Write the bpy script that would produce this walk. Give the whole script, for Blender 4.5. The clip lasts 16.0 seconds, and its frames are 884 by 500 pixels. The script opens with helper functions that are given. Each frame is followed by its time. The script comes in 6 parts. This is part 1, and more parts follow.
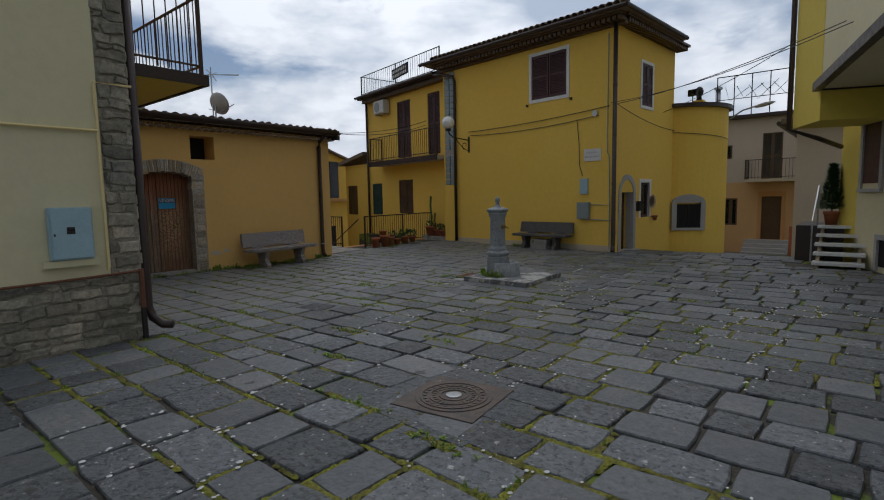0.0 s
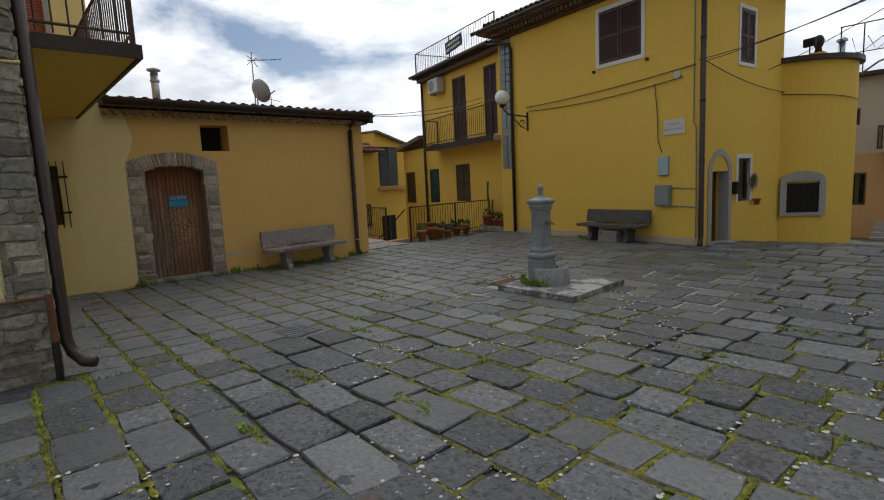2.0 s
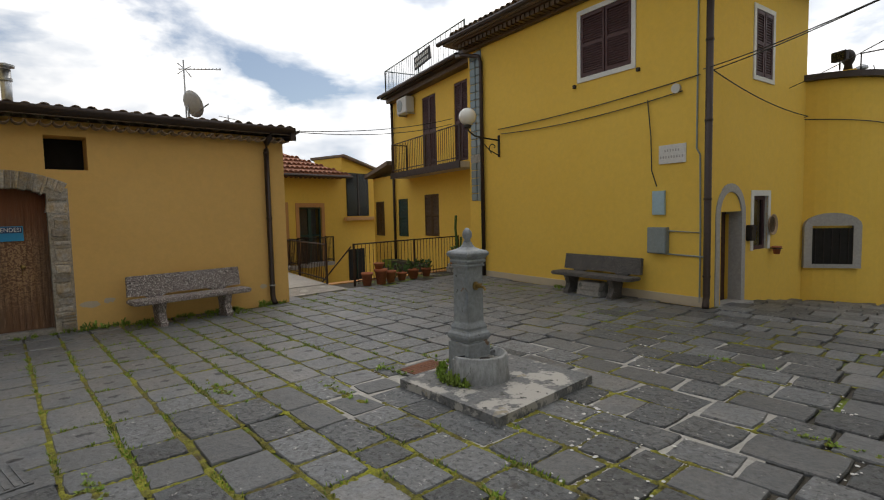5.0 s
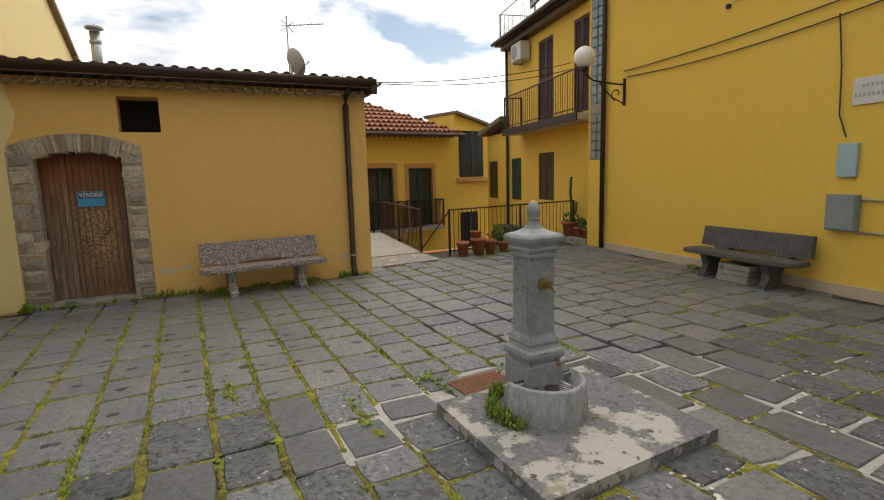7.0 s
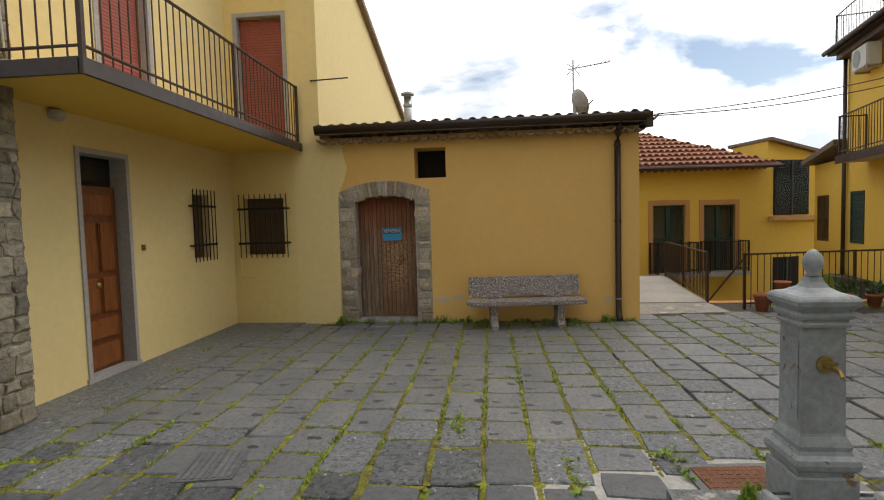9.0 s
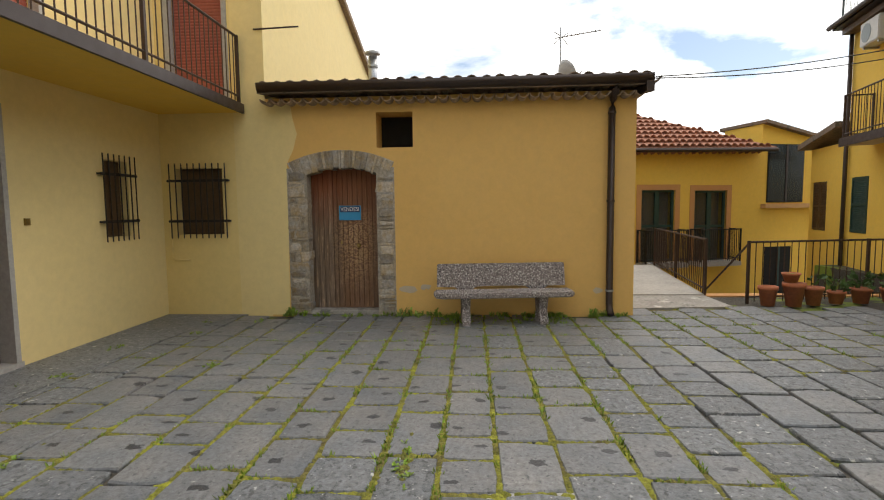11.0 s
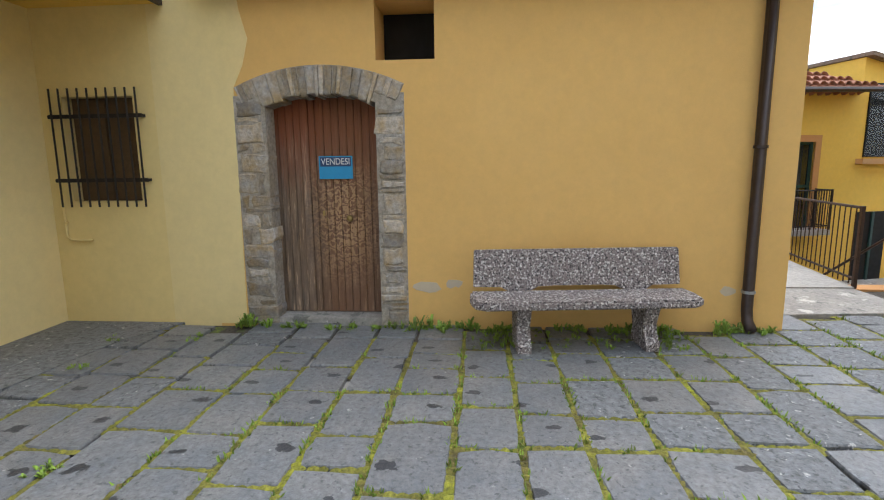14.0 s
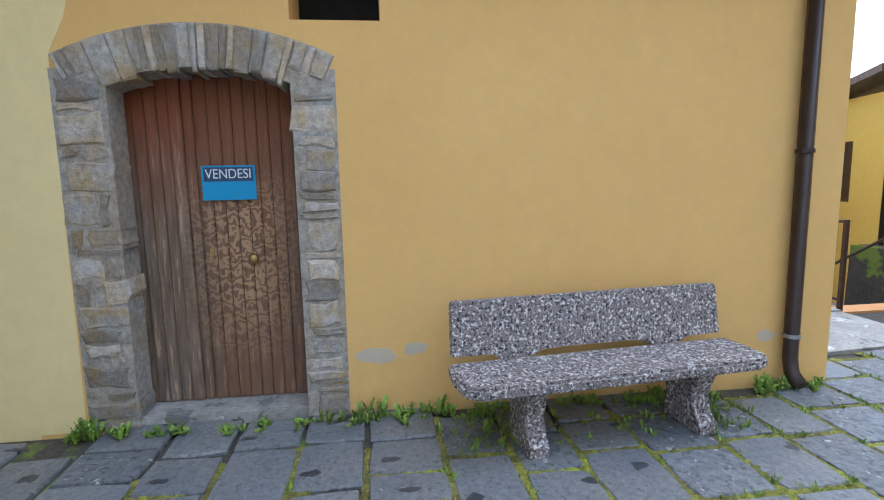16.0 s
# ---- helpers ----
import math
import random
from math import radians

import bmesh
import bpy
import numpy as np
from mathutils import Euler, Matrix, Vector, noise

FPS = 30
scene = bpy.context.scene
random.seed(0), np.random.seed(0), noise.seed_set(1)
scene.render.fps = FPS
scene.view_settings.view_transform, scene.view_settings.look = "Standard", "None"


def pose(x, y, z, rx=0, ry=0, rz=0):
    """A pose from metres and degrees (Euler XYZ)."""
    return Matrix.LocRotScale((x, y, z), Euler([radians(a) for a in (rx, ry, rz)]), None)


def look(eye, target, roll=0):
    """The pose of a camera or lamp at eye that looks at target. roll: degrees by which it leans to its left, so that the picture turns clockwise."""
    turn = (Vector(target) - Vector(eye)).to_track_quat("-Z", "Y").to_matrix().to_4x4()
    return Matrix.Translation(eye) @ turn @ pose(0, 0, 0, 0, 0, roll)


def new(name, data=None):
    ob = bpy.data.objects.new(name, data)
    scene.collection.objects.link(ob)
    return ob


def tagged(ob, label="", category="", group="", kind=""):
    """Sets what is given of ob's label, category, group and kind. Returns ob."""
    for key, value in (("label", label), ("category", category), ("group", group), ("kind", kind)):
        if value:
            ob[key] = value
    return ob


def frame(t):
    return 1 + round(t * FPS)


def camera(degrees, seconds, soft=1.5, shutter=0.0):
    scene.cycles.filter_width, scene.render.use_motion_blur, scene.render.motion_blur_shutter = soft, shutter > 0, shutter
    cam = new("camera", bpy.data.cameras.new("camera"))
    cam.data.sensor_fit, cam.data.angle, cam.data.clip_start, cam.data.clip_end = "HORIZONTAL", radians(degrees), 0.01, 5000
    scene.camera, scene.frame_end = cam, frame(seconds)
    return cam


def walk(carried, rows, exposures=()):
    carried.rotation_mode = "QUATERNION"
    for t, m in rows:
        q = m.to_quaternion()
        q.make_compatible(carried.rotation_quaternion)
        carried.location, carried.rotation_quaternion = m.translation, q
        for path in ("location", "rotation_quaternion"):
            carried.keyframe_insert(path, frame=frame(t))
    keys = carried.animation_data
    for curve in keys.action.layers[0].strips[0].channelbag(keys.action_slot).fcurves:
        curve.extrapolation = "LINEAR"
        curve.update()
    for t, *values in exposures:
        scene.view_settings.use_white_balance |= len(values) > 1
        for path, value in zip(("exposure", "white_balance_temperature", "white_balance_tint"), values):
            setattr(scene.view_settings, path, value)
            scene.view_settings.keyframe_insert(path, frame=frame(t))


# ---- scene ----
cam = camera(81, 16.0, soft=1.1)
PATH = [
    (0, (-0.635, 0.534, 1.501), (-1.909, 2.063, 1.299), -1.06),
    (0.5, (-0.715, 0.995, 1.484), (-1.888, 2.602, 1.277), -0.85),
    (1, (-0.841, 1.507, 1.541), (-2.062, 3.071, 1.291), -1.50),
    (1.5, (-1.056, 2.045, 1.573), (-2.394, 3.504, 1.286), -1.77),
    (2, (-1.189, 2.450, 1.579), (-2.688, 3.750, 1.323), -2.73),
    (2.5, (-1.351, 2.853, 1.599), (-2.988, 3.981, 1.385), -3.36),
    (3, (-1.527, 3.255, 1.618), (-3.211, 4.319, 1.435), -2.72),
    (3.5, (-1.674, 3.745, 1.660), (-3.320, 4.872, 1.511), -2.39),
    (4, (-1.863, 4.177, 1.662), (-3.379, 5.477, 1.553), -0.94),
    (6.5, (-2.902, 6.155, 1.644), (-4.465, 7.377, 1.390), -1.22),
    (7, (-3.074, 6.401, 1.688), (-4.850, 7.275, 1.400), -1.58),
    (7.5, (-3.277, 6.640, 1.649), (-5.218, 7.046, 1.388), -1.83),
    (8, (-3.271, 6.753, 1.627), (-5.262, 6.735, 1.433), -2.16),
    (8.5, (-3.191, 6.868, 1.669), (-5.176, 6.669, 1.528), -1.92),
    (9, (-3.187, 6.897, 1.694), (-5.175, 6.709, 1.580), -1.58),
    (11.5, (-4.803, 7.037, 1.547), (-6.791, 6.924, 1.365), -0.40),
    (12, (-5.219, 6.908, 1.553), (-7.204, 6.770, 1.350), -0.16),
    (12.5, (-5.733, 6.852, 1.516), (-7.712, 6.690, 1.277), -0.73),
    (13, (-6.158, 6.803, 1.489), (-8.131, 6.636, 1.210), -0.77),
    (13.5, (-6.640, 6.701, 1.546), (-8.604, 6.552, 1.203), -0.49),
    (14, (-7.074, 6.599, 1.491), (-9.042, 6.444, 1.168), -0.69),
    (14.5, (-7.498, 6.443, 1.515), (-9.467, 6.308, 1.192), -0.64),
    (15, (-7.871, 6.279, 1.515), (-9.846, 6.209, 1.210), -0.85),
    (15.5, (-8.259, 6.199, 1.471), (-10.240, 6.224, 1.198), -1.11),
    (16, (-8.552, 6.143, 1.479), (-10.520, 6.376, 1.207), -1.18),
]
walk(cam, [(t, look(eye, target, roll)) for t, eye, target, roll in PATH], [(0.0, -1.18, 6000, 10), (0.7, -1.16, 6000, 10), (1.5, -0.95, 6200, 10), (2.0, -0.76, 6350, 10), (2.6, -0.76, 6450, 10), (3.2, -0.77, 6450, 10), (4.0, -0.7, 6500, 10), (6.5, -0.12, 7200, 10), (8.0, 0.06, 7300, 10), (9.0, -0.03, 6900, 10), (11.5, 0.34, 6900, 10), (13.0, 0.68, 6600, 10), (14.5, 0.9, 5600, 10), (15.5, 1.05, 5200, 10), (16.0, 1.05, 5050, 10)])

# ---- light ----
SUN_EL, SUN_AZ = radians(52), radians(325)
world = bpy.data.worlds.new("sky")
scene.world = world
world.use_nodes = True
wn, wl = world.node_tree.nodes, world.node_tree.links
wn.clear()


def wnode(kind, **kw):
    n = wn.new(kind)
    for k, v in kw.items():
        n.inputs[k].default_value = v
    return n


sky = wn.new("ShaderNodeTexSky")
sky.sky_type, sky.sun_disc, sky.sun_elevation, sky.sun_rotation = "NISHITA", False, SUN_EL, SUN_AZ
sky_strength = wnode("ShaderNodeBackground", Strength=0.13)
wl.new(sky.outputs[0], sky_strength.inputs[0])
coord = wn.new("ShaderNodeTexCoord")
squash = wn.new("ShaderNodeMapping")
squash.inputs["Scale"].default_value = (1.0, 1.0, 2.6)
squash.inputs["Rotation"].default_value = (0, 0, radians(200))
wl.new(coord.outputs["Generated"], squash.inputs[0])
puff = wnode("ShaderNodeTexNoise", Scale=2.3, Detail=7.0, Roughness=0.55, Distortion=0.25)
wl.new(squash.outputs[0], puff.inputs[0])
cover = wn.new("ShaderNodeValToRGB")
cover.color_ramp.elements[0].position, cover.color_ramp.elements[1].position = 0.37, 0.47
wl.new(puff.outputs[0], cover.inputs[0])
belly = wnode("ShaderNodeTexNoise", Scale=4.2, Detail=6.0, Roughness=0.55)
wl.new(squash.outputs[0], belly.inputs[0])
shade = wn.new("ShaderNodeValToRGB")
shade.color_ramp.elements[0].position, shade.color_ramp.elements[1].position = 0.36, 0.60
shade.color_ramp.elements[0].color, shade.color_ramp.elements[1].color = (0.47, 0.53, 0.62, 1), (1, 1, 1, 1)
wl.new(belly.outputs[0], shade.inputs[0])
cloud = wnode("ShaderNodeBackground", Strength=1.6)
wl.new(shade.outputs[0], cloud.inputs[0])
# thin cloud glows round the veiled sun
towards = wn.new("ShaderNodeVectorMath")
towards.operation = "DOT_PRODUCT"
towards.inputs[1].default_value = (math.sin(SUN_AZ) * math.cos(SUN_EL), math.cos(SUN_AZ) * math.cos(SUN_EL), math.sin(SUN_EL))
wl.new(coord.outputs["Generated"], towards.inputs[0])
veil = wn.new("ShaderNodeMapRange")
for i, v in enumerate((0.2, 1.0, 1.15, 2.45), 1):
    veil.inputs[i].default_value = v
wl.new(towards.outputs["Value"], veil.inputs[0])
wl.new(veil.outputs[0], cloud.inputs["Strength"])
blend = wn.new("ShaderNodeMixShader")
wl.new(cover.outputs[0], blend.inputs[0])
wl.new(sky_strength.outputs[0], blend.inputs[1])
wl.new(cloud.outputs[0], blend.inputs[2])
out = wn.new("ShaderNodeOutputWorld")
wl.new(blend.outputs[0], out.inputs[0])

sun = new("sun", bpy.data.lights.new("sun", "SUN"))
sun.data.energy, sun.data.angle, sun.data.color = 0.8, radians(35), (1.0, 0.95, 0.87)
sun.matrix_world = look((0, 0, 0), (-math.sin(SUN_AZ) * math.cos(SUN_EL), -math.cos(SUN_AZ) * math.cos(SUN_EL), -math.sin(SUN_EL)))


# ---- materials ----
def material(name, base, rough=0.8, metal=0.0, big=0.12, small=0.1, big_scale=0.9, small_scale=22.0, bump=0.15,
             bump_scale=60.0, tint=None, each=0.0, stretch=(1, 1, 1), spots=None, world_space=True):
    """A surface with blotches, grain, fine relief and, if asked, spots of a second colour (colour, amount, scale)."""
    m = bpy.data.materials.new(name)
    m.use_nodes = True
    n, l = m.node_tree.nodes, m.node_tree.links
    bsdf = n["Principled BSDF"]
    bsdf.inputs["Roughness"].default_value, bsdf.inputs["Metallic"].default_value = rough, metal
    where = n.new("ShaderNodeNewGeometry") if world_space else n.new("ShaderNodeTexCoord")
    place = where.outputs["Position"] if world_space else where.outputs["Object"]
    mapping = n.new("ShaderNodeMapping")
    mapping.inputs["Scale"].default_value = stretch
    l.new(place, mapping.inputs[0])

    def tex(scale, detail=5.0, rough_=0.6):
        t = n.new("ShaderNodeTexNoise")
        t.inputs["Scale"].default_value, t.inputs["Detail"].default_value, t.inputs["Roughness"].default_value = scale, detail, rough_
        l.new(mapping.outputs[0], t.inputs[0])
        return t.outputs[0]

    def mix(kind, fac, a, b):
        x = n.new("ShaderNodeMix")
        x.data_type, x.blend_type = "RGBA", kind
        for socket, v in ((x.inputs[0], fac), (x.inputs[6], a), (x.inputs[7], b)):
            if isinstance(v, (float, int, tuple)):
                socket.default_value = v
            else:
                l.new(v, socket)
        return x.outputs[2]

    def spread(value, low, high, lo=0.3, hi=0.7):
        r = n.new("ShaderNodeMapRange")
        for i, v in enumerate((lo, hi, low, high), 1):
            r.inputs[i].default_value = v
        l.new(value, r.inputs[0])
        return r.outputs[0]

    c = (*base, 1.0)
    second = (*(tint or [v * 0.7 for v in base]), 1.0)
    c = mix("MIX", spread(tex(big_scale), 0.0, min(1.0, big * 5)), c, second)
    grain = spread(tex(small_scale, 8.0, 0.7), 1 - small * 2.2, 1 + small * 2.2)
    g = n.new("ShaderNodeCombineColor")
    for i in range(3):
        l.new(grain, g.inputs[i])
    c = mix("MULTIPLY", 1.0, c, g.outputs[0])
    for colour, amount, scale in spots or ():
        c = mix("MIX", spread(tex(scale, 6.0, 0.65), 0.0, 1.0, 0.72 - amount, 0.76 - amount), c, (*colour, 1.0))
    if each:
        info = n.new("ShaderNodeObjectInfo")
        isle = n.new("ShaderNodeNewGeometry")
        add = n.new("ShaderNodeMath")
        add.operation = "ADD"
        l.new(info.outputs["Random"], add.inputs[0])
        l.new(isle.outputs["Random Per Island"], add.inputs[1])
        fr = n.new("ShaderNodeMath")
        fr.operation = "FRACT"
        l.new(add.outputs[0], fr.inputs[0])
        v = spread(fr.outputs[0], 1 - each, 1 + each, 0.0, 1.0)
        g2 = n.new("ShaderNodeCombineColor")
        for i in range(3):
            l.new(v, g2.inputs[i])
        c = mix("MULTIPLY", 1.0, c, g2.outputs[0])
    l.new(c, bsdf.inputs["Base Color"])
    rr = spread(tex(small_scale * 0.5), rough - 0.1, min(1.0, rough + 0.1))
    l.new(rr, bsdf.inputs["Roughness"])
    if bump:
        b = n.new("ShaderNodeBump")
        b.inputs["Strength"].default_value, b.inputs["Distance"].default_value = bump, 0.02
        l.new(tex(bump_scale, 6.0, 0.65), b.inputs["Height"])
        l.new(b.outputs[0], bsdf.inputs["Normal"])
    return m


def plaster(name, base, tint, **kw):
    return material(name, base, 0.9, big=0.1, small=0.022, big_scale=0.5, small_scale=10, bump=0.1, bump_scale=90, tint=tint, **kw)


M = {
    "yellow": plaster("yellow_plaster", (0.79, 0.53, 0.095), (0.75, 0.47, 0.07)),
    "yellow_low": plaster("ochre_plaster", (0.71, 0.45, 0.15), (0.62, 0.37, 0.11)),
    "butter": plaster("butter_plaster", (0.75, 0.595, 0.265), (0.72, 0.54, 0.215)),
    "cream": plaster("cream_plaster", (0.765, 0.625, 0.31), (0.73, 0.57, 0.255)),
    "pale": plaster("pale_plaster", (0.66, 0.60, 0.38), (0.58, 0.52, 0.33)),
    "lemon": plaster("lemon_plaster", (0.72, 0.56, 0.10), (0.66, 0.5, 0.08)),
    "greyplaster": plaster("grey_plaster", (0.50, 0.43, 0.33), (0.54, 0.42, 0.24)),
    "pink": plaster("pinkish_plaster", (0.52, 0.43, 0.33), (0.44, 0.35, 0.26)),
    "orange": plaster("orange_plaster", (0.55, 0.28, 0.10), (0.46, 0.22, 0.08)),
    "peach": plaster("peach_plaster", (0.60, 0.36, 0.16), (0.52, 0.3, 0.13)),
    "soil": material("joint_soil_and_moss", (0.075, 0.065, 0.05), 0.95, big=0.2, small=0.3, big_scale=2.0, small_scale=40, bump=0.5, bump_scale=120,
                     tint=(0.05, 0.045, 0.035), spots=(((0.15, 0.20, 0.022), 0.2, 1.1), ((0.30, 0.28, 0.25), 0.10, 0.8))),
    "slab": material("pitted_paving_stone", (0.112, 0.116, 0.118), 0.55, big=0.2, small=0.24, big_scale=2.4, small_scale=18, bump=0.9, bump_scale=28,
                     tint=(0.078, 0.086, 0.094), each=0.24, spots=(((0.038, 0.041, 0.046), 0.19, 22.0), ((0.05, 0.047, 0.043), 0.10, 3.2), ((0.46, 0.455, 0.43), 0.09, 19.0))),
    "slab_smooth": material("smooth_paving_stone", (0.185, 0.180, 0.176), 0.5, big=0.2, small=0.2, big_scale=2.4, small_scale=30, bump=0.35, bump_scale=42,
                     tint=(0.12, 0.131, 0.145), each=0.09, spots=(((0.08, 0.082, 0.085), 0.14, 26.0), ((0.06, 0.06, 0.058), 0.05, 7.0), ((0.40, 0.39, 0.37), 0.055, 16.0))),
    "slab_flecked": material("flecked_paving_stone", (0.155, 0.159, 0.163), 0.55, big=0.2, small=0.26, big_scale=2.4, small_scale=20, bump=0.8, bump_scale=30,
                     tint=(0.135, 0.145, 0.157), each=0.1, spots=(((0.065, 0.068, 0.072), 0.16, 22.0), ((0.47, 0.46, 0.44), 0.10, 17.0))),
    "slab_worn": material("worn_paving_stone", (0.122, 0.125, 0.128), 0.5, big=0.2, small=0.22, big_scale=3.0, small_scale=26, bump=0.5, bump_scale=34,
                     tint=(0.09, 0.097, 0.105), each=0.2, spots=(((0.06, 0.062, 0.064), 0.11, 18.0), ((0.34, 0.335, 0.31), 0.06, 15.0))),
    "rubble": material("rubble_stone", (0.33, 0.285, 0.21), 0.9, big=0.2, small=0.2, big_scale=2.0, small_scale=18, bump=0.7, bump_scale=30,
                       tint=(0.17, 0.165, 0.14), each=0.42, spots=(((0.14, 0.15, 0.10), 0.08, 5.0),)),
    "jamb": material("grey_and_ochre_stone", (0.37, 0.36, 0.355), 0.9, big=0.28, small=0.16, big_scale=6.5, small_scale=24, bump=0.7, bump_scale=45,
                     tint=(0.34, 0.245, 0.125), each=0.38, spots=(((0.52, 0.5, 0.47), 0.06, 12.0),)),
    "rubble_bed": material("rubble_mortar", (0.31, 0.28, 0.22), 0.95, big=0.2, big_scale=3, tint=(0.22, 0.2, 0.155), small=0.2, bump=0.6, bump_scale=50),
    "mortar": material("old_mortar", (0.36, 0.34, 0.315), 0.95, big=0.2, big_scale=3, tint=(0.33, 0.27, 0.19), small=0.2, bump=0.6, bump_scale=50),
    "concrete": material("weathered_concrete", (0.36, 0.34, 0.31), 0.85, big=0.2, small=0.14, big_scale=2.5, bump=0.3,
                         spots=(((0.55, 0.53, 0.49), 0.12, 3.5), ((0.17, 0.17, 0.155), 0.14, 4.0), ((0.10, 0.10, 0.09), 0.09, 16.0))),
    "footing": material("stone_and_mortar_slab", (0.18, 0.18, 0.178), 0.85, big=0.2, small=0.22, big_scale=3, small_scale=30, bump=0.6, bump_scale=30, tint=(0.13, 0.135, 0.14),
                        spots=(((0.42, 0.40, 0.37), 0.225, 2.6), ((0.075, 0.075, 0.07), 0.12, 12.0), ((0.30, 0.26, 0.19), 0.11, 3.3))),
    "basin": material("weathered_basin_concrete", (0.33, 0.34, 0.345), 0.85, big=0.2, small=0.16, big_scale=5, bump=0.4, bump_scale=60, stretch=(1, 1, 0.5), tint=(0.22, 0.225, 0.225),
                      spots=(((0.12, 0.12, 0.115), 0.11, 14.0), ((0.5, 0.49, 0.46), 0.07, 9.0))),
    "screed": material("white_mortar_patch", (0.43, 0.415, 0.385), 0.9, small=0.12, big=0.15, bump=0.4, bump_scale=60),
    "terrazzo": material("exposed_aggregate", (0.28, 0.235, 0.225), 0.8, big=0.05, small=0.2, small_scale=60, bump=0.8, bump_scale=75, tint=(0.24, 0.2, 0.19),
                         spots=(((0.035, 0.032, 0.034), 0.20, 60.0), ((0.7, 0.67, 0.64), 0.175, 52.0))),
    "terrazzo_old": material("weathered_aggregate", (0.14, 0.125, 0.115), 0.85, big=0.2, small=0.25, big_scale=4, small_scale=60, bump=0.8, bump_scale=75, tint=(0.09, 0.085, 0.08),
                             spots=(((0.05, 0.05, 0.05), 0.19, 62.0), ((0.4, 0.38, 0.35), 0.1, 55.0))),
    "iron_grey": material("grey_painted_cast_iron", (0.29, 0.315, 0.335), 0.55, 0.1, big=0.2, small=0.12, big_scale=4, bump=0.18, bump_scale=45,
                          tint=(0.22, 0.235, 0.245), spots=(((0.2, 0.12, 0.07), 0.06, 9.0), ((0.09, 0.09, 0.085), 0.08, 13.0))),
    "rust": material("rusty_iron", (0.20, 0.085, 0.045), 0.85, 0.2, big=0.2, small=0.25, big_scale=5, small_scale=60, bump=0.3),
    "manhole": material("worn_cast_iron", (0.13, 0.095, 0.075), 0.6, 0.5, big=0.2, small=0.2, big_scale=6, bump=0.2, tint=(0.085, 0.075, 0.07)),
    "brown": material("brown_sheet_metal", (0.048, 0.032, 0.027), 0.45, 0.3, small=0.1, bump=0.05),
    "black": material("black_iron", (0.03, 0.024, 0.022), 0.55, 0.4, small=0.15, bump=0.1),
    "rail": material("rust_brown_rail", (0.06, 0.035, 0.025), 0.6, 0.3, small=0.2, bump=0.1),
    "dark": material("unlit_interior", (0.012, 0.011, 0.010), 0.95, bump=0),
    "oldwood": material("weathered_door_wood", (0.185, 0.115, 0.064), 0.7, big=0.16, small=0.28, big_scale=1.3, small_scale=9, bump=0.5, bump_scale=14,
                        tint=(0.17, 0.14, 0.118), stretch=(4, 4, 0.35), each=0.15, spots=(((0.40, 0.28, 0.18), 0.13, 9.0), ((0.09, 0.05, 0.03), 0.05, 14.0))),
    "redwood": material("varnished_wood", (0.27, 0.088, 0.024), 0.4, big=0.12, small=0.2, big_scale=2, small_scale=8, bump=0.08, tint=(0.15, 0.042, 0.012), stretch=(4, 4, 0.4)),
    # darker copy of the door wood; the relief shade between panels is in its colour
    "redwood_shaded": material("varnished_wood_shade", (0.18, 0.055, 0.016), 0.45, big=0.12, small=0.2, big_scale=2, small_scale=8, bump=0.08, stretch=(4, 4, 0.4)),
    "tile_pale": material("pale_eave_tile", (0.40, 0.28, 0.18), 0.9, big=0.2, small=0.15, big_scale=5, bump=0.3, each=0.2),
    "shutter": material("dark_purple_brown_shutter", (0.075, 0.032, 0.033), 0.6, small=0.1, bump=0.06),
    "green": material("dark_green_paint", (0.018, 0.055, 0.045), 0.5, small=0.1, bump=0.05),
    "ochre_wood": material("brown_window_wood", (0.10, 0.055, 0.022), 0.55, small=0.15, bump=0.08),
    "roller": material("red_brown_roller_shutter", (0.33, 0.085, 0.06), 0.6, small=0.08, bump=0.05),
    "tile": material("old_roof_tile", (0.26, 0.185, 0.13), 0.9, big=0.2, small=0.2, big_scale=4, bump=0.4, bump_scale=40, each=0.3, tint=(0.2, 0.15, 0.11),
                     spots=(((0.12, 0.11, 0.08), 0.14, 6.0), ((0.42, 0.38, 0.28), 0.05, 9.0))),
    "redtile": material("red_roof_tile", (0.34, 0.15, 0.09), 0.85, big=0.12, small=0.12, big_scale=3, bump=0.2, each=0.2, tint=(0.25, 0.105, 0.065)),
    "white": material("white_paint", (0.72, 0.72, 0.70), 0.6, small=0.04, big=0.05, bump=0.05),
    "marble": material("white_marble", (0.66, 0.65, 0.63), 0.45, small=0.05, big=0.08, bump=0.04),
    "greystone": material("grey_stone_trim", (0.40, 0.39, 0.38), 0.75, small=0.08, big=0.1, bump=0.12),
    "bluebox": material("pale_blue_enamel", (0.36, 0.50, 0.56), 0.45, small=0.04, big=0.06, bump=0.03),
    "greybox": material("grey_painted_sheet", (0.25, 0.29, 0.29), 0.5, small=0.06, big=0.08, bump=0.03),
    "sign_blue": material("bright_blue_card", (0.02, 0.27, 0.52), 0.4, small=0.03, big=0.03, bump=0),
    "sign_navy": material("dark_blue_card", (0.02, 0.05, 0.13), 0.4, small=0.03, big=0.03, bump=0),
    "zinc": material("zinc", (0.42, 0.43, 0.44), 0.35, 0.8, small=0.08, bump=0.05),
    "brass": material("worn_brass", (0.36, 0.25, 0.09), 0.4, 0.8, small=0.15, bump=0.1),
    "terracotta": material("terracotta", (0.42, 0.14, 0.065), 0.8, small=0.1, big=0.12, big_scale=6, bump=0.15),
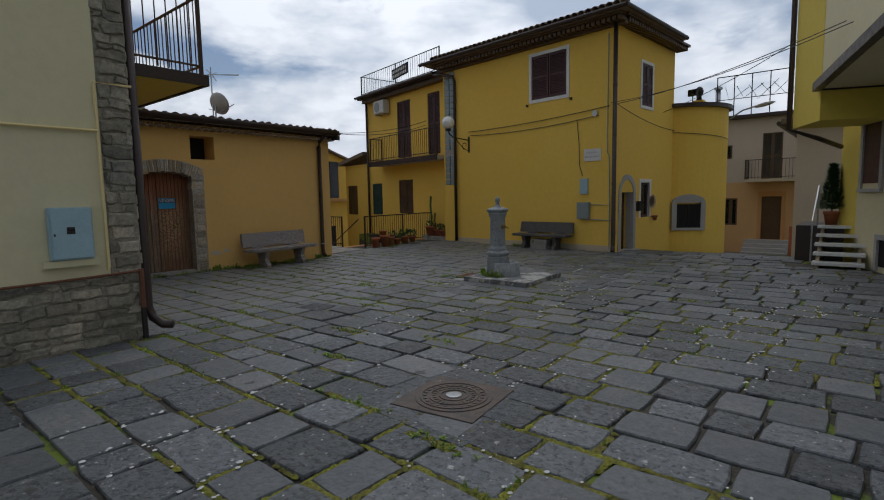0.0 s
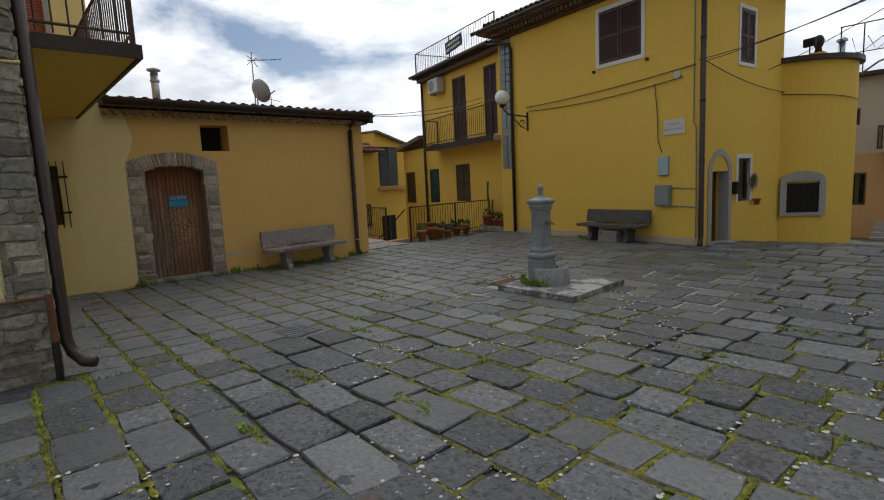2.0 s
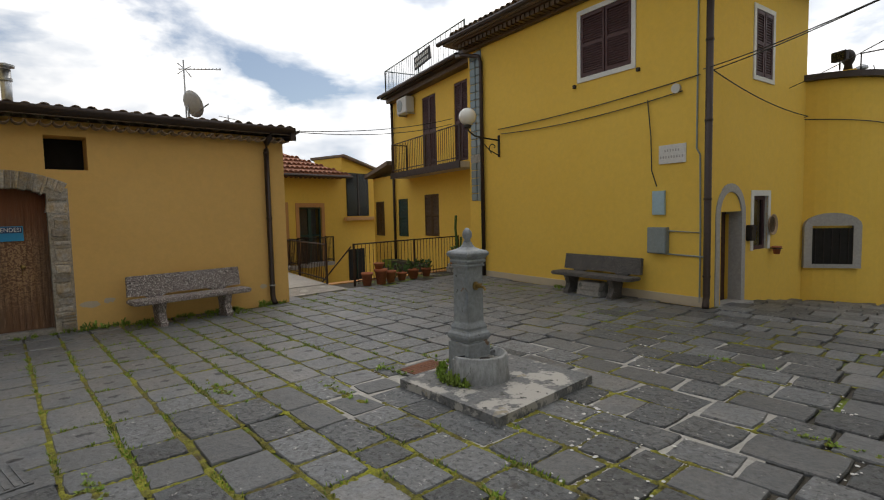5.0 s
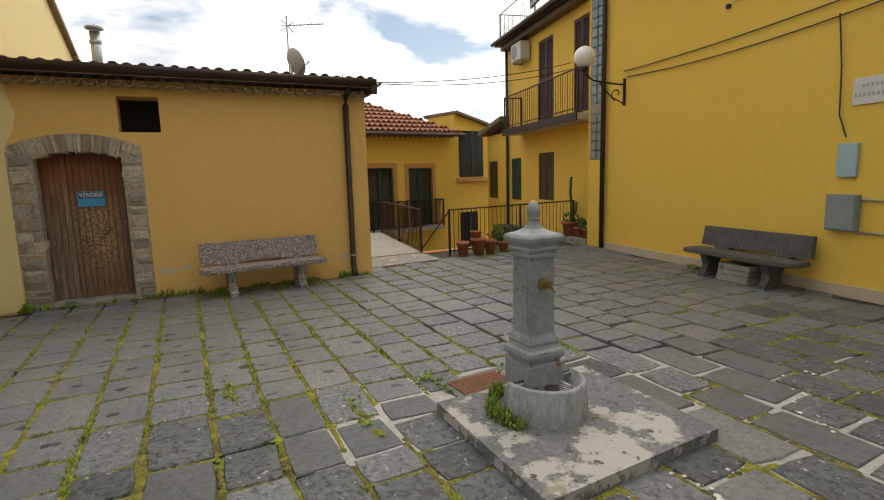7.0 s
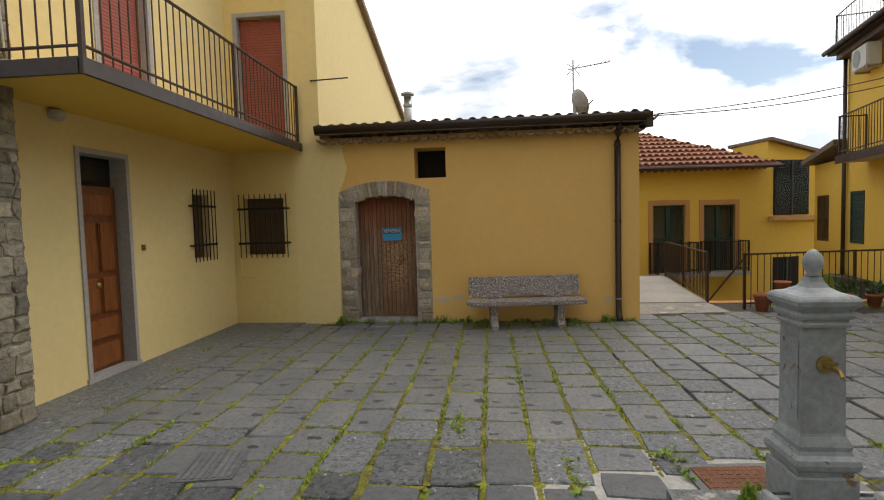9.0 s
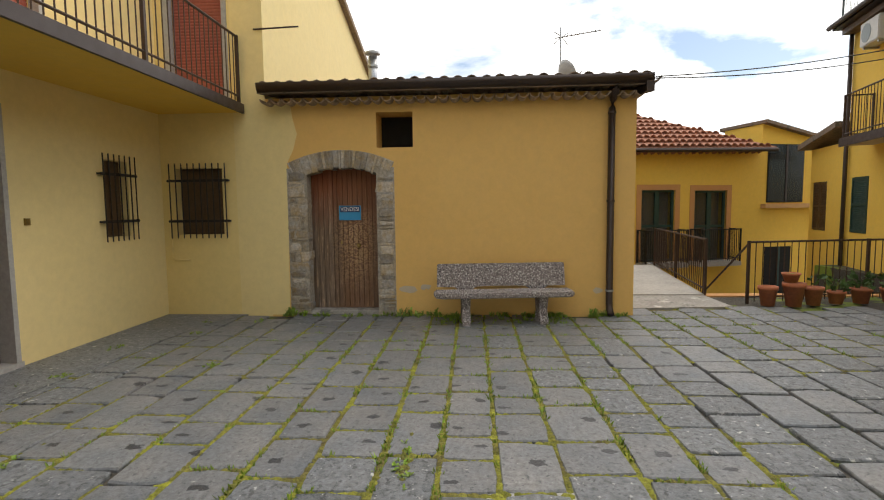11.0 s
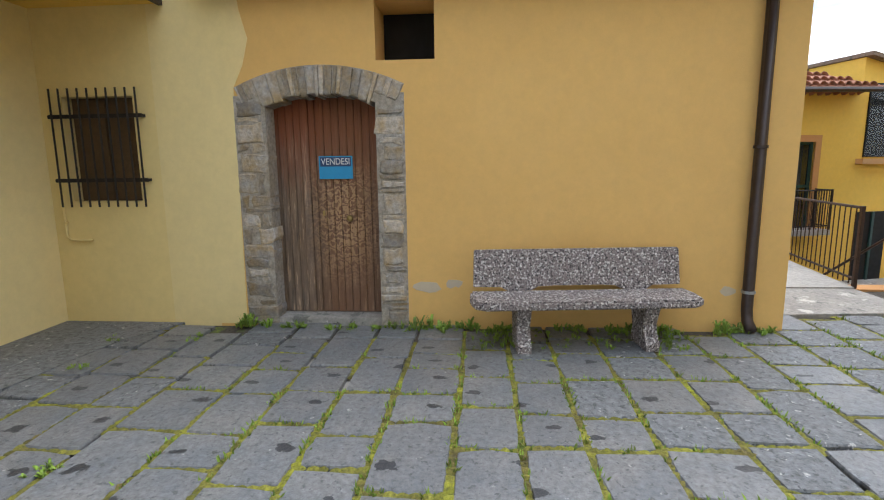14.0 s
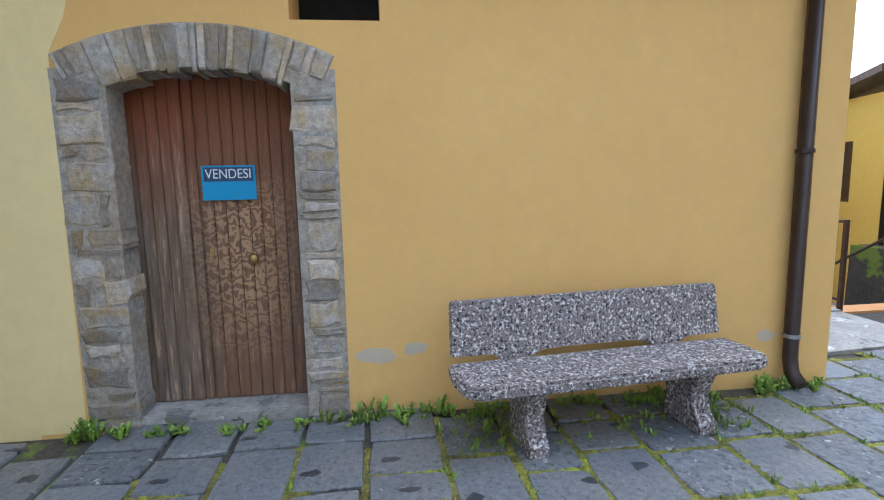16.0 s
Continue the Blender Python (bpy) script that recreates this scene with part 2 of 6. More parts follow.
    "weed": material("weed_leaves", (0.22, 0.36, 0.035), 0.7, small=0.2, big=0.2, big_scale=4, bump=0, each=0.35, tint=(0.14, 0.18, 0.03)),
    "leaf": material("plant_leaves", (0.055, 0.11, 0.025), 0.6, small=0.2, bump=0, each=0.35),
    "grass": material("grass_and_moss", (0.25, 0.26, 0.018), 0.9, small=0.3, big=0.2, big_scale=3.6, small_scale=60, bump=0.6, bump_scale=160, each=0.3, tint=(0.10, 0.075, 0.028)),
    "plastic": material("white_plastic", (0.6, 0.6, 0.57), 0.5, small=0.04, bump=0.02),
    "cable": material("cable_sheath", (0.03, 0.03, 0.03), 0.6, bump=0),
    "curtain": material("curtain", (0.42, 0.40, 0.34), 0.9, small=0.1, bump=0.1),
}


def clear(name, colour=(0.9, 0.95, 0.95), rough=0.03, alpha=0.35):
    m = bpy.data.materials.new(name)
    m.use_nodes = True
    b = m.node_tree.nodes["Principled BSDF"]
    b.inputs["Base Color"].default_value, b.inputs["Roughness"].default_value = (*colour, 1), rough
    b.inputs["Alpha"].default_value, b.inputs["Specular IOR Level"].default_value = alpha, 0.6
    return m


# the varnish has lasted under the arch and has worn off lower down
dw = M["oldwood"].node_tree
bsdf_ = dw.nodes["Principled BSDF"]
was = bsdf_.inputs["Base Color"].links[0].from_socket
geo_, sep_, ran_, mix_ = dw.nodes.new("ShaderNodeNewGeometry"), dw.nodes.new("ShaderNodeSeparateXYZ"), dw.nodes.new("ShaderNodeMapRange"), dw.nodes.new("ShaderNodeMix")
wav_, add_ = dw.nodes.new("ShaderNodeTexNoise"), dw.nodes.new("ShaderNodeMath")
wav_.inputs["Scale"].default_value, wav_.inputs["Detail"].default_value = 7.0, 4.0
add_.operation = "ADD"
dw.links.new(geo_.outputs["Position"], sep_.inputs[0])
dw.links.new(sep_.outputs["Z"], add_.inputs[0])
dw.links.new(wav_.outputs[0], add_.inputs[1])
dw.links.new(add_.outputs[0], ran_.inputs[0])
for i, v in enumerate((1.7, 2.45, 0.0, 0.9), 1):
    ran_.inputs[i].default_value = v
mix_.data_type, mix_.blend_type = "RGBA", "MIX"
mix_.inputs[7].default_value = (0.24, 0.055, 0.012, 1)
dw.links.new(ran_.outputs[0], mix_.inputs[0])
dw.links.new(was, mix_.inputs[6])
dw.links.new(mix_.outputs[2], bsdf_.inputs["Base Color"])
# varnish flaking in arrow-shaped streaks round the middle planks
was2 = bsdf_.inputs["Base Color"].links[0].from_socket
flake = dw.nodes.new("ShaderNodeTexWave")
flake.wave_type, flake.bands_direction = "BANDS", "Z"
for k, v in (("Scale", 4.0), ("Distortion", 16.0), ("Detail", 4.0), ("Detail Scale", 3.0)):
    flake.inputs[k].default_value = v
dw.links.new(geo_.outputs["Position"], flake.inputs[0])


def band(socket, low, mid0, mid1, high):
    """One between the two middle values, falling to nothing at the outer ones."""
    up, down, both = dw.nodes.new("ShaderNodeMapRange"), dw.nodes.new("ShaderNodeMapRange"), dw.nodes.new("ShaderNodeMath")
    for i, v in enumerate((low, mid0, 0.0, 1.0), 1):
        up.inputs[i].default_value = v
    for i, v in enumerate((mid1, high, 1.0, 0.0), 1):
        down.inputs[i].default_value = v
    dw.links.new(socket, up.inputs[0])
    dw.links.new(socket, down.inputs[0])
    both.operation = "MULTIPLY"
    dw.links.new(up.outputs[0], both.inputs[0])
    dw.links.new(down.outputs[0], both.inputs[1])
    return both.outputs[0]


def times_(a, b):
    x = dw.nodes.new("ShaderNodeMath")
    x.operation = "MULTIPLY"
    dw.links.new(a, x.inputs[0])
    dw.links.new(b, x.inputs[1])
    return x.outputs[0]


zone = times_(band(sep_.outputs["Y"], 4.85, 5.22, 5.34, 5.66), band(sep_.outputs["Z"], 0.25, 0.8, 1.3, 1.6))
strip_ = band(flake.outputs["Color"], 0.45, 0.62, 1.5, 2.0)
for colour, fac in (((0.19, 0.075, 0.028, 1), band(sep_.outputs["Y"], 4.85, 5.2, 5.45, 5.95)), ((0.52, 0.33, 0.17, 1), times_(zone, strip_))):
    over = dw.nodes.new("ShaderNodeMix")
    over.data_type, over.blend_type = "RGBA", "MIX"
    soft_ = dw.nodes.new("ShaderNodeMath")
    soft_.operation, soft_.inputs[1].default_value = "MULTIPLY", 0.6 if colour[0] < 0.3 else 0.65
    dw.links.new(fac, soft_.inputs[0])
    dw.links.new(soft_.outputs[0], over.inputs[0])
    dw.links.new(was2, over.inputs[6])
    over.inputs[7].default_value = colour
    was2 = over.outputs[2]
dw.links.new(was2, bsdf_.inputs["Base Color"])

# each stone of the paving by the door carries one dark lifting mark
sn = M["slab_smooth"].node_tree
sb = sn.nodes["Principled BSDF"]
old_ = sb.inputs["Base Color"].links[0].from_socket
tc, inf, mp = sn.nodes.new("ShaderNodeTexCoord"), sn.nodes.new("ShaderNodeObjectInfo"), sn.nodes.new("ShaderNodeMapping")
cmb = sn.nodes.new("ShaderNodeCombineXYZ")
for i, (lo, hi) in enumerate(((-0.22, 0.22), (0.26, -0.2))):
    rg = sn.nodes.new("ShaderNodeMapRange")
    rg.inputs[3].default_value, rg.inputs[4].default_value = lo, hi
    sn.links.new(inf.outputs["Random"], rg.inputs[0])
    sn.links.new(rg.outputs[0], cmb.inputs[i])
sn.links.new(cmb.outputs[0], mp.inputs["Location"])
mp.inputs["Scale"].default_value = (0.75, 0.4, 0.0)
sn.links.new(tc.outputs["Object"], mp.inputs[0])
ln_ = sn.nodes.new("ShaderNodeVectorMath")
ln_.operation = "LENGTH"
sn.links.new(mp.outputs[0], ln_.inputs[0])
ragged = sn.nodes.new("ShaderNodeTexNoise")
ragged.inputs["Scale"].default_value, ragged.inputs["Detail"].default_value = 20.0, 4.0
gp = sn.nodes.new("ShaderNodeNewGeometry")
sn.links.new(gp.outputs["Position"], ragged.inputs[0])
wob = sn.nodes.new("ShaderNodeMath")
wob.operation, wob.inputs[1].default_value, wob.inputs[2].default_value = "MULTIPLY_ADD", 0.13, -0.065
sn.links.new(ragged.outputs[0], wob.inputs[0])
dist = sn.nodes.new("ShaderNodeMath")
dist.operation = "ADD"
sn.links.new(ln_.outputs["Value"], dist.inputs[0])
sn.links.new(wob.outputs[0], dist.inputs[1])
inside = sn.nodes.new("ShaderNodeMapRange")
for i, v in enumerate((0.05, 0.055, 1.0, 0.0), 1):
    inside.inputs[i].default_value = v
sn.links.new(dist.outputs[0], inside.inputs[0])
mark = sn.nodes.new("ShaderNodeMix")
mark.data_type, mark.blend_type = "RGBA", "MIX"
sn.links.new(inside.outputs[0], mark.inputs[0])
sn.links.new(old_, mark.inputs[6])
mark.inputs[7].default_value = (0.035, 0.037, 0.042, 1)
sn.links.new(mark.outputs[2], sb.inputs["Base Color"])
M["glass"] = clear("window_glass", (0.02, 0.025, 0.025), 0.04, 0.35)
M["glassblock"] = clear("glass_blocks", (0.25, 0.30, 0.31), 0.15, 1.0)
M["globe"] = clear("opal_globe", (0.8, 0.8, 0.78), 0.2, 1.0)


# ---- building helpers ----
rng = random.Random(7)


def part(name, bm, mat, parent=None, label="", smooth=False):
    me = bpy.data.meshes.new(name)
    bmesh.ops.recalc_face_normals(bm, faces=bm.faces)
    bm.to_mesh(me)
    bm.free()
    me.materials.append(M[mat] if isinstance(mat, str) else mat)
    if smooth:
        me.polygons.foreach_set("use_smooth", [True] * len(me.polygons))
    ob = new(name, me)
    ob.parent = parent
    if label:
        ob["label"] = label
    return ob


def share(name, me, parent, m):
    """One more object on a mesh that is there already."""
    ob = new(name, me)
    ob.parent = parent
    ob.matrix_basis = m
    return ob


def thing(name, label, category, group="", kind="", at=(0, 0, 0)):
    ob = tagged(new(name), label, category, group, kind)
    ob.empty_display_size = 0.2
    ob.matrix_world = at if isinstance(at, Matrix) else Matrix.Translation(at)
    return ob


def side(p0, p1, z=0.0):
    """A wall's own axes: along from p0 to p1, outward to the left of that, up."""
    s = Vector((p1[0] - p0[0], p1[1] - p0[1], 0)).normalized()
    n = Vector((-s.y, s.x, 0))
    return Matrix(((s.x, n.x, 0, p0[0]), (s.y, n.y, 0, p0[1]), (0, 0, 1, z), (0, 0, 0, 1)))


def box(x0, x1, y0, y1, z0, z1, bm=None, bevel=0.0, m=None):
    bm = bm or bmesh.new()
    made = bmesh.ops.create_cube(bm, size=1.0, matrix=Matrix.Translation(((x0 + x1) / 2, (y0 + y1) / 2, (z0 + z1) / 2)) @ Matrix.Diagonal((abs(x1 - x0), abs(y1 - y0), abs(z1 - z0), 1)))
    if bevel:
        edges = list({e for v in made["verts"] for e in v.link_edges})
        made = bmesh.ops.bevel(bm, geom=edges, offset=bevel, segments=2, affect="EDGES")
    if m:
        bmesh.ops.transform(bm, matrix=m, verts=list({v for v in made["verts"]}))
    return bm


def prism(points, y0, y1, bm=None, m=None):
    """A solid from an outline in x and z, from y0 to y1."""
    bm = bm or bmesh.new()
    a = [bm.verts.new((x, y0, z)) for x, z in points]
    b = [bm.verts.new((x, y1, z)) for x, z in points]
    bm.faces.new(a)
    bm.faces.new(b[::-1])
    for i in range(len(a)):
        j = (i + 1) % len(a)
        bm.faces.new((a[i], b[i], b[j], a[j]))
    if m:
        bmesh.ops.transform(bm, matrix=m, verts=a + b)
    return bm


def plate(points, z0, z1, bm=None):
    """A solid from an outline in plan, from z0 to z1."""
    bm = bm or bmesh.new()
    a = [bm.verts.new((x, y, z0)) for x, y in points]
    b = [bm.verts.new((x, y, z1)) for x, y in points]
    bm.faces.new(a[::-1])
    bm.faces.new(b)
    for i in range(len(a)):
        j = (i + 1) % len(a)
        bm.faces.new((a[i], a[j], b[j], b[i]))
    return bm


def tube(points, r, n=8, bm=None, caps=True):
    bm = bm or bmesh.new()
    pts = [Vector(p) for p in points]
    rings = []
    for i, p in enumerate(pts):
        d = (pts[min(i + 1, len(pts) - 1)] - pts[max(i - 1, 0)]).normalized()
        u = d.cross(Vector((0, 0, 1)) if abs(d.z) < 0.9 else Vector((1, 0, 0))).normalized()
        v = d.cross(u)
        rings.append([bm.verts.new(p + r * (math.cos(a) * u + math.sin(a) * v)) for a in (2 * math.pi * k / n for k in range(n))])
    for a, b in zip(rings, rings[1:]):
        for k in range(n):
            bm.faces.new((a[k], a[(k + 1) % n], b[(k + 1) % n], b[k]))
    if caps:
        bm.faces.new(rings[0][::-1])
        bm.faces.new(rings[-1])
    return bm


def turned(profile, n=24, bm=None, at=(0, 0, 0), square=False):
    """A turned body from rows of radius and height; square: four-sided, the radius being half a side."""
    bm = bm or bmesh.new()
    n = 4 if square else n
    k = math.sqrt(2) if square else 1.0
    rings = [[bm.verts.new((at[0] + r * k * math.cos(2 * math.pi * (i + 0.5) / n), at[1] + r * k * math.sin(2 * math.pi * (i + 0.5) / n), at[2] + z)) for i in range(n)] for r, z in profile]
    for a, b in zip(rings, rings[1:]):
        for i in range(n):
            bm.faces.new((a[i], a[(i + 1) % n], b[(i + 1) % n], b[i]))
    bm.faces.new(rings[0][::-1])
    bm.faces.new(rings[-1])
    return bm


def walling(length, z0, z1, thick, holes=(), m=None, bm=None):
    """A wall with holes (s0, s1, z0, z1) that go through; its front lies at y = 0 and its back at -thick."""
    bm = bm or bmesh.new()
    ss = sorted({0.0, length, *[h[0] for h in holes], *[h[1] for h in holes]})
    zs = sorted({z0, z1, *[h[2] for h in holes], *[h[3] for h in holes]})

    def full(i, j):
        if not (0 <= i < len(ss) - 1 and 0 <= j < len(zs) - 1):
            return False
        s, z = (ss[i] + ss[i + 1]) / 2, (zs[j] + zs[j + 1]) / 2
        return not any(h[0] < s < h[1] and h[2] < z < h[3] for h in holes)

    verts = {}

    def v(i, y, j):
        if (i, y, j) not in verts:
            verts[i, y, j] = bm.verts.new((ss[i], y, zs[j]))
        return verts[i, y, j]

    for i in range(len(ss) - 1):
        for j in range(len(zs) - 1):
            if not full(i, j):
                continue
            f, b = 0.0, -thick
            bm.faces.new((v(i, f, j), v(i + 1, f, j), v(i + 1, f, j + 1), v(i, f, j + 1)))
            bm.faces.new((v(i, b, j), v(i, b, j + 1), v(i + 1, b, j + 1), v(i + 1, b, j)))
            if not full(i - 1, j):
                bm.faces.new((v(i, f, j), v(i, f, j + 1), v(i, b, j + 1), v(i, b, j)))
            if not full(i + 1, j):
                bm.faces.new((v(i + 1, f, j), v(i + 1, b, j), v(i + 1, b, j + 1), v(i + 1, f, j + 1)))
            if not full(i, j - 1):
                bm.faces.new((v(i, f, j), v(i, b, j), v(i + 1, b, j), v(i + 1, f, j)))
            if not full(i, j + 1):
                bm.faces.new((v(i, f, j + 1), v(i + 1, f, j + 1), v(i + 1, b, j + 1), v(i, b, j + 1)))
    if m:
        bmesh.ops.transform(bm, matrix=m, verts=list(verts.values()))
    return bm


def within(m, bm):
    bmesh.ops.transform(bm, matrix=m, verts=bm.verts[:])
    return bm


def ground_z(x, y):
    """The street falls away past the main house."""
    fall = max(0.0, y - 14.3) * 0.1 * min(1.0, max(0.0, x + 6.5, y - 18.5))
    return -fall


def shutters(parent, m, s0, s1, z0, z1, mat, deep=0.12, leaves=2, surround=None, sill=False, frame_mat=None, proud=0.05):
    """A window with a pair of louvred leaves, in a hole of a wall."""
    w = part("window", box(s0, s1, -deep - 0.05, -deep, z0, z1, m=m), frame_mat or mat, parent)
    step = (s1 - s0) / leaves
    for k in range(leaves):
        a, b = s0 + k * step + 0.012, s0 + (k + 1) * step - 0.012
        y1 = -deep + 0.045
        mid = (z0 + z1) / 2
        bm = walling(b - a, z0 + 0.01, z1 - 0.01, 0.041, [(0.05, b - a - 0.05, z0 + 0.08, mid - 0.03), (0.05, b - a - 0.05, mid + 0.03, z1 - 0.08)], Matrix.Translation((a, y1, 0)))
        fold, z = [(-deep + 0.006, z0 + 0.06)], z0 + 0.06
        while z < z1 - 0.1:
            fold += [(-deep + 0.036, z), (-deep + 0.036, z + 0.012), (-deep + 0.014, z + 0.04)]
            z += 0.045
        fold.append((-deep + 0.006, z))
        ends = [[bm.verts.new((x, y_, z_)) for y_, z_ in fold] for x in (a + 0.03, b - 0.03)]
        for i in range(len(fold)):
            i2 = (i + 1) % len(fold)
            bm.faces.new((ends[0][i], ends[1][i], ends[1][i2], ends[0][i2]))
        part("shutter", within(m, bm), mat, w)
    if surround:
        t = surround[1]
        bm = bmesh.new()
        box(s0 - t, s0, -0.05, 0.02, z0 - t, z1 + t, bm)
        box(s1, s1 + t, -0.05, 0.02, z0 - t, z1 + t, bm)
        box(s0, s1, -0.05, 0.02, z1, z1 + t, bm)
        box(s0, s1, -0.05, 0.02, z0 - t, z0, bm)
        part("window_surround", within(m, bm), surround[0], w)
    if sill:
        part("sill", box(s0 - 0.06, s1 + 0.06, -0.08, 0.05, z0 - 0.05, z0, m=m), "greystone", w)
    return w


def glazed(parent, m, s0, s1, z0, z1, mat, deep=0.1, leaves=2, surround=None, name="window", bars=1, curtain=False):
    """A glazed window or French door: an outer frame, leaves with panes, and darkness or a curtain behind."""
    w = part(name, box(s0, s1, -deep - 0.30, -deep - 0.28, z0, z1, m=m), "curtain" if curtain else "dark", parent)
    bm = bmesh.new()
    step = (s1 - s0) / leaves
    y0, y1 = -deep - 0.06, -deep
    for k in range(leaves):
        a, b = s0 + k * step, s0 + (k + 1) * step
        for x in (a, b - 0.07):
            box(x, x + 0.07, y0, y1, z0, z1, bm)
        for i in range(bars + 1):
            z = z0 + (z1 - z0 - 0.07) * i / bars
            box(a + 0.07, b - 0.07, y0, y1, z, z + 0.07, bm)
    part("window_frame", within(m, bm), mat, w)
    for k in range(leaves):
        part("pane", box(s0 + k * step + 0.05, s0 + (k + 1) * step - 0.05, -deep - 0.035, -deep - 0.03, z0 + 0.05, z1 - 0.05, m=m), "glass", w)
    if surround:
        t = surround[1]
        bm = bmesh.new()
        box(s0 - t, s0, -0.05, 0.015, z0, z1 + t, bm)
        box(s1, s1 + t, -0.05, 0.015, z0, z1 + t, bm)
        box(s0, s1, -0.05, 0.015, z1, z1 + t, bm)
        part("window_surround", within(m, bm), surround[0], w)
    return w


def railing(name, label, points, low, high, gap, mat="rail", parent=None, posts=(), r=0.008, top=0.018, group="railings"):
    """Bars between two rails along a line of points in plan."""
    t = parent or thing(name, label, "railing", group)
    rail_hi = part("top_rail", tube([(x, y, high) for x, y in points], top, 6), mat, t)
    part("bottom_rail", tube([(x, y, low + 0.08) for x, y in points], top * 0.8, 6), mat, t)
    bar = bpy.data.meshes.new("baluster")
    bm = tube([(0, 0, low), (0, 0, high)], r, 6)
    bm.to_mesh(bar)
    bm.free()
    bar.materials.append(M[mat])
    post = bpy.data.meshes.new("post")
    bm = box(-0.02, 0.02, -0.02, 0.02, low - 0.08, high + 0.02)
    bm.to_mesh(post)
    bm.free()
    post.materials.append(M[mat])
    for a, b in zip(points, points[1:]):
        d = math.hypot(b[0] - a[0], b[1] - a[1])
        count = max(1, int(d / gap))
        for i in range(count):
            f = i / count
            share("post" if i == 0 else "baluster", post if i == 0 else bar, t, Matrix.Translation((a[0] + (b[0] - a[0]) * f, a[1] + (b[1] - a[1]) * f, 0)))
    share("post", post, t, Matrix.Translation((*points[-1], 0)))
    return t


def downpipe(parent, x, y, z0, z1, r=0.05, out_dir=(1, 0), name="downpipe", mat="brown"):
    dx, dy = out_dir
    p = part(name, tube([(x + dx * 0.14, y + dy * 0.14, z0 + 0.02), (x + dx * 0.03, y + dy * 0.03, z0 + 0.09), (x, y, z0 + 0.2), (x, y, z1)], r, 10), mat, parent, smooth=True)
    z = z0 + 0.5
    while z < z1 - 0.2:
        part("pipe_bracket", turned([(r + 0.008, 0), (r + 0.008, 0.03)], 10, at=(x, y, z)), mat, p)
        z += 1.25
    return p


def half_tile(length, r, taper=0.82, thick=0.012, n=7):
    """An old half-round roof tile that lies along x, hollow side down."""
    bm = bmesh.new()
    rows = []
    for x, k in ((0, 1.0), (length, taper)):
        rows.append([[bm.verts.new((x, (rr * k) * math.cos(a), (rr * k) * math.sin(a))) for a in (math.pi * i / (n - 1) for i in range(n))] for rr in (r, r - thick)])
    (a0, b0), (a1, b1) = rows
    for i in range(n - 1):
        bm.faces.new((a0[i], a0[i + 1], a1[i + 1], a1[i]))
        bm.faces.new((b0[i], b1[i], b1[i + 1], b0[i + 1]))
        bm.faces.new((a0[i], b0[i], b0[i + 1], a0[i + 1]))
    bm.faces.new((a0[0], a1[0], b1[0], b0[0]))
    bm.faces.new((a0[-1], b0[-1], b1[-1], a1[-1]))
    return bm


def mesh_of(name, bm, mat, smooth=False):
    me = bpy.data.meshes.new(name)
    bmesh.ops.recalc_face_normals(bm, faces=bm.faces)
    bm.to_mesh(me)
    bm.free()
    me.materials.append(M[mat])
    if smooth:
        me.polygons.foreach_set("use_smooth", [True] * len(me.polygons))
    return me


# ---- ground ----
def grid_ground():
    """One sheet to the horizon; sunken court west of the square."""
    bm = bmesh.new()
    xs = [-400, -60, -30, -24.02, -24.0, -18.02, -18.0, -13.62, -13.6, -12.6, -9, -6.5, -6.0, -5.5, -4, -2, 0, 2, 8, 30, 400]
    ys = [-400, -60, -12, -2, 2, 6, 8, 9.3, 9.32, 11, 13, 14.3, 15.68, 15.7, 17, 18.5, 19.98, 20.0, 22, 26, 30, 60, 400]

    def h(x, y):
        if -24.01 < x < -13.61 and 9.31 < y < (19.99 if x < -18.01 else 15.69):
            return -1.6
        return ground_z(x, min(y, 29)) - 0.03

    v = [[bm.verts.new((x, y, h(x, y))) for y in ys] for x in xs]
    for i in range(len(xs) - 1):
        for j in range(len(ys) - 1):
            bm.faces.new((v[i][j], v[i + 1][j], v[i + 1][j + 1], v[i][j + 1]))
    return bm


ground = tagged(part("ground", grid_ground(), "soil"), "dark soil and moss bedding under the stone paving", "ground", kind="structure")

# ---- low house with the stone-framed door ----
LX, LY0, LY1 = -11.76, 4.07, 9.28
low_house = thing("low_house", "low ochre plastered house with tiled roof and stone-framed door", "house")
LM = side((LX, LY1), (LX, LY0))
low_holes = [(LY1 - 5.68, LY1 - 4.61, -0.2, 2.16), (LY1 - 6.185, LY1 - 5.665, 2.405, 2.9)]
part("wall", walling(LY1 - LY0, -0.2, 3.12, 0.45, low_holes, LM), "yellow_low", low_house)
part("wall", walling(6.549, -1.7, 3.12, 0.3, (), side((LX - 7.0, LY1 - 0.001), (LX - 0.451, LY1 - 0.001))), "yellow_low", low_house)
part("vent_recess", box(LX - 0.75, LX - 0.46, 5.55, 6.25, 2.35, 3.0), "dark", low_house)
tile_me = mesh_of("roof_tile", half_tile(0.42, 0.082), "tile", True)
ROOF_UP = math.atan2(0.42, 4.0)
for i in range(28):
    y = LY0 + 0.08 + i * 0.192
    for j in range(5):
        x = -11.49 - j * 0.36
        share("roof_tile", tile_me, low_house, pose(x, y + rng.uniform(-0.015, 0.015), 3.225 + j * 0.036 * 1.05 + rng.uniform(0, 0.022), 0, math.degrees(ROOF_UP) + rng.uniform(-1.5, 1.5), 180 + rng.uniform(-4, 4)))
        if j < 2:
            share("roof_tile", tile_me, low_house, pose(x + 0.01, y + 0.096, 3.245 + j * 0.037, 180, math.degrees(ROOF_UP), 180))
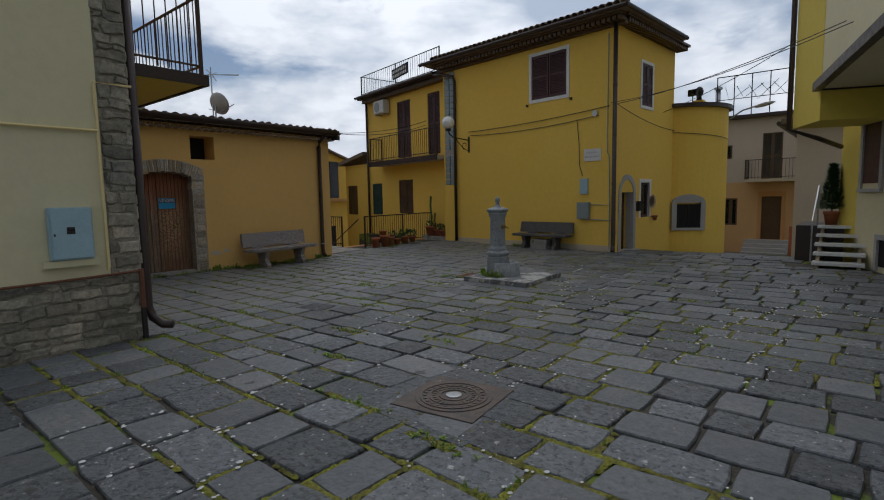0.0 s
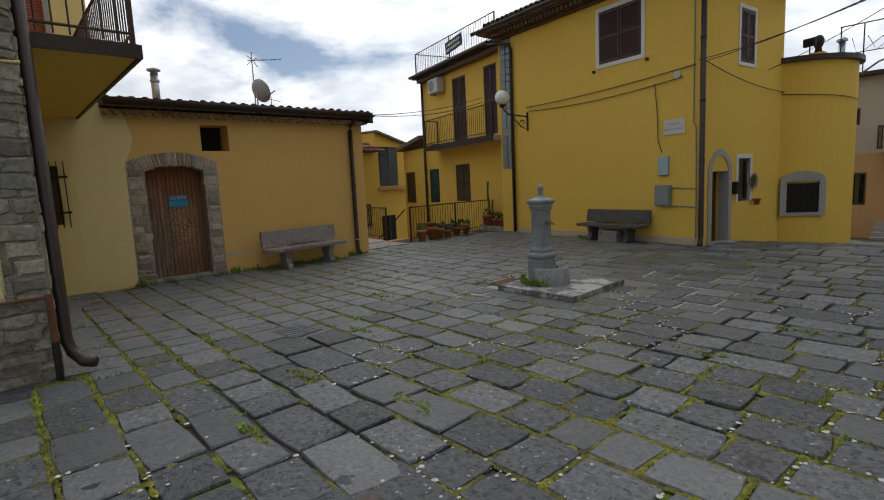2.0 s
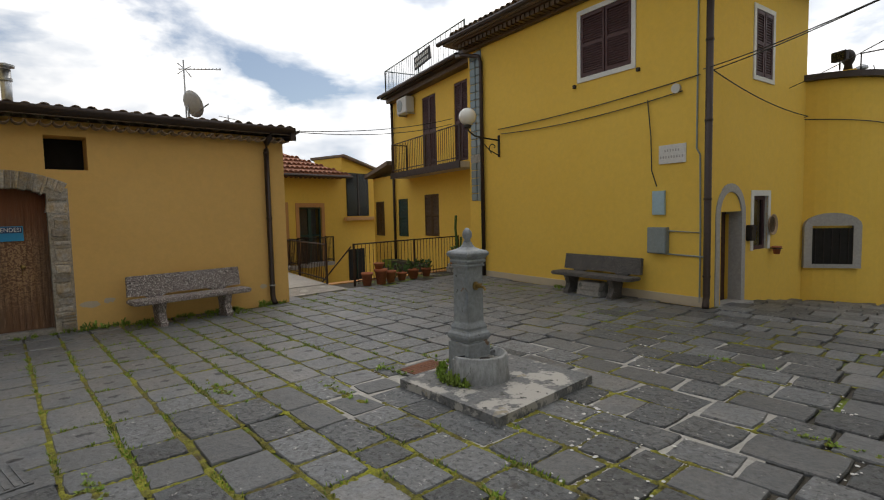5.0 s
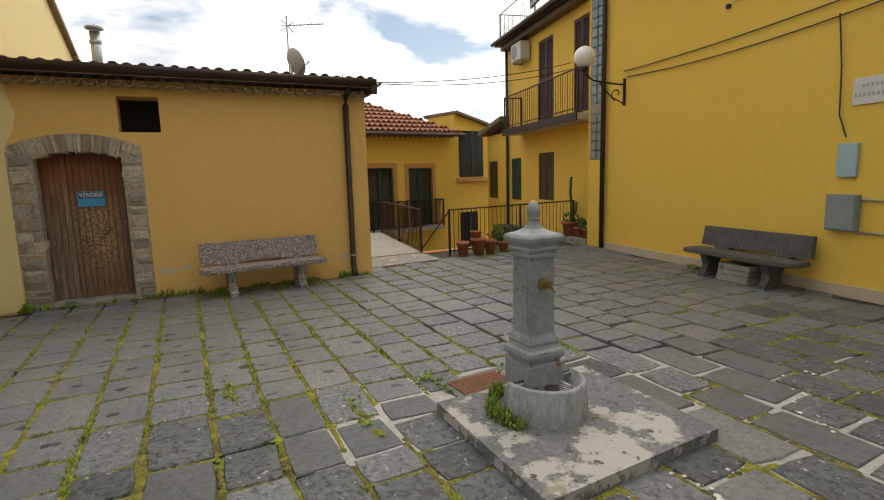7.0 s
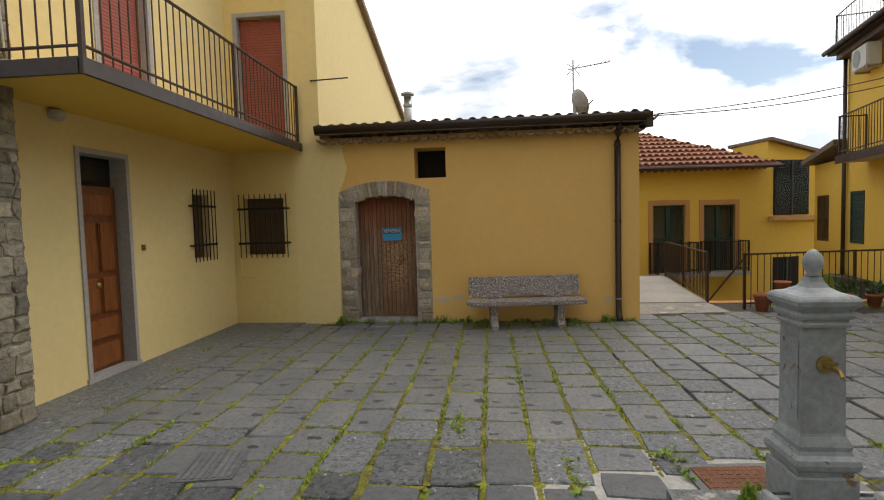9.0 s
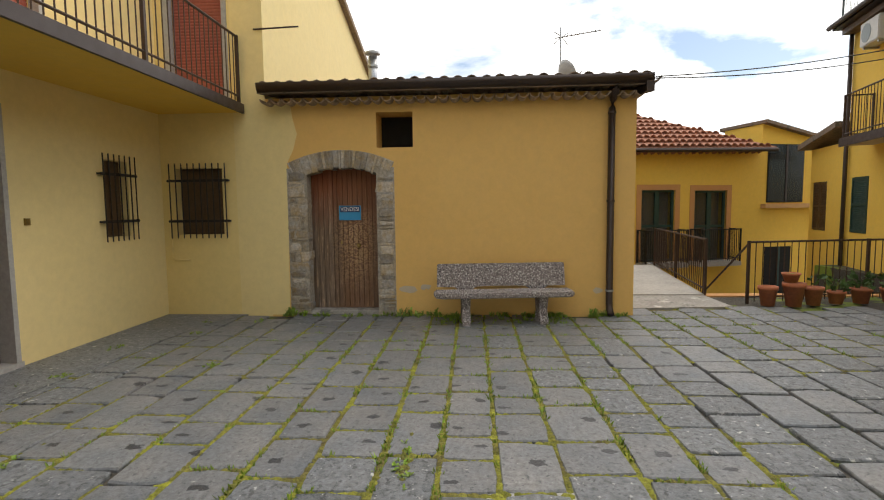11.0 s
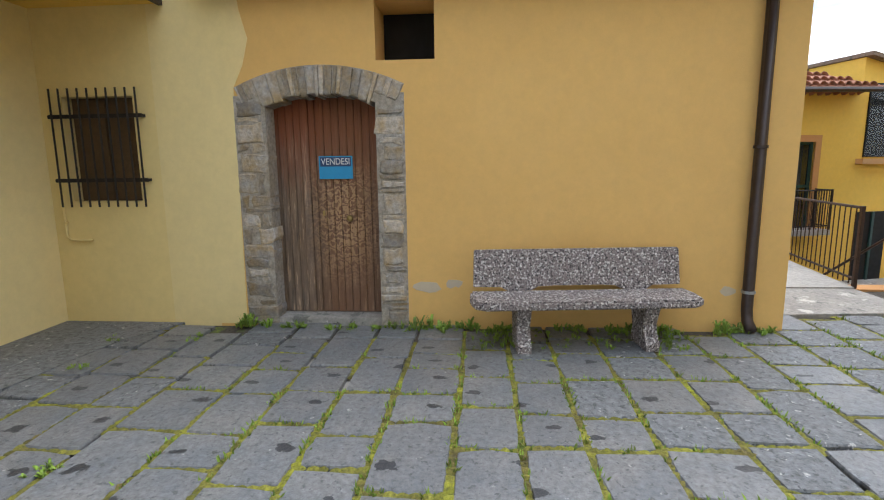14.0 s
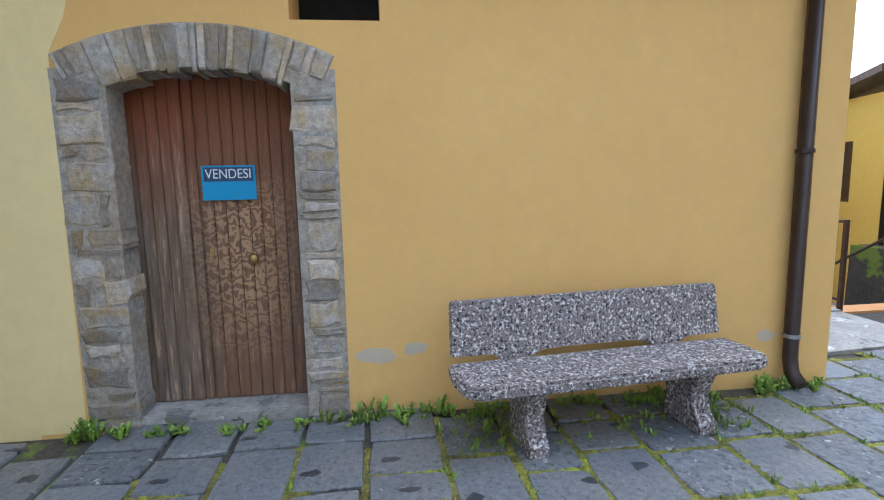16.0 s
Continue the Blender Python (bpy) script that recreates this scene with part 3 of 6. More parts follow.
part("roof", prism([(-11.46, 3.2), (-18.6, 4.1), (-18.6, 4.04), (-11.46, 3.13)], LY0 + 0.01, LY1 + 0.1), "tile", low_house)
eave_me = mesh_of("eave_tile", half_tile(0.4, 0.072, 1.0), "tile_pale", True)
for i in range(34):
    share("eave_tile", eave_me, low_house, pose(-11.54, LY0 + 0.08 + i * 0.155, 3.075, 180, 0, 180))
gut = bmesh.new()
prof = [(0.075 * math.cos(a), 0.075 * math.sin(a)) for a in (math.pi * (1 + k / 8) for k in range(9))]
prof += [(0.066 * math.cos(a), 0.066 * math.sin(a)) for a in (math.pi * (2 - k / 8) for k in range(9))]
prism([(-11.47 + x, 3.265 + 1.7 * z) for x, z in prof], LY0 + 0.02, LY1 + 0.1, gut)
gutter = part("gutter", gut, "brown", low_house, "brown sheet metal gutter", True)
part("verge_board", prism([(-18.6, 3.95), (-11.42, 3.03), (-11.42, 3.27), (-18.6, 4.17)], LY1 + 0.02, LY1 + 0.12), "brown", low_house)
pipe = part("downpipe", tube([(-11.47, 8.93, 3.16), (-11.5, 8.93, 3.08), (-11.66, 8.93, 2.98), (-11.695, 8.93, 2.87), (-11.695, 8.93, 0.2), (-11.67, 8.93, 0.1), (-11.59, 8.93, 0.04)], 0.048, 10), "brown", low_house, "dark brown downpipe", True)
for z in (0.35, 1.6, 2.8):
    part("pipe_bracket", turned([(0.058, 0), (0.058, 0.025)], 10, at=(-11.695, 8.93, z)), "brown" if z > 1 else "zinc", pipe)

part("pale_plaster", prism([(LY1 - y, z) for y, z in ((4.055, 0.0), (4.33, 0.0), (4.36, 2.2), (4.46, 2.4), (4.52, 2.62), (4.46, 2.85), (4.43, 3.08), (4.055, 3.08))], 0.0005, 0.0035, m=LM), "cream", low_house)

# ---- tall house to the south ----
tall = thing("tall_house", "tall plastered house with balcony and rubble stone corner", "house")
TY, TX = 2.48, -6.3
TM = side((LX, TY), (TX, TY))
D0, D1 = -9.2, -8.38
part("wall", walling(-7.401 - LX, -0.2, 8.2, 0.4, [(D0 - LX, D1 - LX, -0.2, 2.6), (-11.01 - LX, -10.55 - LX, 1.22, 2.19), (-9.75 - LX, -8.85 - LX, 3.12, 5.2)], TM), "cream", tall)
WM = side((LX, LY0), (LX, TY))
part("wall", walling(LY0 - 3.6, -0.2, 7.6, 0.4, (), side((LX, LY0), (LX, 3.6))), "cream", tall)
part("wall", walling(3.8 - TY, -0.2, 7.6, 0.4, [(3.6 - 3.39, 3.6 - 2.7, 1.19, 2.155), (3.6 - 3.5, 3.6 - 2.7, 3.12, 5.2)], side((LX, 3.6), (LX, TY))), "butter", tall)
part("wall", prism([(-20.5, 3.0), (-12.161, 3.0), (-12.161, 7.3), (-20.5, 4.95)], LY0 - 0.4, LY0 - 0.002), "cream", tall)
part("roof", prism([(-20.8, 4.87), (-11.5, 7.49), (-11.5, 7.62), (-20.8, 5.0)], -4.0, LY0 + 0.12), "tile", tall)
PX, PY = -6.86, 2.78
part("stone_wall", box(-7.4, PX, 2.05, PY, -0.2, 8.2), "rubble_bed", tall)
part("wall", walling(8.0, 0.74, 8.2, 0.4, (), side((PX + 0.012, PY - 0.3), (PX + 0.012, -6.0))), "pale", tall)
part("stone_wall", walling(8.0, -0.2, 0.738, 0.38, (), side((PX + 0.004, PY - 0.3), (PX + 0.004, -6.0))), "rubble_bed", tall)

# balcony of the tall house
BY = 3.73
slab_o = part("balcony_slab", box(LX + 0.002, -7.05, TY + 0.002, BY, 2.94, 3.04), "yellow", tall)
bm = box(LX + 0.01, -7.02, BY + 0.002, BY + 0.04, 2.92, 3.05)
box(-7.048, -7.01, TY + 0.31, BY, 2.92, 3.05, bm)
part("balcony_edge", bm, "brown", tall)
balc_rail = railing("balcony_railing", "rust-brown iron balcony railing with upright bars", [(LX + 0.05, BY - 0.02), (-9.6, BY - 0.02), (-7.09, BY - 0.02), (-7.09, TY + 0.35)], 3.08, 3.98, 0.11)

# ---- main house ----
C, D = (-5.85, 13.85), (-11.6, 14.54)
FM = side(C, D)
flen = math.hypot(C[0] - D[0], C[1] - D[1]) + 0.55
fs = lambda x: (C[0] - x) / (C[0] - D[0]) * math.hypot(C[0] - D[0], C[1] - D[1])
main = thing("main_house", "two-storey yellow plastered house with dark shutters and balcony", "house")
w0, w1 = fs(-7.21), fs(-8.56)
g0, g1 = fs(-11.62), fs(-12.13)
part("wall", walling(flen, -0.3, 5.85, 0.4, [(w0 + 0.09, w1 - 0.09, 4.27, 5.49), (g0 + 0.02, g1, 1.92, 5.72)], FM), "yellow", main)
SL = 3.9
E1 = (C[0] + 0.08 * SL, C[1] + SL)
SM = side(E1, C)
part("wall", walling(SL + 0.01, -0.8, 5.85, 0.4, [(SL - 1.12, SL - 0.34, -0.8, 1.55), (SL - 2.2, SL - 1.6, 0.83, 1.82), (SL - 2.25, SL - 1.55, 3.95, 5.1)], SM), "yellow", main)
# recessed wing
WY = 15.7
RX = -12.2
WF = Matrix.Translation((RX, 15.02, 0)) @ pose(0, 0, 0, 0, 0, -12.5) @ Matrix.Translation((-RX, -WY, 0))
wing = thing("house_wing", "recessed yellow wing with balcony and louvred shutters", "house", at=WF)
WGM = side((RX, WY), (-18.0, WY))
s_ = lambda x: RX - x
part("wall", walling(5.8, -1.7, 5.72, 0.4, [(s_(-14.69), s_(-15.63), 3.1, 5.32), (s_(-12.81), s_(-13.55), 3.1, 5.32), (s_(-14.62), s_(-15.62), 0.89, 2.23), (s_(-16.93), s_(-17.71), 0.82, 2.15)], WGM), "yellow", wing)
part("wall", walling(1.3, -0.3, 5.8, 0.3, (), side((RX, 14.62), (RX, 15.5))), "yellow", main)
part("wall", walling(3.0, -1.7, 5.72, 0.4, (), side((-17.6, WY + 3.4), (-17.6, WY + 0.402))), "yellow", wing)
# roof
bm = bmesh.new()
low = [(-5.35, 13.3), (-12.7, 14.2), (-12.7, 20.5), (-5.05, 17.2)]
a = [bm.verts.new((x, y, 5.95)) for x, y in low]
b = [bm.verts.new((x, y, 6.06)) for x, y in low]
top = [bm.verts.new((-7.6, 16.2, 7.0)), bm.verts.new((-11.6, 16.6, 7.0))]
bm.faces.new(a)
for i in range(4):
    bm.faces.new((a[i], a[(i + 1) % 4], b[(i + 1) % 4], b[i]))
bm.faces.new((b[0], b[1], top[1], top[0]))
bm.faces.new((b[1], b[2], top[1]))
bm.faces.new((b[2], b[3], top[0], top[1]))
bm.faces.new((b[3], b[0], top[0]))
part("roof", bm, "tile", main)
part("roof", box(-18.05, -12.0, WY - 0.45, WY + 3, 5.721, 5.86), "brown", wing)
# turret
TC, TR = (-5.82, 19.2), 1.5
arc = [(TC[0] + TR * math.sin(a), TC[1] - TR * math.cos(a)) for a in (math.radians(-12 + 7.5 * k) for k in range(17))]
turret = thing("round_annex", "curved yellow plastered annex with a low dark roof", "annex")
part("wall", plate(arc + [(TC[0], TC[1] + 1.0)], -1.0, 4.12), "yellow", turret)
arc2 = [(TC[0] + (TR + 0.12) * math.sin(a), TC[1] - (TR + 0.12) * math.cos(a)) for a in (math.radians(-20 + 8 * k) for k in range(18))]
part("roof", plate(arc2 + [(TC[0], TC[1] + 1.3)], 4.12, 4.24), "brown", turret)

# ---- annex past the wing, red-roofed house, court ----
annex = thing("low_annex", "small yellow annex with an old tiled roof", "house", at=WF)
AM = side((-18.002, WY + 0.02), (-20.25, WY + 0.02))
part("wall", walling(2.248, -1.7, 3.05, 0.4, [(1.15, 2.05, 0.78, 2.12)], AM), "yellow", annex)
part("roof", prism([(-20.4, 3.06), (-18.01, 3.4), (-18.01, 3.55), (-20.4, 3.21)], WY - 0.3, WY + 3), "tile", annex)

RF = Matrix.Translation((-20.31, 13.63, 0)) @ pose(0, 0, 0, 0, 0, 14.7) @ Matrix.Translation((21.0, -14.05, 0))
red = thing("red_roofed_house", "yellow plastered house with a red tiled roof", "house", at=RF)
HX = -21.0
RM = side((HX, 16.34), (HX, 9.0))
hs = lambda y: 16.34 - y
part("wall", walling(7.34, -1.8, 3.1, 0.4, [(hs(13.4), hs(12.3), -0.15, 1.97), (hs(15.15), hs(14.05), -0.2, 1.95)], RM), "yellow", red)
bm = bmesh.new()
e0, e1 = 9.0, 16.4
pts = [(HX + 0.45, e0, 2.98), (HX + 0.45, e1, 3.12), (HX - 3.5, e1 - 2.4, 4.7), (HX - 3.5, e0, 4.6)]
lo = [bm.verts.new(p) for p in pts]
hi = [bm.verts.new((p[0], p[1], p[2] + 0.1)) for p in pts]
bm.faces.new(lo[::-1])
bm.faces.new(hi)
for i in range(4):
    bm.faces.new((lo[i], lo[(i + 1) % 4], hi[(i + 1) % 4], hi[i]))
part("roof", bm, "redtile", red)

# ---- houses to the east ----
back = thing("back_house", "pinkish two-storey house with balcony down the street", "house")
KY = 29.0
part("wall", walling(6.0, -1.8, 1.95, 0.4, [(0.9, 1.7, -0.75, 1.27), (2.7, 3.3, -0.1, 1.2)], side((-3.0, KY), (-9.0, KY))), "peach", back)
part("wall", walling(6.0, 1.951, 4.95, 0.4, [(0.95, 1.75, 2.1, 4.2), (3.0, 3.5, 3.1, 3.75)], side((-3.0, KY), (-9.0, KY))), "pink", back)
right = thing("east_house", "pale and lemon-yellow house with projecting bays", "house")
R0, R1 = (-0.45, 12.85), (3.55, 3.85)
ERM = side(R1, R0)
elen = math.hypot(R0[0] - R1[0], R0[1] - R1[1])
part("wall", walling(elen, -0.3, 8.0, 0.4, (), ERM), "pale", right)


# ---- stone-framed plank door ----
ls = lambda y: LY1 - y
part("jamb_bed", box(ls(4.64), ls(4.35), -0.2, 0.004, 0.0, 2.13, m=LM), "mortar", low_house)
part("jamb_bed", box(ls(5.91), ls(5.65), -0.2, 0.004, 0.0, 2.13, m=LM), "mortar", low_house)
AC, RO, RI = (ls(5.137), 0.616), 1.767, 1.505
HALF = math.asin(0.775 / RO)


def at_arc(r, a):
    return (AC[0] + r * math.sin(a), AC[1] + r * math.cos(a))


n = 24
part("arch_bed", prism([at_arc(RO, -HALF + 2 * HALF * k / n) for k in range(n + 1)] + [at_arc(RI + 0.02, HALF - 2 * HALF * k / n) for k in range(n + 1)], -0.22, 0.003, m=LM), "mortar", low_house)


def rough_stone(outline, deep, proud, m):
    """A stone with a cushioned face, from an outline in the wall's plane."""
    cx, cz = sum(p[0] for p in outline) / len(outline), sum(p[1] for p in outline) / len(outline)
    bm = bmesh.new()
    rings = []
    for y, k in ((-deep, 1.0), (proud * 0.35, 1.0), (proud * 0.85, 0.9), (proud, 0.7)):
        rings.append([bm.verts.new((cx + (x - cx) * k, y + (rng.uniform(-0.003, 0.003) if y > 0 else 0), cz + (z - cz) * k)) for x, z in outline])
    for a, b in zip(rings, rings[1:]):
        for i in range(len(a)):
            bm.faces.new((a[i], a[(i + 1) % len(a)], b[(i + 1) % len(a)], b[i]))
    bm.faces.new(rings[-1])
    return within(m, bm)


def wobble(s0, s1, z0, z1, j=0.008):
    u = lambda: rng.uniform(-j, j)
    return [(s0 + u(), z0 + u()), ((s0 + s1) / 2 + u(), z0 + u()), (s1 + u(), z0 + u()), (s1 + u(), (z0 + z1) / 2 + u()), (s1 + u(), z1 + u()), ((s0 + s1) / 2 + u(), z1 + u()), (s0 + u(), z1 + u()), (s0 + u(), (z0 + z1) / 2 + u())]


for lo, hi, inner in ((4.355, 4.64, 1), (5.65, 5.905, 0)):
    z = 0.005
    while z < 1.98:
        hgt = min(rng.choice((0.05, 0.07, 0.08, 0.1, 0.13, 0.16, 0.19)), 2.08 - z)
        e = rng.uniform(-0.045, 0.02)
        cuts = [(lo, hi + e)] if inner else [(lo - e, hi)]
        if inner and rng.random() < 0.3:
            c = rng.uniform(lo + 0.09, hi - 0.1)
            cuts = [(lo, c - 0.006), (c + 0.006, hi + e)]
        for c0, c1 in cuts:
            part("stone", rough_stone(wobble(ls(c1 - rng.uniform(0, 0.03)), ls(c0 + rng.uniform(0, 0.03)), z + 0.009, z + hgt - 0.009, min(0.017, hgt * 0.22)), 0.2, rng.uniform(0.007, 0.024), LM), "jamb", low_house)
        z += hgt
a = -HALF
while a < HALF - 0.01:
    w = min(rng.choice((0.024, 0.03, 0.045, 0.06, 0.075)), HALF - a)
    ri = RI + rng.uniform(-0.015, 0.03)
    if abs(a + w / 2) > 0.33:
        ri = RI + 0.1
    pts = [at_arc(ri, a + 0.003), at_arc((ri + RO) / 2, a + 0.002), at_arc(RO - 0.004, a + 0.003), at_arc(RO - 0.003, a + w / 2), at_arc(RO - 0.004, a + w - 0.003), at_arc((ri + RO) / 2, a + w - 0.002), at_arc(ri, a + w - 0.003), at_arc(ri, a + w / 2)]
    part("stone", rough_stone(pts, 0.22, rng.uniform(0.008, 0.022), LM), "jamb", low_house)
    a += w

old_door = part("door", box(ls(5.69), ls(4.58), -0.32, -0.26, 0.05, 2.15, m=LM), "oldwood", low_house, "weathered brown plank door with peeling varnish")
edge = 4.585
for k in range(15):
    w = 0.0735
    gap = 0.004 if k != 5 else 0.016
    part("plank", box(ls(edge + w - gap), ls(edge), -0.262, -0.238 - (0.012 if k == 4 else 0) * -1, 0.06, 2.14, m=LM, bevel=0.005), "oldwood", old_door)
    edge += w
part("door_knob", within(LM @ Matrix.Translation((ls(5.335), -0.2, 1.0)) @ pose(0, 0, 0, 90), turned([(0.012, 0.035), (0.012, 0.0), (0.03, -0.01), (0.034, -0.025), (0.022, -0.045)][::-1], 14)), "brass", old_door, "worn brass knob", True)
part("keyhole_plate", box(ls(5.08), ls(5.055), -0.24, -0.228, 1.02, 1.07, m=LM), "brass", old_door)
part("threshold", box(ls(5.68), ls(4.61), -0.33, -0.03, -0.05, 0.055, m=LM, bevel=0.01), "concrete", low_house)


def lettering(text, size, m, mat, parent, name="lettering"):
    cu = bpy.data.curves.new(name, "FONT")
    cu.body, cu.size, cu.extrude, cu.align_x, cu.align_y = text, size, 0.0008, "CENTER", "CENTER"
    ob = bpy.data.objects.new(name, cu)
    scene.collection.objects.link(ob)
    me = bpy.data.meshes.new_from_object(ob.evaluated_get(bpy.context.evaluated_depsgraph_get()))
    bpy.data.objects.remove(ob)
    bpy.data.curves.remove(cu)
    me.transform(m)
    me.materials.clear()
    me.materials.append(M[mat])
    o = new(name, me)
    o.parent = parent
    return o


sale = thing("for_sale_sign", "bright blue cardboard sale sign with white capitals on the plank door", "sign")
part("card", box(ls(5.369), ls(5.044), -0.224, -0.218, 1.375, 1.59, m=LM), "sign_blue", sale)
part("header", box(ls(5.356), ls(5.057), -0.2175, -0.2160, 1.492, 1.58, m=LM), "sign_navy", sale)
lettering("VENDESI", 0.085, Matrix(((0, 0, 1, LX - 0.2145), (1, 0, 0, 5.2065), (0, 1, 0, 1.536), (0, 0, 0, 1))) @ Matrix.Diagonal((0.86, 1.0, 1, 1)), "white", sale)

# ---- roof things ----
dish = thing("satellite_dish", "pale grey satellite dish on the tiled roof", "satellite dish", at=pose(-17.5, 9.3, 3.96) @ Matrix.Diagonal((1.35, 1.35, 1.35, 1)))
part("mast", tube([(0, -0.05, -0.02), (0, -0.05, 0.55)], 0.02, 8), "zinc", dish)
part("reflector", within(pose(0.06, 0, 0.55, 0, 68, 112), turned([(0.02, -0.05), (0.12, -0.04), (0.21, 0.0), (0.27, 0.04), (0.265, 0.045), (0.2, 0.008), (0.02, -0.04)], 28)), "greystone", dish, smooth=True)
part("feed_arm", tube([(0.05, 0, 0.33), (0.4, 0.22, 0.53)], 0.012, 6), "zinc", dish)
ant = thing("tv_antenna", "thin metal aerial on a mast", "antenna", at=pose(-17.6, 9.2, 3.95) @ Matrix.Diagonal((1.3, 1.3, 1.3, 1)))
part("mast", tube([(0, 0, -0.02), (0, 0, 1.5)], 0.016, 8), "zinc", ant)
boom = part("boom", tube([(0, -0.1, 1.3), (0, 0.75, 1.42)], 0.012, 6), "zinc", ant)
for k in range(9):
    y = 0.12 + 0.075 * k
    part("element", tube([(-0.06, y, 1.315 + 0.12 * y / 0.75), (0.06, y, 1.315 + 0.12 * y / 0.75)], 0.006, 5), "zinc", boom)
for z in (1.2, 1.42):
    part("reflector_arm", tube([(0, -0.12, z), (0, 0.02, 1.32), (0, 0.14, z - 0.03)], 0.01, 6), "zinc", ant)
flue = thing("flue", "shiny zinc chimney flue with a cap", "chimney", at=(-13.3, 5.35, 3.3))
part("pipe", turned([(0.075, 0), (0.075, 0.8)], 16), "zinc", flue, smooth=True)
part("cap", turned([(0.07, 0.82), (0.13, 0.84), (0.13, 0.87), (0.02, 0.91)], 16), "zinc", flue)
part("collar", turned([(0.09, 0.62), (0.09, 0.66)], 16), "zinc", flue)

# ---- tall house: door, grilles, shutters, cabinets ----
ts = lambda x: x - LX
bdoor = part("door", box(ts(D0), ts(D1), -0.26, -0.2, 0.0, 2.58, m=TM), "dark", tall, "varnished red-brown panelled door")
# leaf takes the darkened wood, painting shade into the grooves round the panels
part("door_leaf", box(ts(D0) + 0.07, ts(D1) - 0.07, -0.19, -0.14, 0.06, 2.2, m=TM), "redwood_shaded", bdoor)
for a0, a1, b0, b1 in ((0.12, 0.88, 1.86, 2.1), (0.12, 0.46, 1.2, 1.78), (0.54, 0.88, 1.2, 1.78), (0.12, 0.46, 0.72, 1.14), (0.54, 0.88, 0.72, 1.14), (0.12, 0.88, 0.42, 0.66), (0.12, 0.88, 0.1, 0.36)):
    w = ts(D1) - ts(D0) - 0.14
    x0 = ts(D0) + 0.07
    part("door_panel", box(x0 + a0 * w, x0 + a1 * w, -0.143, -0.112, b0, b1, m=TM, bevel=0.014), "redwood", bdoor)
part("door_knob", within(TM @ Matrix.Translation((ts(-8.75), -0.1, 1.05)) @ pose(0, 0, 0, 90), turned([(0.02, 0.04), (0.035, 0.02), (0.035, -0.0), (0.015, -0.015)][::-1], 12)), "brass", bdoor)
part("fanlight", box(ts(D0) + 0.07, ts(D1) - 0.07, -0.195, -0.18, 2.25, 2.56, m=TM), "glass", bdoor)
bm = bmesh.new()
box(ts(D0), ts(D0) + 0.055, -0.2, 0.02, 0.06, 2.6, bm)
box(ts(D1) - 0.055, ts(D1), -0.2, 0.02, 0.06, 2.6, bm)
box(ts(D0) + 0.055, ts(D1) - 0.055, -0.2, 0.02, 2.54, 2.6, bm)
box(ts(D0) - 0.02, ts(D1) + 0.02, -0.2, 0.03, -0.02, 0.058, bm)
part("door_surround", within(TM, bm), "greystone", bdoor)
part("door_bell", box(ts(-9.43), ts(-9.37), 0.0, 0.02, 1.42, 1.49, m=TM), "brass", tall)


def grille(parent, m, s0, s1, z0, z1, bars):
    g = part("window", box(s0, s1, -0.16, -0.12, z0, z1, m=m), "ochre_wood", parent, "window behind dark iron bars")
    for a, b in ((s0 + 0.02, (s0 + s1) / 2 - 0.006), ((s0 + s1) / 2 + 0.006, s1 - 0.02)):
        part("shutter", box(a, b, -0.119, -0.1, z0 + 0.02, z1 - 0.02, m=m, bevel=0.006), "ochre_wood", g)
    for i in range(bars):
        s = s0 - 0.07 + (s1 - s0 + 0.14) * i / (bars - 1)
        part("bar", within(m, tube([(s, 0.06, z0 - 0.05), (s, 0.06, z1 + 0.07)], 0.009, 6)), "black", g)
    for z in (z0 + 0.2, z1 - 0.18):
        part("cross_bar", box(s0 - 0.11, s1 + 0.11, 0.045, 0.055, z - 0.018, z + 0.018, m=m), "black", g)
        for s in (s0 - 0.1, s1 + 0.1):
            part("bar_anchor", box(s - 0.012, s + 0.012, -0.02, 0.06, z - 0.012, z + 0.012, m=m), "black", g)
    return g


grille(tall, TM, ts(-11.01), ts(-10.55), 1.22, 2.19, 7)
W36 = side((LX, 3.6), (LX, TY))
grille(tall, W36, 3.6 - 3.39, 3.6 - 2.7, 1.19, 2.155, 10)


def roller(parent, m, s0, s1, z0, z1):
    bm = bmesh.new()
    z = z0
    outline = [(-0.14, z0)]
    while z < z1 - 0.02:
        outline += [(-0.118, z), (-0.112, z + 0.012), (-0.112, z + 0.03), (-0.118, z + 0.042)]
        z += 0.045
    outline.append((-0.14, z1))
    ends = [[bm.verts.new((s, y_, z_)) for y_, z_ in outline] for s in (s0, s1)]
    for i in range(len(outline)):
        i2 = (i + 1) % len(outline)
        bm.faces.new((ends[0][i], ends[1][i], ends[1][i2], ends[0][i2]))
    w = part("window", within(m, bm), "roller", parent, "closed red-brown roller shutter")
    bm = box(s0 - 0.07, s0, -0.1, 0.015, z0, z1 + 0.07)
    box(s1, s1 + 0.07, -0.1, 0.015, z0, z1 + 0.07, bm)
    box(s0, s1, -0.1, 0.015, z1, z1 + 0.07, bm)
    part("window_surround", within(m, bm), "greystone", w)


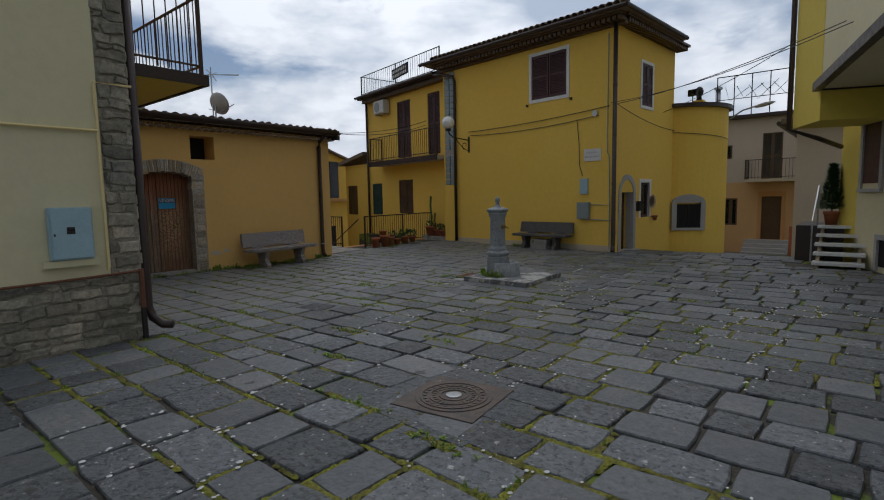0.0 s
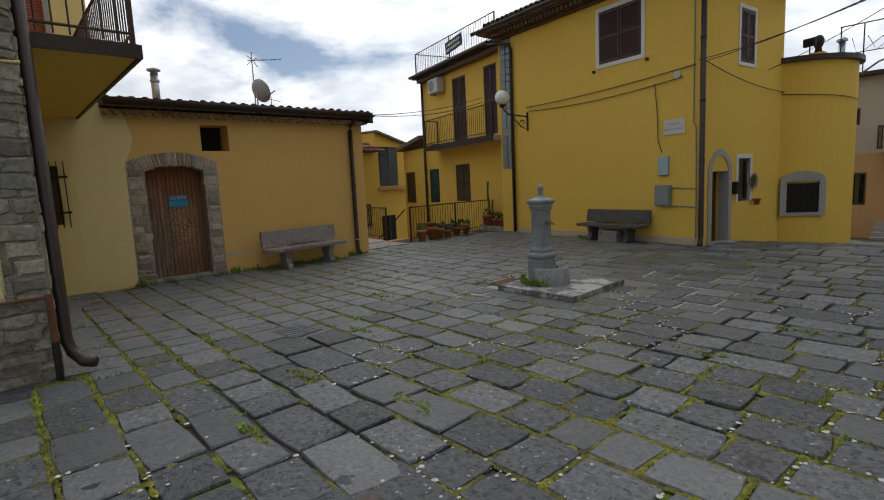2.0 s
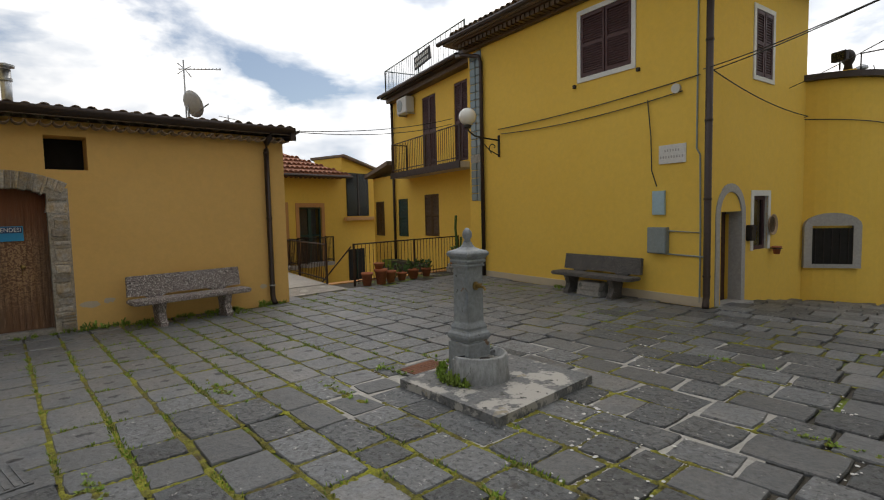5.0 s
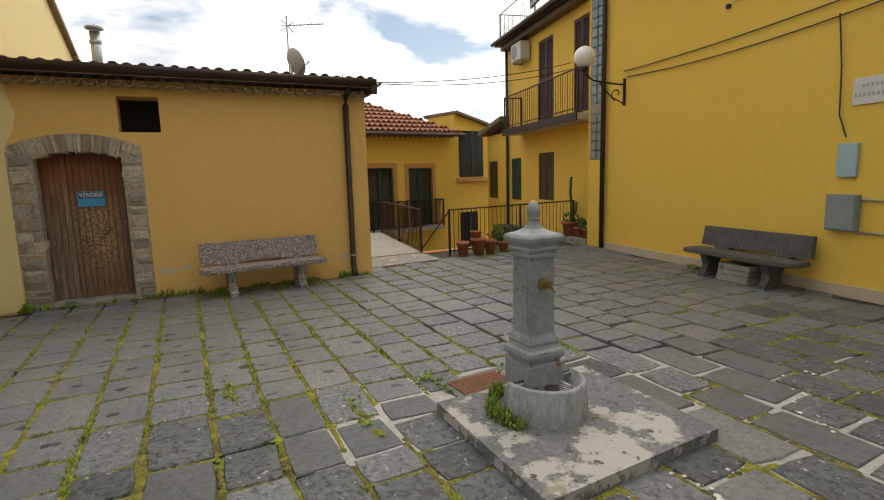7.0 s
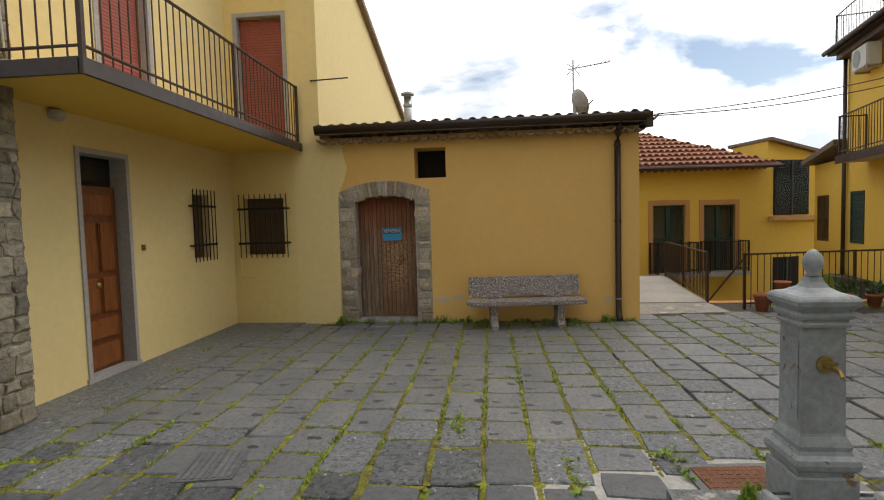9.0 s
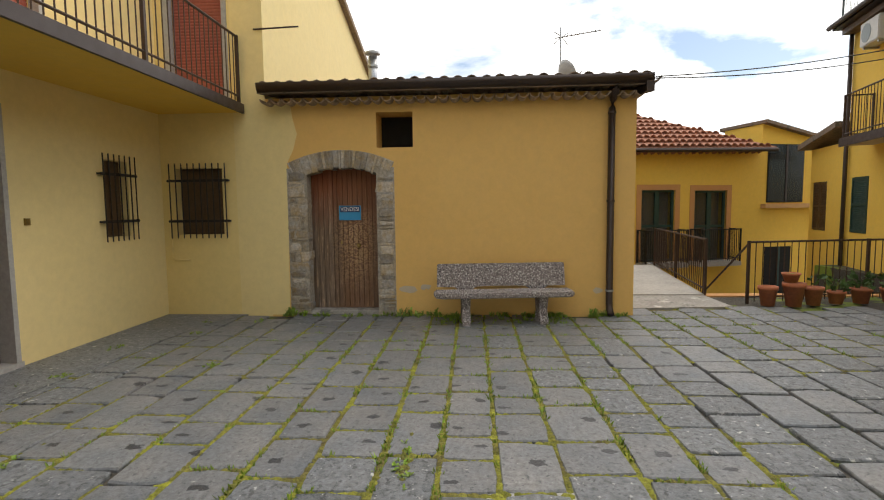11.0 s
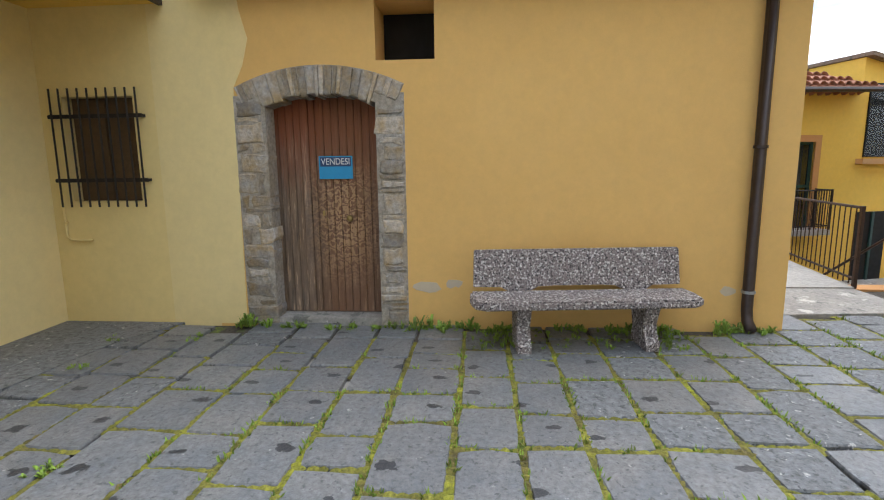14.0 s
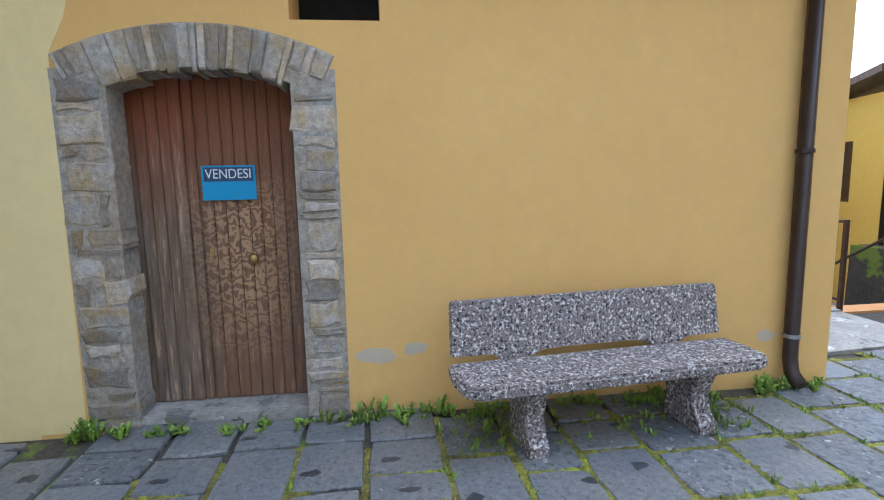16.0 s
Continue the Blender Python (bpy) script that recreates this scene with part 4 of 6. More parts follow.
roller(tall, TM, ts(-9.74), ts(-8.86), 3.12, 5.19)
roller(tall, W36, 3.6 - 3.49, 3.6 - 2.71, 3.12, 5.19)
part("balcony_lamp", box(ts(-8.2), ts(-8.06), 0.0, 0.12, 2.82, 2.92, m=TM, bevel=0.02), "plastic", tall)
part("downpipe", tube([(PX - 0.08, PY + 0.07, 8.0), (PX - 0.08, PY + 0.07, 0.32), (PX - 0.05, PY + 0.1, 0.2), (PX + 0.04, PY + 0.17, 0.12), (PX + 0.12, PY + 0.24, 0.12)], 0.05, 10), "brown", tall, "dark brown downpipe", True)
part("conduit", tube([(PX + 0.04, PY - 0.02, 0.0), (PX + 0.04, PY - 0.02, 0.35)], 0.03, 8), "black", tall)
part("conduit", tube([(PX + 0.04, PY - 0.02, 0.35), (PX + 0.04, PY - 0.02, 0.78)], 0.028, 8), "rust", tall)
part("conduit", tube([(PX + 0.05, PY - 0.02, 0.76), (PX + 0.05, PY - 0.8, 0.74), (PX + 0.05, 0.5, 0.72)], 0.014, 6), "rust", tall)
bm = tube([(PX + 0.04, PY + 0.02, 2.74), (PX + 0.04, PY - 0.33, 2.74), (PX + 0.04, PY - 0.33, 0.8)], 0.014, 6)
tube([(PX + 0.04, PY - 0.33, 2.25), (PX + 0.04, -3.0, 2.25)], 0.016, 6, bm)
part("conduit", bm, "cream", tall)
MX, MY = PX + 0.012, 1.95
meter = thing("meter_cabinet", "pale blue enamelled meter cabinet on the wall", "cabinet")
part("body", box(MX, MX + 0.09, MY, MY + 0.37, 0.95, 1.47, bevel=0.008), "bluebox", meter)
mdoor = part("door", box(MX + 0.091, MX + 0.103, MY + 0.015, MY + 0.355, 0.965, 1.455, bevel=0.003), "bluebox", meter)
for k in range(5):
    part("vent_slot", box(MX + 0.1035, MX + 0.106, MY + 0.14, MY + 0.21, 1.22 + 0.014 * k, 1.207 + 0.014 * k), "black", mdoor)
part("lock", box(MX + 0.1035, MX + 0.112, MY + 0.032, MY + 0.044, 1.19, 1.215), "black", mdoor)
part("plinth", box(MX, MX + 0.07, MY - 0.06, MY + 0.41, 0.88, 0.945), "pale", meter)
# rubble facing on the corner, the base and the short stone stretch


def rubble(m, length, z0, z1, parent, low=0.06, high=0.16, proud=0.022):
    z = z0
    while z < z1 - 0.03:
        hgt = min(rng.uniform(low, high), z1 - z)
        s = rng.uniform(-0.15, 0.0)
        while s < length:
            w = rng.uniform(0.1, 0.36)
            a0, a1 = max(s, 0.0), min(s + w, length)
            if a1 - a0 > 0.05:
                part("stone", rough_stone(wobble(a0 + 0.008, a1 - 0.008, z + 0.011, z + hgt - 0.011, 0.019), 0.03, rng.uniform(0.5, 1.4) * proud, m), "rubble", parent)
            s += w
        z += hgt


rubble(side((PX, PY), (PX, PY - 0.3)), 0.3, 0.74, 4.6, tall)
rubble(side((PX + 0.004, PY - 0.0), (PX + 0.004, 0.4)), 2.45, 0.0, 0.72, tall, 0.07, 0.17)
rubble(side((-7.4, PY), (PX, PY)), 0.54, 0.0, 4.6, tall, 0.08, 0.2)
rubble(side((-7.4, TY), (-7.4, PY)), 0.3, 0.0, 4.6, tall, 0.08, 0.2)
# grey-blue filler patches on the ochre wall
for y0_, y1_, z0_ in ((5.95, 6.22, 0.32), (6.26, 6.42, 0.36), (8.72, 8.86, 0.3)):
    pts = [(ls(y1_) + (y1_ - y0_) * (0.5 + 0.5 * math.cos(a) * rng.uniform(0.75, 1.1)), z0_ + 0.05 + 0.05 * math.sin(a) * rng.uniform(0.6, 1.3)) for a in (2 * math.pi * k / 11 for k in range(11))]
    part("plaster_patch", prism(pts, 0.0005, 0.003, m=LM), "greyplaster", low_house)

# ---- main house details ----
shutters(main, FM, w0 + 0.09, w1 - 0.09, 4.27, 5.49, "shutter", 0.03, surround=("white", 0.09))
for s in (w0 - 0.06, w1 + 0.06):
    part("shutter_hook", box(s - 0.03, s + 0.03, 0.0, 0.05, 4.1, 4.16, m=FM), "black", main)
blk = mesh_of("glass_block", box(-0.112, 0.112, -0.04, 0.04, -0.092, 0.092, bevel=0.014), "glassblock")
gw = g1 - g0 - 0.02
part("glass_block_bed", box(g0 + 0.02, g1, -0.2, -0.055, 1.92, 5.72, m=FM), "concrete", main)
for i in range(2):
    for j in range(19):
        if 5 <= j <= 5:
            continue
        share("glass_block", blk, main, FM @ Matrix.Translation((g0 + 0.02 + gw * (i + 0.5) / 2, -0.03, 2.02 + 0.198 * j)))
part("concrete_band", box(g0 + 0.02, g1, -0.05, 0.006, 2.91, 3.11, m=FM), "concrete", main)
corner_pipe = downpipe(main, -5.82, 13.74, 0.0, 5.9, 0.055, (0.3, -1))
mid_pipe = part("downpipe", tube([(-11.58, 14.46, 0.02), (-11.58, 14.46, 5.35), (-11.63, 14.44, 5.5), (-12.1, 14.34, 5.62), (-12.4, 14.4, 5.66)], 0.05, 10), "brown", main, "dark brown downpipe", True)
part("skirting", box(0.05, flen - 0.6, 0.0, 0.03, -0.02, 0.14, m=FM), "greyplaster", main)
# cornice of small corbels and the tile edge
bm = bmesh.new()
box(-0.3, flen + 0.1, 0.0, 0.12, 5.72, 5.84, bm)
for k in range(46):
    box(-0.3 + k * 0.145, -0.2 + k * 0.145, 0.12, 0.34, 5.78, 5.88, bm)
box(-0.35, flen + 0.15, 0.0, 0.4, 5.885, 5.945, bm)
part("cornice", within(FM, bm), "ochre_wood", main)
bm = bmesh.new()
for k in range(28):
    box(-0.1 + k * 0.145, k * 0.145, 0.004, 0.34, 5.78, 5.88, bm)
box(-0.15, 4.1, 0.004, 0.4, 5.885, 5.945, bm)
part("cornice", within(SM, bm), "ochre_wood", main)
big_tile = mesh_of("roof_tile", half_tile(0.45, 0.1), "tile", True)
for k in range(36):
    share("roof_tile", big_tile, main, FM @ pose(-0.45 + k * 0.195, 0.5, 6.08, 0, -16, -90))
part("gutter", tube([FM @ Vector((-0.55, 0.56, 6.0)), FM @ Vector((flen + 0.6, 0.56, 6.0))], 0.06, 8), "brown", main)
part("gutter", tube([SM @ Vector((0.5, 0.52, 6.0)), SM @ Vector((4.5, 0.52, 6.0))], 0.06, 8), "brown", main)
# side door and windows
s0, s1 = SL - 1.12, SL - 0.34
sd_ = part("door", box(s0, s1, -0.3, -0.26, -0.1, 1.95, m=SM), "shutter", main, "dark wooden door in a grey stone arch")
mid = (s0 + s1) / 2
ring = [(mid + 0.53 * math.cos(a), 1.5 + 0.53 * math.sin(a)) for a in (math.pi * k / 14 for k in range(15))]
ring_in = [(mid + 0.39 * math.cos(a), 1.5 + 0.39 * math.sin(a)) for a in (math.pi * (1 - k / 14) for k in range(15))]
part("door_arch", prism(ring + ring_in, -0.25, 0.025, m=SM), "greystone", sd_)
bm = box(s0 - 0.14, s0 + 0.001, -0.2, 0.025, -0.1, 1.5)
box(s1 - 0.001, s1 + 0.14, -0.2, 0.025, -0.1, 1.5, bm)
part("door_jamb", within(SM, bm), "greystone", sd_)
part("doorstep", box(s0 - 0.1, s1 + 0.1, -0.2, 0.2, -0.25, -0.02, m=SM), "greystone", main)
part("arch_panel", box(s0, s1, -0.258, -0.25, 1.5, 1.95, m=SM), "shutter", sd_)
glazed(main, SM, SL - 2.2, SL - 1.6, 0.83, 1.82, "shutter", 0.05, 1, ("white", 0.1))
shutters(main, SM, SL - 2.25, SL - 1.55, 3.95, 5.1, "shutter", 0.03, surround=("white", 0.08))
letter = thing("letter_box", "small black metal letter box beside the arched door", "letter box")
part("body", box(s0 - 0.38, s0 - 0.2, 0.0, 0.1, 1.02, 1.3, m=SM, bevel=0.01), "black", letter)
part("flap", box(s0 - 0.37, s0 - 0.21, 0.1, 0.112, 1.22, 1.27, m=SM), "black", letter)
# recessed wing
shutters(wing, WGM, s_(-14.69), s_(-15.63), 3.1, 5.32, "shutter", 0.06)
shutters(wing, WGM, s_(-12.81), s_(-13.55), 3.1, 5.32, "shutter", 0.06)
shutters(wing, WGM, s_(-14.62), s_(-15.62), 0.89, 2.23, "ochre_wood", 0.05, frame_mat="green")
shutters(wing, WGM, s_(-16.93), s_(-17.71), 0.82, 2.15, "green", 0.03, leaves=1)
shutters(annex, AM, 1.15, 2.05, 0.78, 2.12, "ochre_wood", 0.05, leaves=2, frame_mat="green")
part("balcony_slab", box(-16.84, -12.2, 15.08, 15.698, 2.83, 2.98), "greyplaster", wing)
part("balcony_edge", box(-16.86, -12.2, 15.04, 15.078, 2.81, 3.0), "brown", wing)
railing("balcony_railing", "thin dark iron balcony railing on the yellow house", [(-12.25, 15.11), (-14.3, 15.11), (-16.81, 15.11), (-16.81, 15.65)], 3.01, 3.95, 0.12).matrix_world = WF
ac = thing("air_conditioner", "white outdoor air conditioner unit on the wall", "air conditioner", at=WF)
acb = part("case", box(-16.9, -16.12, 15.36, 15.66, 4.98, 5.5, bevel=0.02), "plastic", ac)
part("fan_grille", within(pose(-16.62, 15.355, 5.24, 90), turned([(0.2, -0.004), (0.2, 0.004), (0.04, 0.006)], 20)), "greybox", ac)
part("bracket", box(-16.84, -16.8, 15.4, 15.698, 4.93, 4.975), "zinc", ac)
part("bracket", box(-16.22, -16.18, 15.4, 15.698, 4.93, 4.975), "zinc", ac)
part("downpipe", tube([(-17.93, 15.62, -1.5), (-17.93, 15.62, 5.7)], 0.05, 8), "brown", wing, smooth=True)
part("gutter", tube([(-18.1, 15.19, 5.8), (-12.5, 15.19, 5.8)], 0.06, 8), "brown", wing)
part("cornice", box(-17.95, -12.2, 15.42, 15.698, 5.58, 5.719), "ochre_wood", wing)
railing("terrace_railing", "thin grey iron railing round the roof terrace", [(-17.9, 15.4), (-15.2, 15.4), (-12.4, 15.4)], 5.88, 6.7, 0.14, "greybox").matrix_world = WF
railing("terrace_railing", "thin grey iron railing round the roof terrace", [(-17.9, 15.4), (-17.9, 18.4)], 5.88, 6.7, 0.14, "greybox").matrix_world = WF
board = thing("roof_sign", "dark framed sign board on the terrace railing", "sign", at=WF @ pose(-14.7, 15.3, 6.3, 0, -5, 0))
part("panel", box(-0.55, 0.55, -0.03, 0.0, -0.2, 0.2, bevel=0.01), "black", board)
for r_ in range(2):
    for k in range(8):
        part("letter_bar", box(-0.46 + k * 0.117, -0.39 + k * 0.117, -0.036, -0.031, -0.14 + r_ * 0.16, -0.04 + r_ * 0.16), "white", board)
intercom = thing("intercom", "small grey intercom and switch box beside the entrance", "intercom")
part("case", box(RX - 0.05, RX - 0.001, 14.75, 14.92, 1.35, 1.75), "greybox", intercom)
# turret window and band
TA = math.radians(30)
tw = side((TC[0] + TR * math.sin(TA) + 0.55 * math.cos(TA), TC[1] - TR * math.cos(TA) + 0.55 * math.sin(TA)), (TC[0] + TR * math.sin(TA) - 0.55 * math.cos(TA), TC[1] - TR * math.cos(TA) - 0.55 * math.sin(TA)))
tw_o = part("window", box(0.2, 0.9, -0.1, 0.035, 0.42, 1.15, m=tw), "dark", turret, "dark barred window in a grey surround")
bm = box(0.06, 0.2, -0.2, 0.05, 0.34, 1.2)
box(0.9, 1.04, -0.2, 0.05, 0.34, 1.2, bm)
box(0.2, 0.9, -0.2, 0.05, 0.34, 0.42, bm)
prism([(0.06, 1.2), (1.04, 1.2)] + [(0.55 + 0.49 * math.cos(a), 1.2 + 0.26 * math.sin(a)) for a in (math.pi * k / 10 for k in range(1, 10))], -0.2, 0.05, bm)
part("window_surround", within(tw, bm), "greystone", tw_o)
for k in range(5):
    part("window_bar", box(0.27 + k * 0.14, 0.284 + k * 0.14, 0.036, 0.046, 0.42, 1.15, m=tw), "black", tw_o)
chim = thing("chimney_pot", "small dark chimney pot on the annex roof", "chimney", at=(-5.1, 18.9, 4.23))
part("base", box(-0.16, 0.16, -0.16, 0.16, 0, 0.2), "yellow", chim)
part("pot", turned([(0.09, 0.2), (0.07, 0.32), (0.11, 0.4), (0.13, 0.5), (0.09, 0.6), (0.03, 0.64)], 14), "black", chim, smooth=True)

# ---- red-roofed house details ----
glazed(red, RM, hs(13.4), hs(12.3), -0.15, 1.97, "green", 0.06, 2, ("orange", 0.16), "french_window", 2, True)
glazed(red, RM, hs(15.15), hs(14.05), -0.2, 1.95, "green", 0.06, 2, ("orange", 0.16), "french_window", 2, True)
for y0_, y1_ in ((12.15, 13.55), (13.9, 15.3)):
    part("balcony_slab", box(HX + 0.001, HX + 0.5, y0_, y1_, -0.28, -0.15), "greystone", red)
    railing("balcony_railing", "dark iron window railing on the red-roofed house", [(HX + 0.03, y0_ + 0.03), (HX + 0.47, y0_ + 0.03), (HX + 0.47, y1_ - 0.03), (HX + 0.03, y1_ - 0.03)], -0.14, 0.8, 0.07, "black").matrix_world = RF
red_tile = mesh_of("roof_tile", half_tile(0.5, 0.11), "redtile", True)
up = math.atan2(1.6, 3.95)
for i in range(33):
    y = 9.1 + i * 0.226
    for j in range(9):
        x = HX + 0.48 - j * 0.45
        lim = e1 - max(0.0, (HX + 0.45 - x) * 0.6) - 0.1
        if y < lim:
            share("roof_tile", red_tile, red, pose(x, y, 3.1 + (y - 9) * 0.018 + j * 0.182, 0, math.degrees(up) - 1, 180))
part("gutter", tube([(HX + 0.5, 9.0, 3.02), (HX + 0.5, 16.4, 3.13)], 0.06, 8), "brown", red)
SWAP = Matrix(((0, 1, 0, 0), (1, 0, 0, 0), (0, 0, 1, 0), (0, 0, 0, 1)))
part("wall", prism([(16.345, -1.8), (19.5, -1.8), (19.5, 3.25), (16.345, 3.95)], -22.6, HX - 0.01, m=SWAP), "yellow", red)
part("roof", prism([(16.3, 3.965), (19.6, 3.235), (19.6, 3.32), (16.3, 4.06)], -22.8, HX + 0.2, m=SWAP), "tile", red)
big = part("window", box(HX - 0.03, HX + 0.01, 16.55, 17.85, 1.57, 3.35), "dark", red, "large dark window")
part("pane", box(HX + 0.03, HX + 0.038, 16.57, 17.83, 1.59, 3.33), "glass", big)
part("window_frame", box(HX + 0.011, HX + 0.05, 17.17, 17.23, 1.57, 3.35), "brown", big)
part("ledge", box(HX - 0.02, HX + 0.18, 16.36, 19.4, 1.4, 1.53), "peach", red)
low_door = part("door", box(HX - 0.03, HX + 0.01, 16.55, 17.5, -1.6, 0.2), "dark", red, "dark glazed lower door")
part("window_frame", box(HX + 0.011, HX + 0.05, 17.0, 17.07, -1.6, 0.2), "green", low_door)
box_green = thing("post_box", "small green letter box on the yellow wall", "letter box", at=RF)
part("body", box(HX + 0.001, HX + 0.1, 11.35, 11.6, 0.95, 1.4, bevel=0.02), "green", box_green)
a2 = thing("tv_antenna", "thin metal aerial above the red roof", "antenna", at=RF @ Matrix.Translation((HX - 3.4, 13.6, 4.72)))
part("mast", tube([(0, 0, 0), (0, 0, 0.95)], 0.02, 6), "zinc", a2)
part("boom", tube([(0, -0.4, 0.85), (0, 0.5, 0.8)], 0.014, 6), "zinc", a2)
part("boom", tube([(0, -0.2, 0.35), (0, 0.5, 0.33)], 0.012, 6), "zinc", a2)

# ---- court: landing, railings, stair, pots ----
landing = tagged(part("landing", plate([(-13.35, 9.34), (-13.35, 10.95), (-17.8, 11.6), (-17.8, 9.34)], -1.58, 0.02), "screed"), "white mortar landing beside the sunken court", "landing", kind="structure")
patch = tagged(part("apron", plate([(-12.21, 9.34), (-12.35, 10.95), (-13.345, 10.95), (-13.345, 9.34)], -0.04, 0.004), "concrete"), "grey concrete apron at the corner of the low house", "pavement", kind="structure")
court = tagged(part("court_wall", plate([(-13.6, 9.3), (-13.35, 9.3), (-13.35, 15.69), (-13.6, 15.69)], -1.62, -0.005), "orange"), "plastered retaining wall of the sunken court", "wall", kind="structure")
railing("court_railing", "thin brown iron railing beside the landing", [(-13.4, 10.98), (-15.5, 11.29), (-17.75, 11.62)], 0.03, 0.95, 0.12)
railing("court_railing", "thin brown iron railing along the sunken court", [(-12.75, 11.35), (-13.1, 13.4), (-13.35, 15.2)], 0.0, 0.95, 0.12)
stair = thing("court_stair", "concrete steps down into the court", "stairs")
for k in range(8):
    part("step", box(-13.95 - k * 0.28, -13.61 - k * 0.28, 11.7, 12.8, -1.59, -0.2 - k * 0.175), "concrete", stair)
part("handrail", tube([(-13.4, 11.66, 0.85), (-15.9, 11.8, -0.65)], 0.018, 6), "rail", stair)
tagged(part("court_floor", plate([(-23.9, 9.35), (-13.62, 9.35), (-13.62, 15.66), (-18.05, 15.66), (-18.05, 19.9), (-23.9, 19.9)], -1.59, -1.57), "concrete"), "grey concrete floor of the sunken court", "floor", kind="structure")
step_o = tagged(part("entrance_step", plate([(-12.205, 14.6), (-12.205, 15.01), (-14.0, 15.4), (-13.2, 14.6)], -0.02, 0.11), "concrete"), "low concrete step before the recessed entrance", "step", kind="structure")


def leaves(count, r, h, size, seed, spread=1.0):
    """Many small pointed leaves on short stalks."""
    q = random.Random(seed)
    bm = bmesh.new()
    for _ in range(count):
        a, d = q.uniform(0, 6.28), r * math.sqrt(q.random()) * spread
        base = Vector((d * math.cos(a), d * math.sin(a), q.uniform(0.1, 1.0) * h))
        out = Vector((math.cos(a) * q.uniform(0.2, 1), math.sin(a) * q.uniform(0.2, 1), q.uniform(0.1, 1.0))).normalized() * size * q.uniform(0.6, 1.3)
        across = out.cross(Vector((q.uniform(-1, 1), q.uniform(-1, 1), q.uniform(-1, 1)))).normalized() * size * 0.3
        v = [bm.verts.new(p) for p in (base, base + out * 0.5 + across, base + out, base + out * 0.5 - across)]
        bm.faces.new(v)
    return bm


def pot(x, y, z, r, h, plant=0, square=False, label="terracotta plant pot beside the railing"):
    r *= 0.82
    t = thing("plant_pot", label, "plant pot", "pots by the railing", at=(x, y, z))
    part("pot", turned([(r * 0.68, 0), (r * 0.95, h * 0.82), (r * 1.06, h * 0.82), (r * 1.06, h), (r * 0.9, h), (r * 0.85, h * 0.88)], 20, square=square), "terracotta", t, smooth=not square)
    part("earth", turned([(r * 0.84, h * 0.85), (r * 0.8, h * 0.885)], 16, square=square), "soil", t)
    if plant:
        part("plant", within(Matrix.Translation((0, 0, h * 0.85)), leaves(plant, r * 0.9, 0.22, 0.1, int(x * 100))), "leaf", t)["kind"] = "stuff"


for x, y, r, h, p in ((-12.45, 11.5, 0.16, 0.3, 0), (-12.4, 11.85, 0.18, 0.36, 0), (-12.5, 12.2, 0.16, 0.28, 14), (-12.6, 12.6, 0.15, 0.2, 40), (-12.65, 13.0, 0.17, 0.24, 60), (-12.75, 13.5, 0.15, 0.22, 50)):
    pot(x, y, 0.0, r, h, p)
pot(-12.45, 11.83, 0.36, 0.15, 0.14, 0)
pot(-13.1, 14.9, 0.11, 0.26, 0.36, 30, label="large terracotta pot with a cactus on the step")
pot(-12.75, 14.86, 0.11, 0.16, 0.24, 40, label="terracotta plant pot on the entrance step")
pot(-12.42, 14.8, 0.11, 0.15, 0.24, 40, label="terracotta plant pot on the entrance step")
cactus = thing("cactus", "tall thin dry cactus in the large pot", "plant", at=(-13.1, 14.9, 0.4))
part("stem", tube([(0, 0, 0), (0.02, 0.01, 0.4), (-0.02, 0, 0.8), (0.01, 0.0, 1.15)], 0.035, 8), "leaf", cactus)
part("stem", tube([(0.02, 0.02, 0.1), (0.15, 0.03, 0.3), (0.17, 0.03, 0.55)], 0.03, 8), "leaf", cactus)


# ---- east house and the houses down the street ----
eo = lambda s, off: tuple((ERM @ Vector((s, off, 0)))[:2])
part("wall", walling(1.098, -0.6, 8.0, 0.4, (), side(eo(9.852, 0), eo(10.95, 0))), "pale", right)
part("wall", walling(0.748, -0.6, 8.0, 0.4, (), side(eo(10.952, 0), eo(11.7, 0))), "lemon", right)
part("bay", plate([eo(9.62, -0.1), eo(9.62, 1.2), eo(10.9, 1.2), eo(10.9, -0.1)], 2.75, 8.0), "lemon", right)
bay2 = part("bay", plate([eo(5.0, -0.1), eo(5.0, 2.1), eo(9.6, 1.2), eo(9.6, -0.1)], 3.3, 8.0), "pale", right)
bm = plate([eo(5.0, 2.102), eo(4.98, 2.22), eo(9.7, 1.31), eo(9.602, 1.202)], 3.27, 3.42)
plate([eo(9.603, -0.1), eo(9.603, 1.2), eo(9.7, 1.31), eo(9.7, -0.1)], 3.27, 3.42, bm)
part("bay_moulding", bm, "brown", right)
ew = part("window", box(10.1, 10.75, -0.01, 0.006, 1.62, 3.0, m=ERM), "shutter", right, "window in a pale surround")
bm = box(10.0, 10.1, -0.05, 0.04, 1.52, 3.1)
box(10.75, 10.85, -0.05, 0.04, 1.52, 3.1, bm)
box(10.1, 10.75, -0.05, 0.04, 3.0, 3.1, bm)
box(10.0, 10.85, -0.05, 0.06, 1.46, 1.52, bm)
part("window_surround", within(ERM, bm), "greystone", ew)
aw = part("window", box(8.7, 9.35, -0.01, 0.006, 0.95, 3.0, m=ERM), "dark", right, "tall arched window in a grey stone surround")
mid = 9.025
arch_out = [(mid + 0.5 * math.cos(a), 3.0 + 0.55 * math.sin(a)) for a in (math.pi * k / 12 for k in range(13))]
arch_in = [(mid + 0.325 * math.cos(a), 3.0 + 0.38 * math.sin(a)) for a in (math.pi * (1 - k / 12) for k in range(13))]
